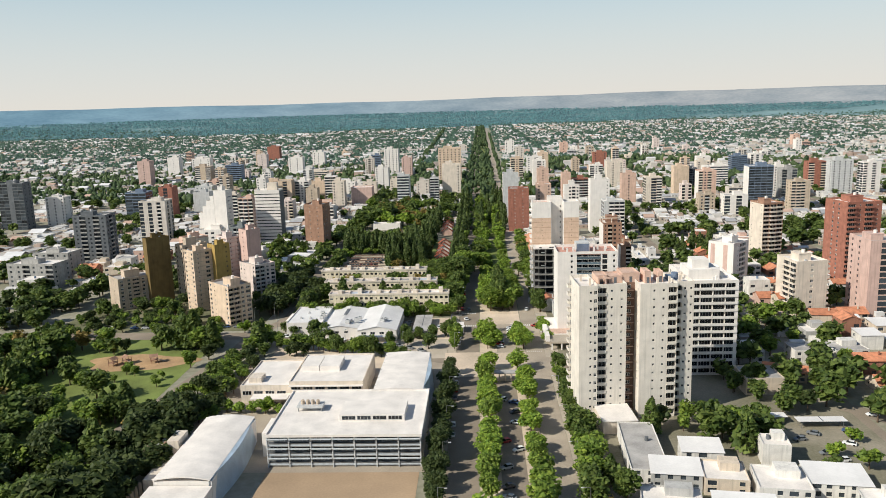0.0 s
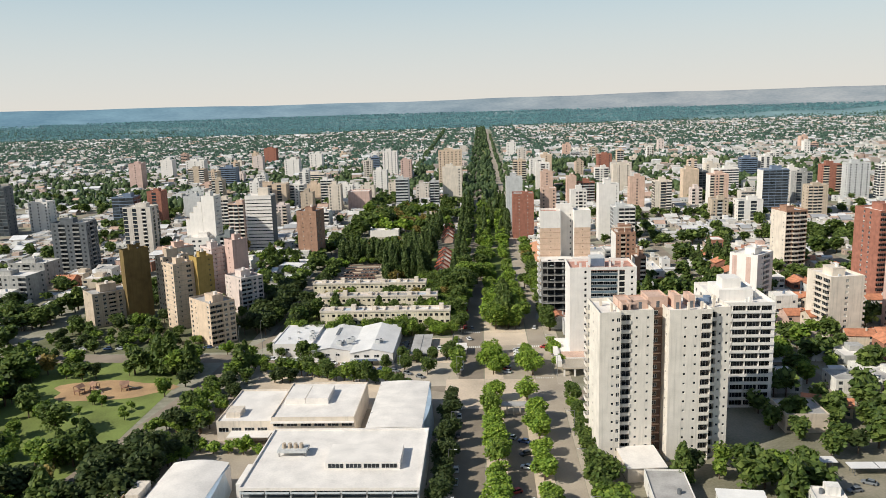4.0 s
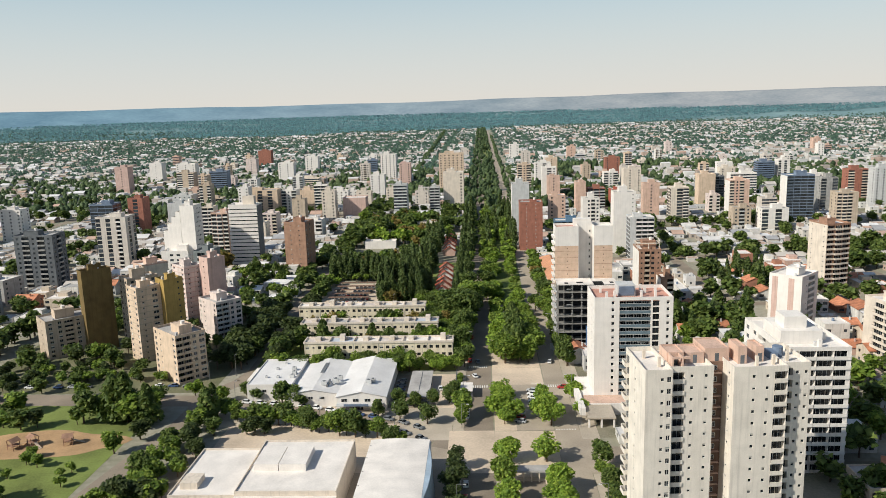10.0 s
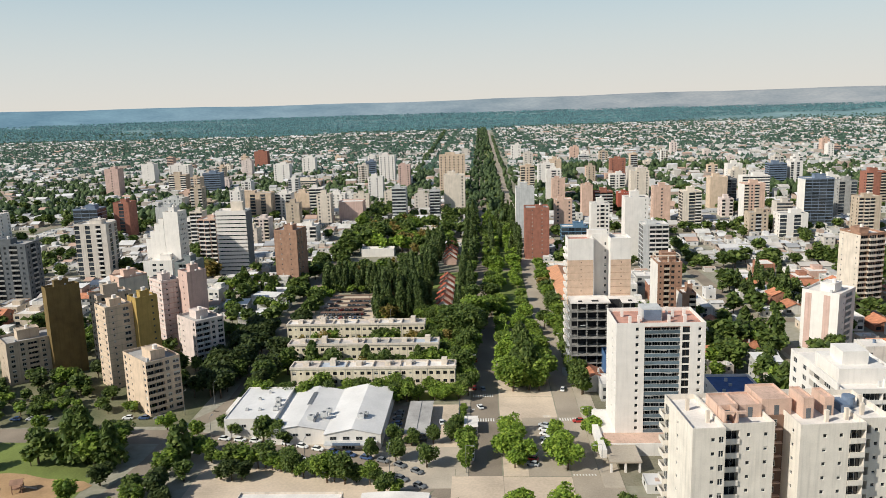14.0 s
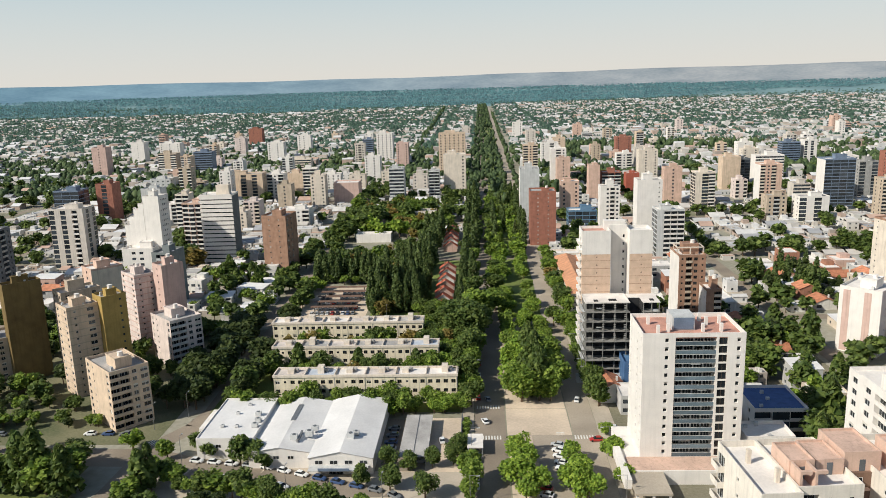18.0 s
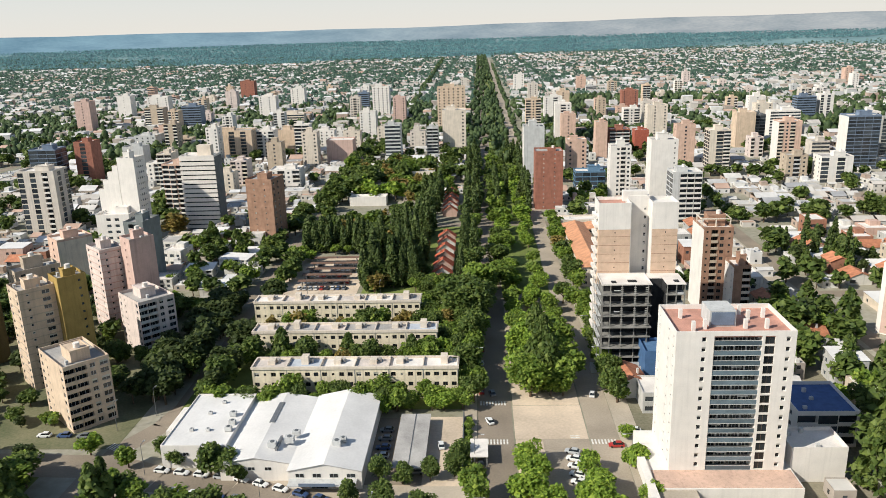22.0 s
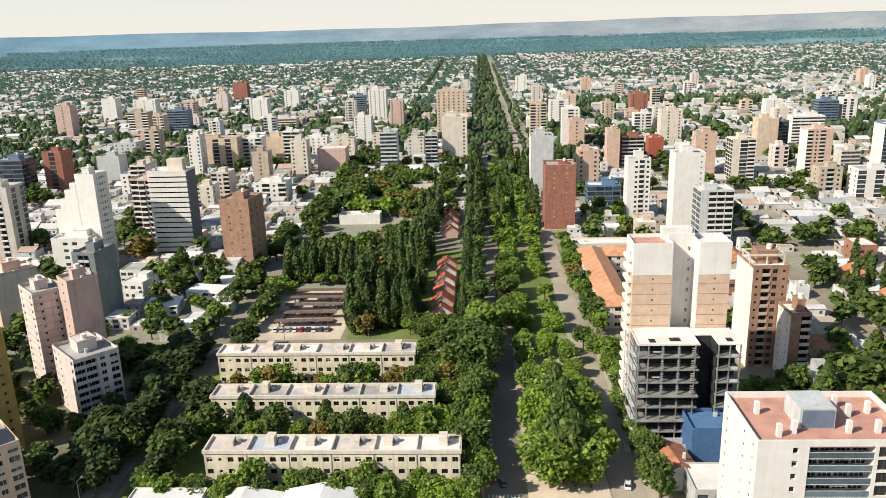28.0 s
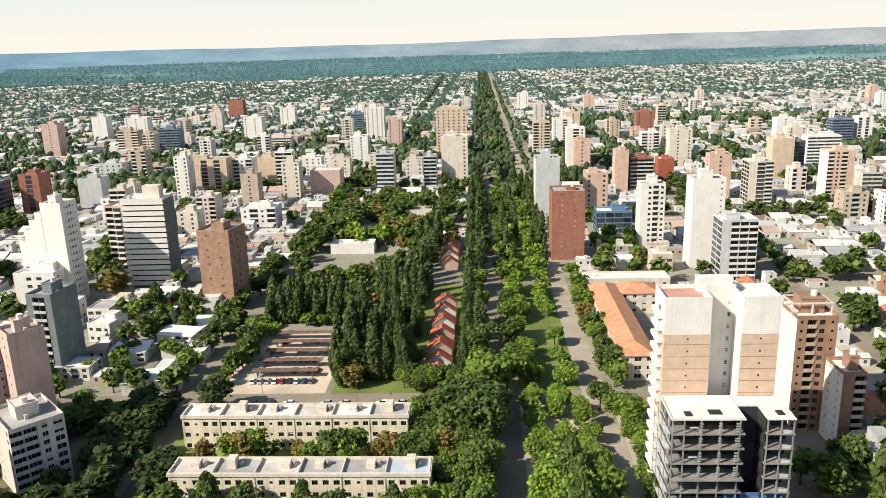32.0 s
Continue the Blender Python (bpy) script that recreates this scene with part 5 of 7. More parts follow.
tower("white tower with a red cap", -472.7, 1128.4, 30.6, 16, 27.9, WHITE, "wswsw", "ss", 0, 9)
tower("sand tower with dark balconies", 39.6, 901.1, 16.4, 14.6, 32.3, SAND, "bwb", "ws", 0, 11, CREAM)
tower("white apartment tower in the town centre", 68, 974, 21.1, 14.5, 28.2, WHITE, "wsbs", "ws", 0, 10)
tower("white balcony apartment tower in the town centre", 62.1, 808.1, 15.5, 14.5, 36, WHITE, "sbw", "bws", 0, 13)
tower("tan slab apartment tower in the town centre", 83.4, 704.7, 9.8, 12.8, 30, SALMON, "ss", "s", 0, 10)
tower("brick balcony building in the town centre", 99.4, 709.4, 17, 12.7, 23.1, BRICKM, "bbb", "ws", 0, 8, LGREY)
tower("red building in the town centre", 123.5, 735.8, 12.1, 12.7, 18.2, M("red_render", (0.40, 0.11, 0.07), 0.85), "sss", "s", 0, 6)
tower("cream apartment tower in the town centre", 155, 817.6, 19.3, 14.3, 31.6, CREAM, "swsw", "ws", 0, 11)
tower("dark red and white tower", 173.2, 1055.5, 20.7, 14.2, 26.7, BRICKM, "wsw", "ws", 0, 10)
tower("white apartment tower in the town centre", 140.7, 873.2, 16.8, 12.6, 23, WHITE, "bwb", "ws", 0, 8)
tower("white tower with a dark balcony corner", 163.1, 642.3, 16, 14.2, 29.5, CREAM, "sgb", "ggg", 0, 11, WHITE)
tower("brown and white apartment tower", 217.8, 650.3, 17.4, 14.1, 34, SALMON, "bwbs", "sss", 0, 13, CREAM, sides_wall=WHITE)
tower("tan slab apartment tower in the town centre", 217.2, 747.8, 16.6, 14.1, 30.2, SAND, "sss", "s", 0, 11)
tower("dark apartment tower in the town centre", 231.5, 754.6, 10.2, 14, 27.3, DGREY, "gg", "ss", 0, 10)
tower("white apartment tower in the town centre", 308.9, 984.3, 18.7, 13.8, 22.3, WHITE, "sws", "ws", 0, 8)
tower("dark blue glass tower", 330.1, 897.6, 20.1, 13.8, 28.7, BLUEW, "rrr", "rr", 0, 11)
tower("white fin apartment tower in the town centre", 352.4, 899.8, 13.8, 13.7, 30.4, WHITE, "gsgs", "ss", 0, 11)
tower("white office building in the town centre", 271.2, 799.6, 28.1, 13.9, 25.2, WHITE, "rrrr", "ss", 0, 9)
tower("glazed apartment tower with a white flank", 263.5, 631.2, 23.5, 15.5, 39.3, BLUEW, "gggg", "sss", 0, 15, LGREY, sides_wall=WHITE)
tower("low white block with dark windows", 224.9, 583, 21.4, 14.1, 17.8, WHITE, "gsgs", "ww", 0, 6)
tower("beige balcony apartment tower in the town centre", 288.2, 596.8, 17.1, 13.8, 27.6, BEIGE, "bBbs", "ww", 0, 10, CREAM)
tower("light grey apartment tower in the town centre", 376.2, 709.1, 22.7, 13.5, 36.2, LGREY, "wwww", "ws", 0, 14)
tower("red-brown apartment tower in the town centre", 360.8, 733, 20, 13.7, 33.1, BRICKM, "bsb", "ws", 0, 12, CREAM)
tower("white apartment tower in the town centre", 402.8, 700.2, 18.1, 13.4, 34.2, WHITE, "bsbs", "gg", 0, 13)
tower("cream apartment tower in the town centre", 430, 610.9, 18.2, 13.5, 30.6, CREAM, "wbw", "ws", 0, 12)
tower("grey apartment tower in the town centre", 312.1, 685.6, 15.5, 13.8, 30.6, GREYC, "gsg", "ws", 0, 11)
tower("white apartment tower in the town centre", 324.7, 744.7, 13.9, 12.2, 28.7, WHITE, "wsw", "ws", 0, 10)
tower("cream apartment tower in the town centre", 276.2, 870.3, 17.2, 12.3, 25.2, CREAM, "wsw", "ws", 0, 9)
tower("white apartment tower in the town centre", 88.3, 1103.5, 16.2, 12.8, 26.2, WHITE, "wsw", "ws", 0, 9)
tower("white round-topped apartment tower in the town centre", 49, 1405.3, 18, 12.9, 29.4, WHITE, "wsw", "ws", 0, 10)
tower("grey building in the town centre", -346.3, 787.5, 21.1, 13.8, 16.7, LGREY, "wwww", "ws", 0, 5)
tower("cream building in the town centre", -60.7, 600.3, 16.7, 11.5, 9.9, CREAM, "wsw", "ws", 0, 3, cap=False)
tower("white building in the town centre", -174, 809.8, 20.5, 13.4, 15.2, WHITE, "wwww", "ws", 0, 5)
tower("white terrace building in the town centre", -162.7, 601.1, 22.1, 16.8, 13.1, WHITE, "wbwb", "ws", 0, 4)
tower("white building in the town centre", -112, 799.6, 15.1, 13.3, 18, CREAM, "wsw", "ws", 0, 6)


def midrise():
    """Mid-rise blocks crowding the centre between the taller towers."""
    r = random.Random(31)
    looks = ((WHITE, "white"), (CREAM, "cream"), (LGREY, "light grey"), (WHITE, "off-white"), (SAND, "sand-coloured"), (PALEPINK, "pale pink"), (GREIGE, "greige"), (SALMON, "salmon"), (BEIGE, "beige"))
    fronts = ("wsw", "bwb", "bsb", "ww", "rr", "wbw", "sws", "bb")
    n = 0
    while n < 78:
        y = 585 + 900 * r.random() ** 1.3
        x = r.uniform(-0.62, 0.62) * (y * 0.72)
        w, d = r.uniform(10, 17), r.uniform(10, 15)
        h = r.choice((10, 12, 14, 16, 18, 21, 24, 28, 32)) * (1.0 if y < 1150 else 0.85)
        if abs(x) < 34 or (-130 < x < -30 and y < 690) or not is_free(x, y + d / 2, 9) or min(abs(x - q) for q in ALONG) < 5 + w / 2 or min(abs(y + d / 2 - q) for q in CROSS) < 5 + d / 2:
            continue
        m, word = r.choice(looks)
        tower("%s mid-rise apartment block in the town centre" % word, x, y, w, d, h, m, r.choice(fronts), r.choice(("sws", "ss", "ws")), 0, None, r.choice((WHITE, LGREY, CREAM)), plain=True)
        n += 1


midrise()


# ---- trees ----
def leaf_cards(rng, n, inside, size, up=0.3):
    """Small folded leaf clumps scattered in a crown volume."""
    vs, fs = [], []
    for _ in range(n):
        p = inside(rng)
        s = size * rng.uniform(0.6, 1.3)
        a, b = rng.uniform(0, 2 * math.pi), rng.uniform(-0.9, 0.9)
        u = Vector((math.cos(a), math.sin(a), rng.uniform(-0.3, 0.3)))
        v = Vector((-math.sin(a) * math.cos(b), math.cos(a) * math.cos(b), math.sin(b) + up))
        w = u.cross(v) * 0.35
        c = Vector(p)
        i = len(vs)
        vs += [tuple(c - u * s), tuple(c + v * s * 0.75 + w * s), tuple(c + u * s), tuple(c - v * s * 0.75 + w * s)]
        fs += [(i, i + 3, i + 1), (i + 3, i + 2, i + 1)]
    return vs, fs


def trunk_geo(h, r, limbs, rng, spread, n=7):
    g = Geo()
    g.cyl(0, 0, 0, h, r, r * 0.45, n)
    for _ in range(limbs):
        a = rng.uniform(0, 2 * math.pi)
        z0 = h * rng.uniform(0.45, 0.9)
        l = spread * rng.uniform(0.5, 0.9)
        p0, p1 = Vector((0, 0, z0)), Vector((math.cos(a) * l, math.sin(a) * l, z0 + l * rng.uniform(0.6, 1.2)))
        side = Vector((-math.sin(a), math.cos(a), 0)) * r * 0.35
        upv = Vector((0, 0, r * 0.35))
        g.quad(tuple(p0 - side), tuple(p1 - side * 0.3), tuple(p1 + side * 0.3), tuple(p0 + side))
        g.quad(tuple(p0 - upv), tuple(p1 - upv * 0.3), tuple(p1 + upv * 0.3), tuple(p0 + upv))
    return g


def broadleaf(seed, h, r, n, mat, size=0.55):
    rng = random.Random(seed)
    lobes = []
    for _ in range(9):
        a, q = rng.uniform(0, 2 * math.pi), rng.uniform(0.1, 0.62) * r
        lobes.append((q * math.cos(a), q * math.sin(a), h * rng.uniform(0.42, 0.82), r * rng.uniform(0.38, 0.6)))

    def inside(g):
        x, y, z, s = g.choice(lobes)
        d = Vector((g.gauss(0, 1), g.gauss(0, 1), g.gauss(0, 1))).normalized() * s * g.uniform(0.55, 1.08)
        return (x + d.x, y + d.y, max(0.9, z + d.z * 0.85))
    vs, fs = leaf_cards(rng, n, inside, size)
    me = bpy.data.meshes.new("crown")
    me.from_pydata(vs, [], fs)
    me.materials.append(mat)
    return trunk_geo(h * 0.55, 0.055 * r + 0.06, 6, rng, r * 0.8).data("trunk", BARK), me


def columnar(seed, h, r, n, mat, size=0.5, power=0.6):
    rng = random.Random(seed)

    def inside(g):
        q = g.uniform(0.03, 1.0)
        rad = r * (math.sin(math.pi * min(1, q ** power)) ** 0.7 + 0.08) * g.uniform(0.6, 1.1)
        a = g.uniform(0, 2 * math.pi)
        lump = 1 + 0.25 * math.sin(a * 3 + q * 9 + seed)
        return (rad * lump * math.cos(a), rad * lump * math.sin(a), 0.8 + q * (h - 0.8))
    vs, fs = leaf_cards(rng, n, inside, size, 0.8)
    me = bpy.data.meshes.new("crown")
    me.from_pydata(vs, [], fs)
    me.materials.append(mat)
    return trunk_geo(h * 0.8, 0.2, 0, rng, r).data("trunk", BARK), me


LEAF_Y = leaf_material("yard_leaf", (0.15, 0.21, 0.05), (0.068, 0.10, 0.027), spread=0.5)
def kind(maker, seeds, h, r, mat, fine, coarse, label, *more):
    """Three grades of each tree: fine crowns near the flight, coarser ones farther off."""
    def grade(n, size, which):
        return [maker(q, h, r, int(n), mat, size, *more) for q in which]
    return (grade(fine[0] * 0.66, fine[1] * 1.2, seeds), label, grade(fine[0] * 0.36, fine[1] * 1.55, seeds[:3]), grade(coarse[0] * 0.55, coarse[1] * 1.25, seeds[:3]))


KINDS = {
    "plane": kind(broadleaf, range(0, 4), 8.0, 4.2, LEAF_A, (2300, 0.40), (750, 0.72), "green broadleaf street tree with a rounded crown"),
    "willow": kind(broadleaf, range(10, 14), 7.0, 4.0, LEAF_B, (2300, 0.38), (750, 0.68), "bright green broadleaf tree with a loose crown"),
    "dark": kind(broadleaf, range(20, 24), 9.0, 4.6, LEAF_D, (2500, 0.42), (750, 0.82), "dark green broadleaf tree with a dense crown"),
    "oak": kind(broadleaf, range(90, 94), 9.0, 4.4, LEAF_K, (2300, 0.42), (700, 0.82), "very dark green broadleaf tree with a dense crown"),
    "ochre": kind(broadleaf, range(30, 33), 8.0, 3.8, LEAF_O, (1900, 0.40), (600, 0.74), "yellowing broadleaf tree with a loose crown"),
    "poplar": kind(columnar, range(40, 44), 18.5, 1.85, LEAF_P, (3000, 0.33), (900, 0.6), "tall dark green columnar poplar"),
    "cypress": kind(columnar, range(50, 53), 9.0, 1.2, LEAF_D, (1000, 0.3), (400, 0.42), "slim dark green pointed cypress"),
    "pine": kind(columnar, range(60, 63), 13.0, 3.4, LEAF_D, (2200, 0.45), (700, 0.8), "dark green conical conifer tree", 0.35),
    "yard": kind(broadleaf, range(80, 84), 7.5, 4.0, LEAF_Y, (1600, 0.42), (330, 1.05), "green yard tree with a rounded crown"),
    "shrub": kind(broadleaf, range(70, 73), 2.6, 2.0, LEAF_A, (700, 0.3), (300, 0.5), "low rounded dense green shrub"),
}
trng = random.Random(77)
TREES = {}
SPOTS = []


# open lawn round the playground and along the park paths: centre and radius in x, then in y
LAWNS = ((-162, 27, 191, 14), (-148, 17, 172, 16), (-172, 17, 221, 8), (-192, 14, 190, 10))


def off_line(x, y, a, b):
    """How far a spot lies from a stretch of road."""
    dx, dy = b[0] - a[0], b[1] - a[1]
    q = max(0.0, min(1.0, ((x - a[0]) * dx + (y - a[1]) * dy) / (dx * dx + dy * dy)))
    return math.hypot(x - a[0] - q * dx, y - a[1] - q * dy)


def tree(name, x, y, s=1.0, z=0.0):
    rng = trng
    i = rng.randrange(12)
    sc = s * rng.uniform(0.86, 1.16)
    if -156 < x < -112 and 214 < y < 245 and i < 5:
        return
    if any(abs(x - a) < 34.5 and b - 2 < y < b + 12 for a, b in ((-59, 267), (-67.1, 296.5), (-75.1, 326.5))):
        return
    if any(math.hypot((x - a) / b, (y - c) / d) < 1 for a, b, c, d in LAWNS) and s > 0.56:
        return
    if -140 < x < -104 and any(off_line(x, y, a, b) < 5.0 for q in (ESTATE_LINE, PARK_LINE) for a, b in zip(q, q[1:])):
        return
    SPOTS.append((name, i, x, y, z, rng.uniform(0, 360), sc, sc * rng.uniform(0.9, 1.12)))


def plant_trees():
    """The trees nearest to the flight are things of their own, the rest of each kind is joined."""
    def nearness(s):
        yc = min(max(s[3], 50), 415)
        return math.hypot(s[2] + 20, s[3] - yc) + 0.3 * abs(s[3] - 250)
    order = sorted(SPOTS, key=nearness)
    for kind, i, x, y, z, turn, sx, sz in order[:300]:
        t = thing("tree", KINDS[kind][1], "tree", pose(x, y, z, 0, 0, turn), kind + " trees")
        t.scale = (sx, sx, sz)
        v = KINDS[kind][0][i % len(KINDS[kind][0])]
        part("trunk", v[0], None, t)
        part("crown", v[1], None, t)
    rest = {}
    for k, s in enumerate(order[300:]):
        rest.setdefault(s[0], []).append((2 if k < 210 or (-178 < s[2] < -100 and 60 < s[3] < 245) else 3,) + s)
    for kind, spots in rest.items():
        for which, mat in ((0, BARK), (1, KINDS[kind][0][0][1].materials[0])):
            vs, fs, base = [], [], 0
            for grade, _, i, x, y, z, turn, sx, sz in spots:
                me = KINDS[kind][grade][i % 3][which]
                co = np.empty(len(me.vertices) * 3)
                me.vertices.foreach_get("co", co)
                co = co.reshape(-1, 3)
                a = radians(turn)
                c, q = math.cos(a) * sx, math.sin(a) * sx
                vs.append(np.stack([co[:, 0] * c - co[:, 1] * q + x, co[:, 0] * q + co[:, 1] * c + y, co[:, 2] * sz + z], 1))
                if which:
                    tri = np.empty(len(me.polygons) * 3, np.int32)
                    me.polygons.foreach_get("vertices", tri)
                    fs.append(tri.reshape(-1, 3) + base)
                else:
                    for p in me.polygons:
                        fs.append([k + base for k in p.vertices])
                base += len(co)
            me = bpy.data.meshes.new("wood")
            if which:
                fast_mesh(me, np.concatenate(vs), np.concatenate(fs))
            else:
                me.from_pydata(np.concatenate(vs), [], fs)
            me.materials.append(mat)
            if which == 0:
                ob = thing("tree_group", "many standing trees: " + KINDS[kind][1], "trees", None, "", "stuff")
            tagged(part(("trunks", "crowns")[which], me, None, ob), kind="stuff")


def fast_mesh(me, v, f):
    me.vertices.add(len(v))
    me.vertices.foreach_set("co", v.ravel())
    me.loops.add(len(f) * 3)
    me.loops.foreach_set("vertex_index", f.ravel().astype(np.int32))
    me.polygons.add(len(f))
    me.polygons.foreach_set("loop_start", np.arange(0, len(f) * 3, 3, dtype=np.int32))
    me.update(calc_edges=True)


def tree_rows():
    r = trng
    # avenue median: two rows of trees in the near stretch
    y = 1.8
    while y < 163.2:
        for x in (-7.5, 6.5):
            if r.random() < 0.92:
                tree("willow" if r.random() < 0.6 else "plane", x + r.uniform(-0.8, 0.8), y + r.uniform(-1.5, 1.5), r.uniform(0.9, 1.2))
        y += 7.5
    for x, y2, s in ((-7, 176.8, 1.15), (5, 175.9, 1.1), (-8, 227.9, 0.95), (-7, 220.7, 1.05), (-8.5, 212.5, 1.15), (-7, 204.1, 1.0), (-4, 208.6, 0.9), (7, 224.4, 0.95), (8.5, 216, 1.1), (7, 208.9, 1.1), (9, 202.9, 1.05), (19.5, 227, 0.8), (20.5, 212.7, 0.85), (20, 242.4, 0.6), (-22, 211.1, 1.1), (-22, 204, 0.9)):
        tree("willow" if x > -20 else "plane", x, y2, s)
    # dense tall clump on the median north of the crossing, then looser trees
    y = 266.5
    while y < 310.4:
        for x in (-5.5, 0.5, 6):
            tree(("willow", "pine", "plane")[(-5.5, 0.5, 6).index(x)] if r.random() < 0.7 else "plane", x + r.uniform(-1.2, 1.2), y + r.uniform(-1.5, 1.5), r.uniform(1.15, 1.55))
        y += 7.0
    while y < 355.5:
        for x in (-6.5, 1.5, 7):
            if r.random() < 0.7:
                tree("willow" if r.random() < 0.7 else "plane", x + r.uniform(-1.5, 1.5), y + r.uniform(-1.5, 1.5), r.uniform(0.8, 1.15))
        y += 7.5
    y = 369.7
    while y < 642.7:
        for x in (-7, 5):
            if r.random() < 0.78:
                tree("willow" if r.random() < 0.75 else "plane", x + r.uniform(-2, 2), y + r.uniform(-1.5, 1.5), r.uniform(0.9, 1.25))
        y += 8
    # avenue kerb trees
    for y in range(367, 690, 8):
        if r.random() < 0.9:
            tree("poplar" if r.random() < 0.6 else "dark", -27.5 + r.uniform(-1, 1), y, r.uniform(0.75, 1.0))
        if r.random() < 0.5 and not 494.4 < y < 547.8:
            tree("plane", 21 + r.uniform(-1, 1), y, r.uniform(0.8, 1.1))
    for y in range(365, 738, 6):
        if y > 524:
            tree("poplar" if r.random() < 0.45 else "dark", -23.5 + r.uniform(-0.8, 0.8), y, r.uniform(0.7, 0.95))
        if y > 500.3:
            tree("poplar" if r.random() < 0.6 else "dark", r.choice((-9, -2, 5, 9)) + r.uniform(-1, 1), y, r.uniform(0.7, 1.0))
    for y in range(548, 690, 7):
        tree("poplar", 10 + r.uniform(-1, 3), y, r.uniform(0.7, 1.0))
    for y in range(66, 172, 7):
        tree("plane" if r.random() < 0.4 else "dark", 21.5 + r.uniform(-0.5, 0.5), y, r.uniform(0.9, 1.25) if y < 120 else r.uniform(0.7, 0.9))
        # west kerb trees: leaf colour darkened for the school's shadow
        tree("oak", -23 + r.uniform(-0.5, 0.5), y, r.uniform(0.75, 1.05))
    for y in range(263, 351, 7):
        tree("dark" if r.random() < 0.6 else "plane", -23.0 + r.uniform(-1, 1), y, r.uniform(1.0, 1.35))
        tree("plane" if r.random() < 0.5 else "dark", 20.5 + r.uniform(-0.5, 0.5), y, r.uniform(0.75, 1.05))
    for y in range(372, 690, 9):
        if r.random() < 0.6:
            tree(r.choice(("dark", "plane", "poplar")), -22 + r.uniform(-1.5, 1), y, r.uniform(0.9, 1.3))
    for y in range(373, 690, 10):
        if r.random() < 0.7:
            tree(r.choice(("dark", "plane", "plane")), -11.5 + r.uniform(-1, 1), y + r.uniform(-2, 2), r.uniform(0.9, 1.25))
    tree("ochre", -194, 463.8, 1.7)
    tree("ochre", -191, 467.1, 1.5)
    for x, y2, s in ((-26.5, 325, 1.75), (-21.5, 330, 1.9), (-30, 334, 1.8), (-21, 338, 1.75), (-28, 343, 1.6)):
        tree("dark", x, y2, s)
    for x, y2, s in ((-22, 357.1, 1.9), (-14, 362.5, 1.5), (-26, 350.3, 1.3), (19.8, 337.4, 1.3)):
        tree("plane", x, y2, s)
    for y in range(366, 452, 7):
        tree(r.choice(("plane", "dark", "plane", "ochre")), 20.3 + r.uniform(-0.8, 0.8), y, r.uniform(0.8, 1.15))
    for x, y2, k, s in ((62, 300, "dark", 1.2), (58, 309, "plane", 1.1), (86, 322, "dark", 1.3), (92, 312, "dark", 1.2), (96, 330, "plane", 1.0), (84, 300, "oak", 1.2), (70, 312, "dark", 1.0), (100, 318, "oak", 1.2), (98, 345, "dark", 1.1), (104, 332, "pine", 1.0), (66, 288, "pine", 1.0), (78, 290, "plane", 1.1), (14, 350, "dark", 1.1)):
        tree(k, x, y2, s)
    for _ in range(34):
        x, y = r.uniform(125, 160), r.uniform(378, 440)
        if is_free(x, y, 2):
            tree(r.choice(("poplar", "dark", "pine", "oak")), x, y, r.uniform(0.6, 1.0))
    # poplar wood
    for _ in range(70):
        tree("poplar" if r.random() < 0.85 else "plane", r.uniform(-112, -76), r.uniform(425, 450), r.uniform(0.62, 0.9))
    for _ in range(66):
        tree("poplar" if r.random() < 0.85 else "ochre", r.uniform(-70, -45), r.uniform(368, 470), r.uniform(0.75, 1.05))
    for y in range(452, 560, 5):
        tree("poplar", -50 + r.uniform(-5, 5), y, r.uniform(0.8, 1.1))
    for _ in range(64):
        x, y = r.uniform(-118, -54), r.uniform(454, 528)
        if not (-108 < x < -76 and y > 484):
            tree(r.choice(("ochre", "dark", "dark", "plane", "yard")), x, y, r.uniform(0.8, 1.15))
    for x, y2 in ((-92, 552), (-84, 556), (-98, 557), (-76, 551)):
        tree("willow", x, y2, 1.9)
    for y in range(367, 435, 6):
        tree("poplar", -71 + r.uniform(-1.5, 1.5), y, r.uniform(0.85, 1.0))
    for _ in range(22):
        tree(r.choice(("dark", "plane", "poplar", "ochre")), r.uniform(-68, -43), r.uniform(365.6, 386.9), r.uniform(0.8, 1.2))
    for _ in range(8):
        tree(r.choice(("dark", "plane")), r.uniform(-44, -30), r.uniform(361.8, 367.7), r.uniform(0.8, 1.1))
    for _ in range(14):
        tree(r.choice(("plane", "dark", "willow")), r.uniform(-112, -103), r.uniform(371.8, 426.4), r.uniform(0.6, 0.95))
    for x, y2 in ((-62, 385.1), (-56, 378.7), (-60, 373), (-66, 367.5)):
        tree("ochre", x, y2, 1.1)
    for _ in range(120):
        x, y = r.uniform(-122, -38), r.uniform(534.8, 677.2)
        if -110 < x < -72 and y < 552:
            continue
        tree(r.choice(("plane", "dark", "dark", "plane", "yard", "ochre", "dark")), x, y, r.uniform(0.9, 1.6))
    for x in range(-110, -25, 6):
        tree(r.choice(("plane", "dark", "plane")), x + r.uniform(-2, 2), 262.6 + r.uniform(-1, 0.6), r.uniform(0.75, 1.0))
        tree(r.choice(("plane", "dark", "ochre")), x + r.uniform(-2, 2), 288.5 + r.uniform(-1, 1), r.uniform(0.75, 1.05))
        if r.random() < 0.75:
            tree(r.choice(("plane", "dark", "ochre")), x + r.uniform(-2, 2), 317.5 + r.uniform(-2, 2), r.uniform(0.75, 1.1))
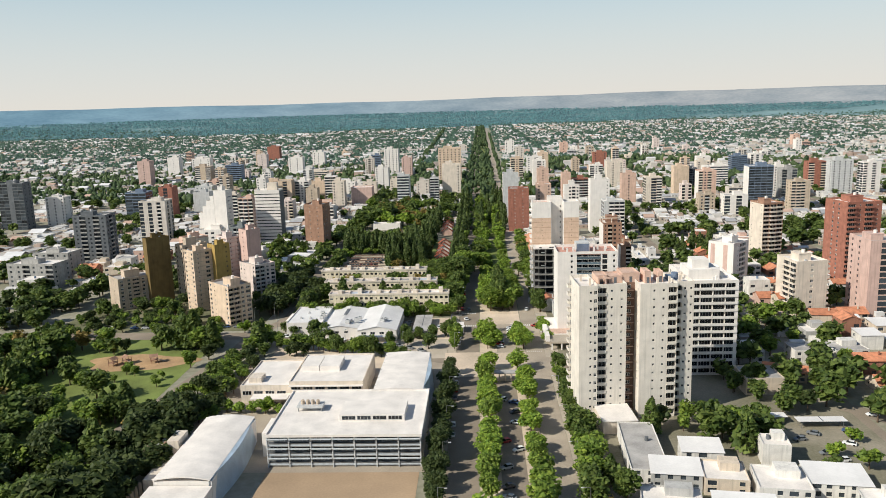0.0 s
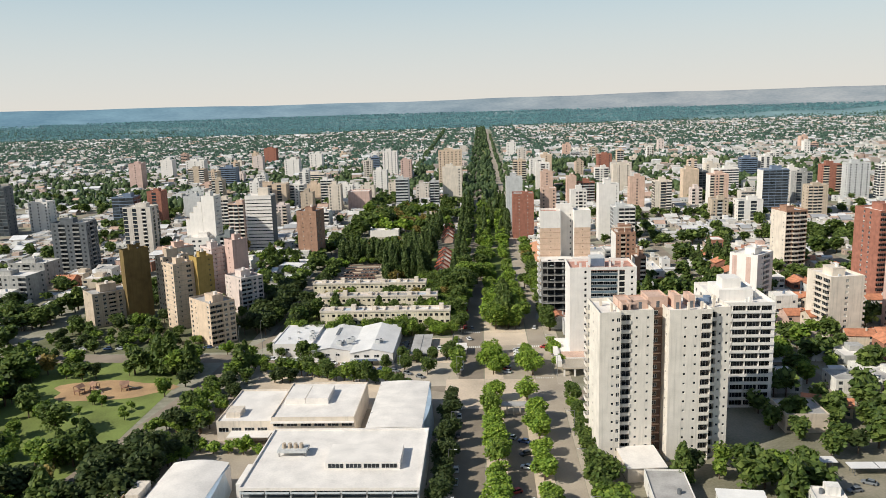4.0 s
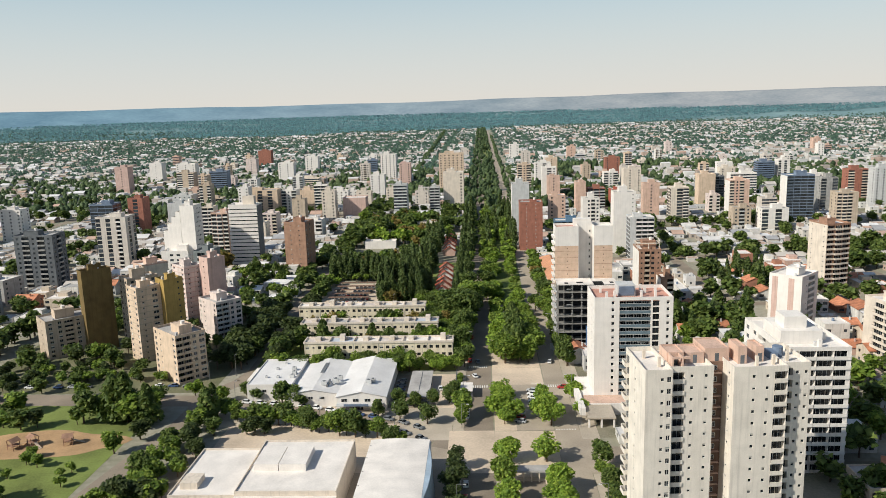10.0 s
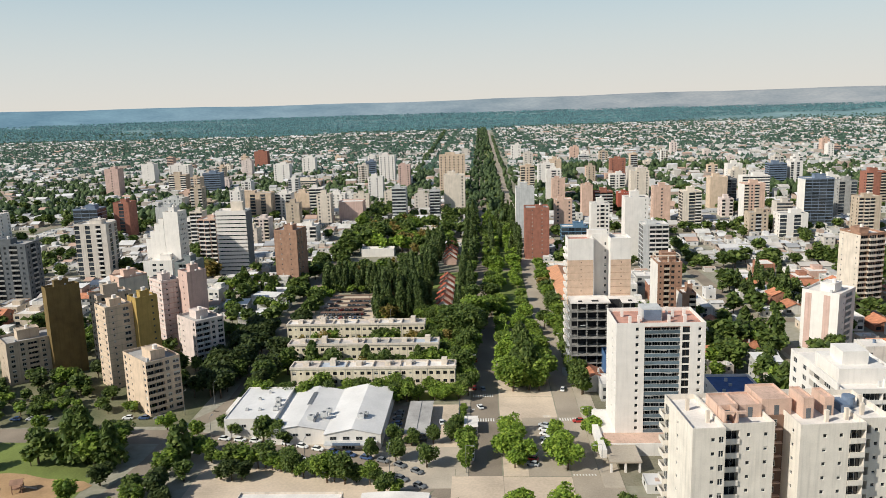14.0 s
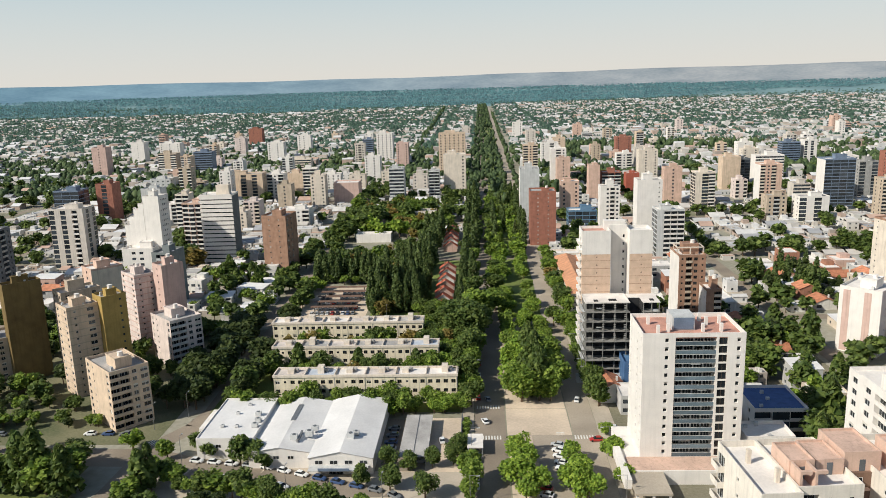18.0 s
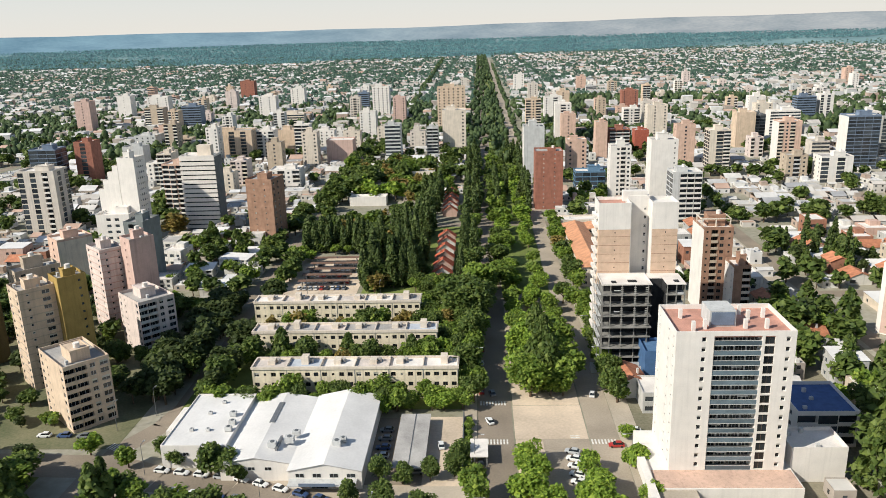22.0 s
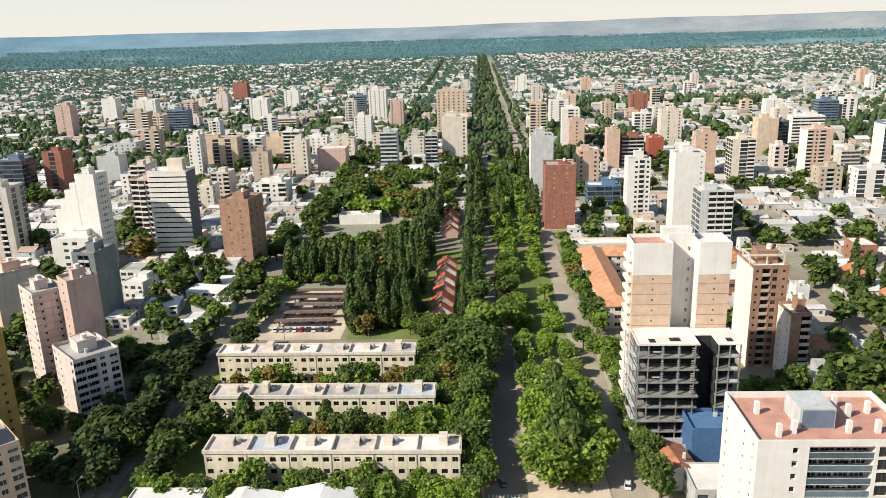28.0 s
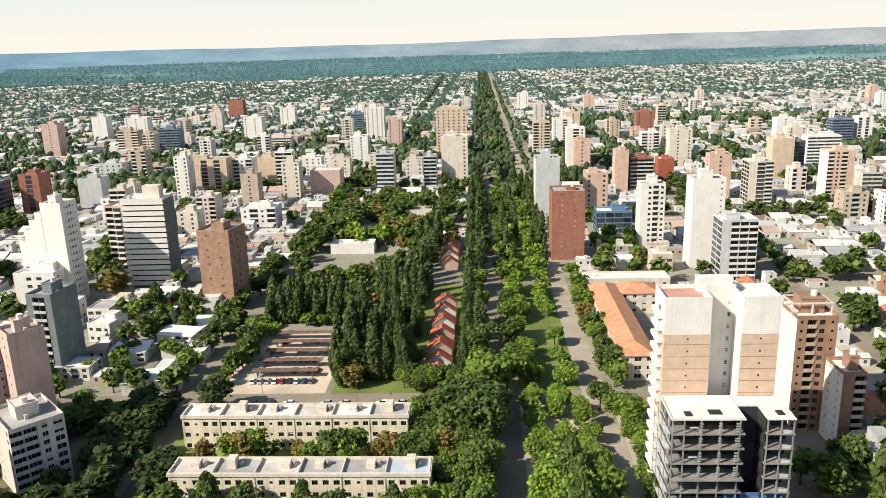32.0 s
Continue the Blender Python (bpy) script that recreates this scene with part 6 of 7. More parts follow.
    for x in range(-100, -24, 5):
        tree(r.choice(("plane", "willow", "plane", "dark")), x + r.uniform(-1.5, 1.5), 258.8 + r.uniform(-0.8, 0.8), r.uniform(0.7, 0.95))
    for x, y2 in ((-88, 291.8), (-65, 291.8), (-43, 290)):
        tree("pine", x, y2, 1.05)
    for x, y2, k in ((-80, 289.5, "dark"), (-58, 288.5, "dark"), (-97, 289, "dark"), (-38, 289, "plane"), (-62, 318, "dark"), (-48, 320, "ochre"), (-42, 318, "dark"), (-84, 319, "plane")):
        tree(k, x, y2, 1.1)
    # trees beside the estate: the towers' shade is in their leaf colour
    for _ in range(60):
        tree(r.choice(("oak", "oak", "oak", "dark")), r.uniform(-118, -103), r.uniform(265.2, 355.5), r.uniform(0.9, 1.3))
    for _ in range(55):
        x = r.uniform(-130, -116)
        tree("oak", x, r.uniform(263, 352), r.uniform(0.8, 1.2))
    for _ in range(14):
        tree("willow", r.uniform(-113, -106), r.uniform(343.5, 355.4), r.uniform(0.7, 0.9))
    for _ in range(34):
        tree(r.choice(("plane", "dark", "plane", "willow")), r.uniform(-43, -24), r.uniform(290.3, 349.7), r.uniform(0.7, 1.1))
    for y in range(363, 424, 6):
        tree(r.choice(("plane", "dark")), -111 + r.uniform(-1.5, 1.5), y, r.uniform(0.6, 0.9))
    for _ in range(9):
        tree(r.choice(("plane", "dark", "pine")), r.uniform(-170, -122), r.uniform(377.1, 450.7), r.uniform(0.6, 1.0))
    # street trees and shrubs along the market
    for x, yc in ((-112, 214.3), (-105, 210.2), (-98, 206.1), (-92, 206.5), (-87, 205), (-82, 203), (-76, 201), (-70, 199), (-64, 196.5), (-58, 194.8), (-50, 194), (-44, 188), (-116, 218.2)):
        tree("plane" if r.random() < 0.7 else "dark", x + r.uniform(-1, 1), yc + r.uniform(-1, 1), r.uniform(0.7, 1.0))
        tree("dark" if r.random() < 0.5 else "plane", x + 3 + r.uniform(-1, 1), yc - 0.6 + r.uniform(-1, 1), r.uniform(0.55, 0.8))
    for x, yc, s in ((-103, 229.1, 0.6), (-100, 227.7, 0.65), (-90, 223.3, 0.85), (-86, 223, 0.9), (-82, 220.4, 0.6), (-52, 211, 0.7), (-44, 209.2, 0.75), (-34, 204.9, 0.75), (-107, 234.1, 0.55)):
        tree("dark", x, yc, s)
    tree("willow", -48, 257, 0.95)
    for x, y2 in ((-46, 221.2), (-40, 220.2), (-33, 221.4), (-27, 223.4), (-26, 230.4)):
        tree("dark", x, y2, 0.65)
    for x, y2 in ((-114.5, 209.5), (-112.5, 206.5), (-111, 209)):
        tree("cypress", x, y2, 1.5)
    for x, y2, s in ((-96, 197.5, 0.75), (-92.5, 197, 0.8), (-89.5, 197.5, 0.7)):
        tree("oak", x, y2, s)
    # park
    for _ in range(230):
        x, y = r.uniform(-300, -128), r.uniform(58.2, 218.4)
        if -186 < x < -134 and 134.7 < y < 198.8 and r.random() < 0.92:
            continue
        if math.hypot((x + 166) / 20, (y - 192) / 13) < 1:
            continue
        tree(r.choice(("dark", "dark", "plane", "dark", "pine", "plane")), x, y, r.uniform(0.8, 1.35))
    for _ in range(70):
        tree("oak" if r.random() < 0.7 else "dark", r.uniform(-215, -118), r.uniform(48.7, 129.4), r.uniform(1.0, 1.5))
    for _ in range(150):
        x, y = r.uniform(-235, -124), r.uniform(61.5, 215.8)
        if -190 < x < -136 and 139.5 < y < 198.8 or math.hypot((x + 166) / 23, (y - 192) / 15) < 1:
            continue
        tree(r.choice(("plane", "dark", "plane", "ochre", "pine")), x, y, r.uniform(0.8, 1.3))
    for _ in range(16):
        tree(r.choice(("plane", "dark", "willow")), r.uniform(-190, -110), r.uniform(208.9, 235), r.uniform(0.7, 1.1))
    for _ in range(40):
        tree("oak", r.uniform(-128, -108), r.uniform(45, 128.1), r.uniform(1.0, 1.5))
    for _ in range(12):
        tree("plane", r.uniform(-180, -140), r.uniform(149.1, 181.1), r.uniform(0.4, 0.55))
    for _ in range(28):
        tree("plane", r.uniform(-128, -112), r.uniform(128.3, 223.2), r.uniform(0.6, 0.9))
    for _ in range(36):
        x, y = r.uniform(-120, -106), r.uniform(108, 204)
        tree(r.choice(("dark", "oak", "dark", "plane")), x, y, r.uniform(0.6, 0.95))
    for _ in range(60):
        tree(r.choice(("dark", "oak", "dark")), r.uniform(-300, -238), r.uniform(242, 318), r.uniform(0.8, 1.2))
    for x in range(-104, -82, 5):
        tree("willow", x, 133.4 + r.uniform(-2, 2), r.uniform(0.55, 0.8))
    for _ in range(18):
        tree(r.choice(("dark", "plane")), r.uniform(-215, -128), r.uniform(248.4, 254.4), r.uniform(0.4, 0.65))
    for _ in range(20):
        tree(r.choice(("dark", "plane")), r.uniform(-225, -125), r.uniform(328.2, 363.9), r.uniform(0.7, 1.1))
    for _ in range(30):
        x, y = r.uniform(-235, -134), r.uniform(204.3, 237.6)
        tree(r.choice(("dark", "oak", "plane", "dark")), x, y, r.uniform(0.45, 0.8))
    for _ in range(30):
        x, y = r.uniform(-200, -124), r.uniform(145.7, 202.6)
        if math.hypot((x + 166) / 27, (y - 190) / 14) > 1:
            tree(r.choice(("dark", "plane", "oak")), x, y, r.uniform(0.6, 1.1))
    # round the east towers
    for x, y2, k, s in ((46, 113.4, "pine", 1.0), (60, 121.9, "plane", 0.8), (57, 115, "plane", 0.7), (68, 109.4, "dark", 1.1), (76, 113.6, "plane", 1.0), (72, 99.6, "pine", 1.1), (65, 116.8, "dark", 1.0), (80, 106.1, "dark", 1.1), (63, 105, "dark", 1.0), (72, 118, "plane", 1.0), (82, 118, "dark", 0.9), (74, 106, "oak", 1.0), (50, 117, "oak", 0.9), (104, 131, "oak", 1.0), (122, 150, "oak", 1.1), (94, 127, "dark", 0.9), (24, 110.3, "dark", 0.9), (25, 96, "plane", 1.0), (23, 84.3, "dark", 1.0), (27, 79.3, "pine", 0.8), (30, 69.5, "dark", 0.9), (98, 95.3, "willow", 0.8), (104, 87.7, "plane", 0.8), (92, 83.9, "dark", 0.6), (108, 106.4, "willow", 0.7), (100, 135.5, "dark", 0.9), (90, 141, "dark", 0.8), (84, 148.6, "plane", 0.7), (112, 134.6, "dark", 1.2), (116, 148.5, "dark", 1.0), (104, 149.4, "dark", 0.9)):
        tree(k, x, y2, s)
    for _ in range(46):
        x, y = r.uniform(84, 150), r.uniform(124.7, 252.9)
        if is_free(x, y, 2.5) and abs(x - 118) > 6:
            tree(r.choice(("dark", "dark", "plane", "yard")), x, y, r.uniform(0.8, 1.25))
    for x, y2, k, s in ((21.5, 279.1, "plane", 0.8), (21.5, 263.6, "plane", 0.8), (60, 264.3, "pine", 1.1), (64, 271.1, "dark", 1.0), (72, 251.6, "plane", 0.9), (70, 242.2, "plane", 0.8), (86, 262.4, "willow", 0.9), (92, 272.6, "dark", 1.1), (96, 280.6, "pine", 1.1), (82, 288.8, "dark", 1.2), (88, 297.8, "dark", 1.2), (104, 301.4, "dark", 1.2)):
        tree(k, x, y2, s)
    for _ in range(26):
        x, y = r.uniform(86, 135), r.uniform(194.1, 346)
        if is_free(x, y, 2) and abs(x - 118) > 6:
            tree(r.choice(("dark", "dark", "plane", "pine")), x, y, r.uniform(0.7, 1.2))
    for _ in range(16):
        tree(r.choice(("poplar", "dark", "pine")), r.uniform(126, 150), r.uniform(380, 425), r.uniform(0.7, 1.0))
    for _ in range(44):
        tree("dark", r.uniform(200, 275), r.uniform(427.7, 504.8), r.uniform(0.9, 1.3))
    for _ in range(12):
        tree(r.choice(("dark", "plane", "ochre")), r.uniform(38, 62), r.uniform(507.2, 572.5), r.uniform(0.8, 1.2))

    for _ in range(40):
        x, y = r.uniform(-220, -124), r.uniform(255.6, 362.4)
        if all(math.hypot(x - a, y - b) > 17 for a, b in ((-139, 258), (-140, 312), (-165, 284), (-160, 330), (-192, 298), (-181, 300), (-208, 292))):
            tree(r.choice(("dark", "plane", "dark")), x, y, r.uniform(0.6, 1.0))
    homes = ((-141.3, 257.3, 13), (-142.3, 311.5, 12), (-165.8, 281.2, 9), (-155.4, 285.3, 7.5), (-165, 331.2, 9.5), (-150.8, 328.5, 8), (-194.4, 294, 9), (-178.9, 305.5, 10), (-210, 291.3, 14))
    for _ in range(210):
        x, y = r.uniform(-228, -124), r.uniform(240, 352)
        if all(math.hypot(x - a, y - b) > q + 2.5 for a, b, q in homes):
            tree(r.choice(("dark", "oak", "plane", "oak", "dark")), x, y, r.uniform(0.4, 0.65) if y < 268 else r.uniform(0.55, 0.9))
    # street trees along the town streets
    for xc in ALONG:
        y = 144 if xc > 0 else 364
        while y < 880.1 and abs(xc) < 120 + y * 0.68:
            for s in (-6.5, 6.5):
                if r.random() < 0.45 and (abs(xc) > 130 or y > 429.1 or s * xc > 0) and is_free(xc + s, y, 1):
                    tree("yard", xc + s + r.uniform(-0.6, 0.6), y + r.uniform(-2, 2), r.uniform(0.85, 1.4))
            y += 8.5
    for yc in CROSS:
        if yc > 880:
            continue
        x = -640
        while x < 640:
            for s in (-6.5, 6.5):
                if abs(x) < 120 + yc * 0.68 and abs(x) > 26 and r.random() < 0.42 and is_free(x, yc + s, 1) and not (-112 < x < -24 and yc < 380):
                    tree("yard", x + r.uniform(-2, 2), yc + s + r.uniform(-0.6, 0.6), r.uniform(0.85, 1.4))
            x += 9.5
    for _ in range(24):
        x, y = r.uniform(-175, -118), r.uniform(370, 453.1)
        if is_free(x, y, 2):
            tree(r.choice(("plane", "dark", "yard")), x, y, r.uniform(0.7, 1.1))
    for _ in range(36):
        x, y = r.uniform(62, 118), r.uniform(186.1, 342.8)
        if is_free(x, y, 3):
            tree(r.choice(("plane", "dark", "yard", "pine")), x, y, r.uniform(0.7, 1.2))


tree_rows()


# ---- houses ----
def gable_roof(g, x0, x1, y0, y1, z, rise, over=0.4, along="y"):
    if along == "y":
        xm = (x0 + x1) / 2
        for a, b, za, zb in ((x0 - over, xm, z - 0.15, z + rise), (xm, x1 + over, z + rise, z - 0.15)):
            g.quad((a, y0 - over, za), (b, y0 - over, zb), (b, y1 + over, zb), (a, y1 + over, za))
            g.quad((a, y1 + over, za - 0.15), (b, y1 + over, zb - 0.15), (b, y0 - over, zb - 0.15), (a, y0 - over, za - 0.15))
            g.quad((a, y0 - over, za - 0.15), (b, y0 - over, zb - 0.15), (b, y0 - over, zb), (a, y0 - over, za))
    else:
        ym = (y0 + y1) / 2
        for a, b, za, zb in ((y0 - over, ym, z - 0.15, z + rise), (ym, y1 + over, z + rise, z - 0.15)):
            g.quad((x1 + over, a, za), (x1 + over, b, zb), (x0 - over, b, zb), (x0 - over, a, za))
            g.quad((x0 - over, a, za - 0.15), (x0 - over, b, zb - 0.15), (x1 + over, b, zb - 0.15), (x1 + over, a, za - 0.15))
            g.quad((x1 + over, a, za - 0.15), (x1 + over, b, zb - 0.15), (x1 + over, b, zb), (x1 + over, a, za))
    return g


HWALL = [material("house_" + n, c, 0.88, 0.1, 0.3, 3, 0.2, streak=0.2, rand=0.08) for n, c in (("white", (0.70, 0.67, 0.62)), ("cream", (0.62, 0.52, 0.41)), ("pink", (0.56, 0.38, 0.31)), ("grey", (0.46, 0.45, 0.43)), ("brick", (0.36, 0.17, 0.11)))]


def house(x, y, w, d, h, style, rng, rot=0.0, wall=None):
    style_words = {"flat": "flat roof", "tile": "orange tiled roof", "sheet": "pale sheet-metal roof"}
    wall = wall or rng.choice((HWALL[0], HWALL[0], HWALL[1], HWALL[1], HWALL[2], HWALL[3], HWALL[4]))
    colour = wall.name.replace("house_", "")
    t = thing("house", "low %s house with a %s" % (colour, style_words[style]), "house", pose(x, y, 0, 0, 0, rot), "town houses")
    g = Geo()
    n = 1 if h < 4.2 else 2
    panes = Geo()
    codes = "".join(rng.choice("wsW") for _ in range(max(2, int(w / 3.2))))
    facade(g, "F", w, d, 0, h, n, codes, t, panes, panes, wall, rng, 0.9, cuts="wW")
    facade(g, "R", w, d, 0, h, n, "sw", t, panes, panes, wall, rng, 0.9, cuts="wW")
    facade(g, "L", w, d, 0, h, n, "ws", t, panes, panes, wall, rng, 0.9, cuts="wW")
    facade(g, "B", w, d, 0, h, n, "s", t, panes, panes, wall, rng, 0.9, cuts="wW")
    if style == "flat":
        g.rim(-w / 2, 0, w / 2, d, h, h + 0.5, 0.2)
        part("roof", Geo().box(-w / 2 + 0.2, 0.2, h - 0.2, w / 2 - 0.2, d - 0.2, h + 0.06), rng.choice((ROOFW, ROOFG, ROOFW)), t)
        if rng.random() < 0.6:
            part("water_tank", Geo().cyl(rng.uniform(-0.3, 0.3) * w, d * 0.6, h, h + 1.4, 0.6, n=9), rng.choice((ROOFW, DGREY, BLUEW)), t)
        if rng.random() < 0.5:
            part("roof_room", Geo().box(-w * 0.1, d * 0.5, h, w * 0.35, d * 0.9, h + 2.4), wall, t)
    elif style == "tile":
        along = "y" if d > w else "x"
        rise = 0.22 * min(w, d)
        if along == "y":
            g.poly([(-w / 2, 0, h), (w / 2, 0, h), (0, 0, h + rise)])
            g.poly([(w / 2, d, h), (-w / 2, d, h), (0, d, h + rise)])
        else:
            g.poly([(w / 2, 0, h), (w / 2, d, h), (w / 2, d / 2, h + rise)])
            g.poly([(-w / 2, d, h), (-w / 2, 0, h), (-w / 2, d / 2, h + rise)])
        part("roof", gable_roof(Geo(), -w / 2, w / 2, 0, d, h, rise, along=along), TILE, t)
        part("chimney", Geo().box(w * 0.2, d * 0.3, h - 0.2, w * 0.2 + 0.6, d * 0.3 + 0.6, h + rise + 0.7), wall, t)
    else:
        g2 = Geo()
        g2.quad((-w / 2 - 0.3, -0.3, h + 0.05), (w / 2 + 0.3, -0.3, h + 0.05), (w / 2 + 0.3, d + 0.3, h + 0.75), (-w / 2 - 0.3, d + 0.3, h + 0.75))
        g2.quad((-w / 2 - 0.3, d + 0.3, h + 0.65), (w / 2 + 0.3, d + 0.3, h + 0.65), (w / 2 + 0.3, -0.3, h - 0.05), (-w / 2 - 0.3, -0.3, h - 0.05))
        g2.quad((-w / 2 - 0.3, -0.3, h - 0.05), (w / 2 + 0.3, -0.3, h - 0.05), (w / 2 + 0.3, -0.3, h + 0.05), (-w / 2 - 0.3, -0.3, h + 0.05))
        g.quad((-w / 2, d, h), (-w / 2, d - 0.01, h + 0.6), (w / 2, d - 0.01, h + 0.6), (w / 2, d, h))
        part("roof", g2, METALR, t)
    part("wall", g, wall, t)
    tagged(part("glazing", panes, GLASSJ, t), kind="stuff")
    return t


hrng = random.Random(11)
# tiled houses and low blocks beside the avenue, east side
house(26.5, 266, 9.5, 12, 5.2, "tile", hrng, 8, HWALL[0])
house(34, 259.1, 8, 7, 3.4, "flat", hrng, 0, HWALL[0])
house(107, 159.9, 16, 8, 4.2, "tile", hrng, -22, HWALL[1])
house(100, 180.6, 14, 10, 5.0, "flat", hrng, 0, HWALL[0])
for x, y, w, d, h, st, ro in ((-133, 364, 19, 9, 4.2, "sheet", 12), (-166, 374, 14, 10, 4.5, "flat", 0), (-152, 388, 13, 11, 4.2, "sheet", 6), (-173, 410, 10, 12, 7.5, "flat", -10), (-141, 405, 15, 9, 4.4, "sheet", -12), (-141, 436, 16, 12, 5.2, "flat", 0), (-158, 428, 12, 10, 4.4, "sheet", 0), (-128, 388, 9, 12, 4.0, "flat", 0), (-185, 392, 13, 10, 4.4, "sheet", 0), (148, 258, 13, 9, 7.0, "tile", 6), (154, 234, 12, 9, 5.0, "tile", -6), (160, 286, 14, 9, 6.0, "tile", 4), (168, 234, 13, 10, 5.2, "tile", 0), (126, 180, 14, 12, 5.0, "flat", 0), (142, 180, 14, 12, 5.2, "flat", 4)):
    house(x, y, w, d, h, st, hrng, ro, HWALL[0 if st != "tile" else 1])
    reserve(x - w / 2 - 1, x + w / 2 + 1, y - 1, y + d + 1)
tower("small salmon stair block beside the vaulted hall", -110.3, 84, 4.5, 10, 8, SALMON, "sn", "ss", 0, 2, cap=False)
tower("low blue-walled shop block", 38.5, 278.5, 12.5, 11, 9.0, M("blue_render", (0.07, 0.15, 0.30), 0.7, 0.1), "sss", "s", 0, 2, cap=False, roof=M("blue_roof", (0.10, 0.20, 0.36), 0.7, 0.12))
tower("white two-storey shop with a deep blue roof", 71.5, 237.5, 16, 18, 9.5, WHITE, "bgb", "ww", 0, 3, cap=False, roof=M("deep_blue_roof", (0.06, 0.12, 0.29), 0.7, 0.12))
house(96.5, 363.5, 5, 31, 5.5, "flat", hrng, 0, HWALL[0])
reserve(93, 100, 362, 396)
tower("white windowless shop block", 62.4, 221.1, 13.6, 10.1, 8.6, WHITE, "sss", "s", 0, 3, cap=False)
tower("small low white corner shop", 56.4, 244.9, 8.8, 13.4, 4.8, WHITE, "ws", "s", 0, 1, cap=False)
for x, y, w, d, h, st, ro in ((38.4, 78.5, 11, 33, 4.6, "flat", -3), (45, 75.5, 14, 10, 5.0, "sheet", -8), (56, 88.9, 12, 9, 5.2, "sheet", -6), (58, 72.2, 12, 12, 4.6, "flat", -8), (72, 66.4, 14, 14, 4.8, "flat", -8), (40, 59.3, 16, 10, 4.5, "flat", -8), (58, 53.2, 16, 12, 4.4, "sheet", -8), (88, 69.9, 16, 12, 4.6, "sheet", -8), (96, 55.1, 14, 12, 4.5, "flat", -8), (78, 89.7, 8, 8, 6.5, "flat", -8), (110, 63.5, 14, 14, 4.5, "flat", -8), (76, 47.1, 14, 12, 4.5, "sheet", 0), (34, 38.4, 14, 12, 4.5, "flat", 0), (52, 32.3, 14, 12, 4.5, "sheet", 0)):
    house(x, y, w, d, h, st, hrng, ro, hrng.choice((HWALL[0], HWALL[0], HWALL[1], HWALL[3])))
for x, y, w, d in ((84, 120.1, 18, 4), (103, 116.3, 16, 4)):
    carport(x - w / 2, x + w / 2, y, y + d, 2.5, METALR, "low pale carport shed", 3)


def saw_row(x, y, n, step):
    """Row of narrow gabled houses with steep red tiled roofs."""
    for i in range(n):
        t = thing("row_house", "narrow row house with a steep red tiled roof", "house", pose(x, y + i * step, 0), "red-roofed row houses")
        w, d, h = 8.6, step - 4.4, 3.6 + 1.1 * (i % 3)
        g = Geo().box(-w / 2, 0, 0, w / 2, d, h)
        g.poly([(-w / 2, 0, h), (w / 2, 0, h), (0, 0, h + 3.0)])
        g.poly([(w / 2, d, h), (-w / 2, d, h), (0, d, h + 3.0)])
        part("wall", g, HWALL[0 if i % 2 else 2], t)
        part("roof", gable_roof(Geo(), -w / 2, w / 2, 0, d, h, 3.1, 0.5, "y"), M_RED, t)
        part("verge", gable_roof(Geo(), -w / 2, w / 2, -0.75, -0.7, h + 0.06, 3.1, 0.06, "y"), HWALL[2], t)
        part("chimney", Geo().box(-2, d * 0.3, h, -1.3, d * 0.3 + 0.7, h + 3.4), HWALL[4], t)


M_RED = material("red_tile", (0.50, 0.12, 0.06), 0.8, 0.16, 0.5, 5, 0.4, rand=0.15)
saw_row(-37, 369, 9, 8.5)
saw_row(-38, 504, 6, 8.5)


def orange_school():
    t = thing("school_house", "long L-shaped cream school with orange tiled roofs", "building", pose(0, 0, 0))
    for x0, x1, y0, y1, along in ((24, 35, 371, 448, "y"), (35.1, 51, 436, 449, "x")):
        g = Geo()
        w, d = x1 - x0, y1 - y0
        s = part("wing", Geo().box(-w / 2 + 0.8, 0.8, 0.05, w / 2 - 0.8, d - 0.8, 8.5), CREAM, t)
        s.matrix_local = pose((x0 + x1) / 2, y0, 0)
        rng = random.Random(3)
        facade(g, "F", w, d, 0, 9, 3, "wWw" if along == "y" else "wwww", s, None, None, CREAM, rng)
        facade(g, "L", w, d, 0, 9, 3, "w" * (18 if along == "y" else 3), s, Geo(), Geo(), CREAM, rng)
        facade(g, "R", w, d, 0, 9, 3, "w" * 3, s, Geo(), Geo(), CREAM, rng)
        facade(g, "B", w, d, 0, 9, 3, "s", s, None, None, CREAM, rng)
        part("wall", g, CREAM, s)
        z, o, r = 9, 0.7, 3.0
        hip = Geo()
        a, b, c, e = (-w / 2 - o, -o, z), (w / 2 + o, -o, z), (w / 2 + o, d + o, z), (-w / 2 - o, d + o, z)
        if along == "y":
            p, q = (0, w / 2, z + r), (0, d - w / 2, z + r)
            hip.poly([a, b, p]), hip.quad(b, c, q, p), hip.poly([c, e, q]), hip.quad(e, a, p, q)
        else:
            p, q = (-w / 2 + d / 2, d / 2, z + r), (w / 2 - d / 2, d / 2, z + r)
            hip.quad(a, b, q, p), hip.poly([b, c, q]), hip.quad(c, e, p, q), hip.poly([e, a, p])
        hip.quad(e, c, b, a)
        part("roof", hip, ORANGE, s)


ORANGE = material("orange_tile", (0.60, 0.29, 0.16), 0.8, 0.14, 0.4, 5, 0.4)
orange_school()
tower("long low white block", 42, 460.8, 39, 11.2, 6.7, CREAM, "wwwwwwww", "ww", 0, 2, cap=False)
tower("low white hall with a pale roof", -92.7, 537.2, 24, 10.3, 4.9, WHITE, "sss", "s", 0, 1, cap=False)


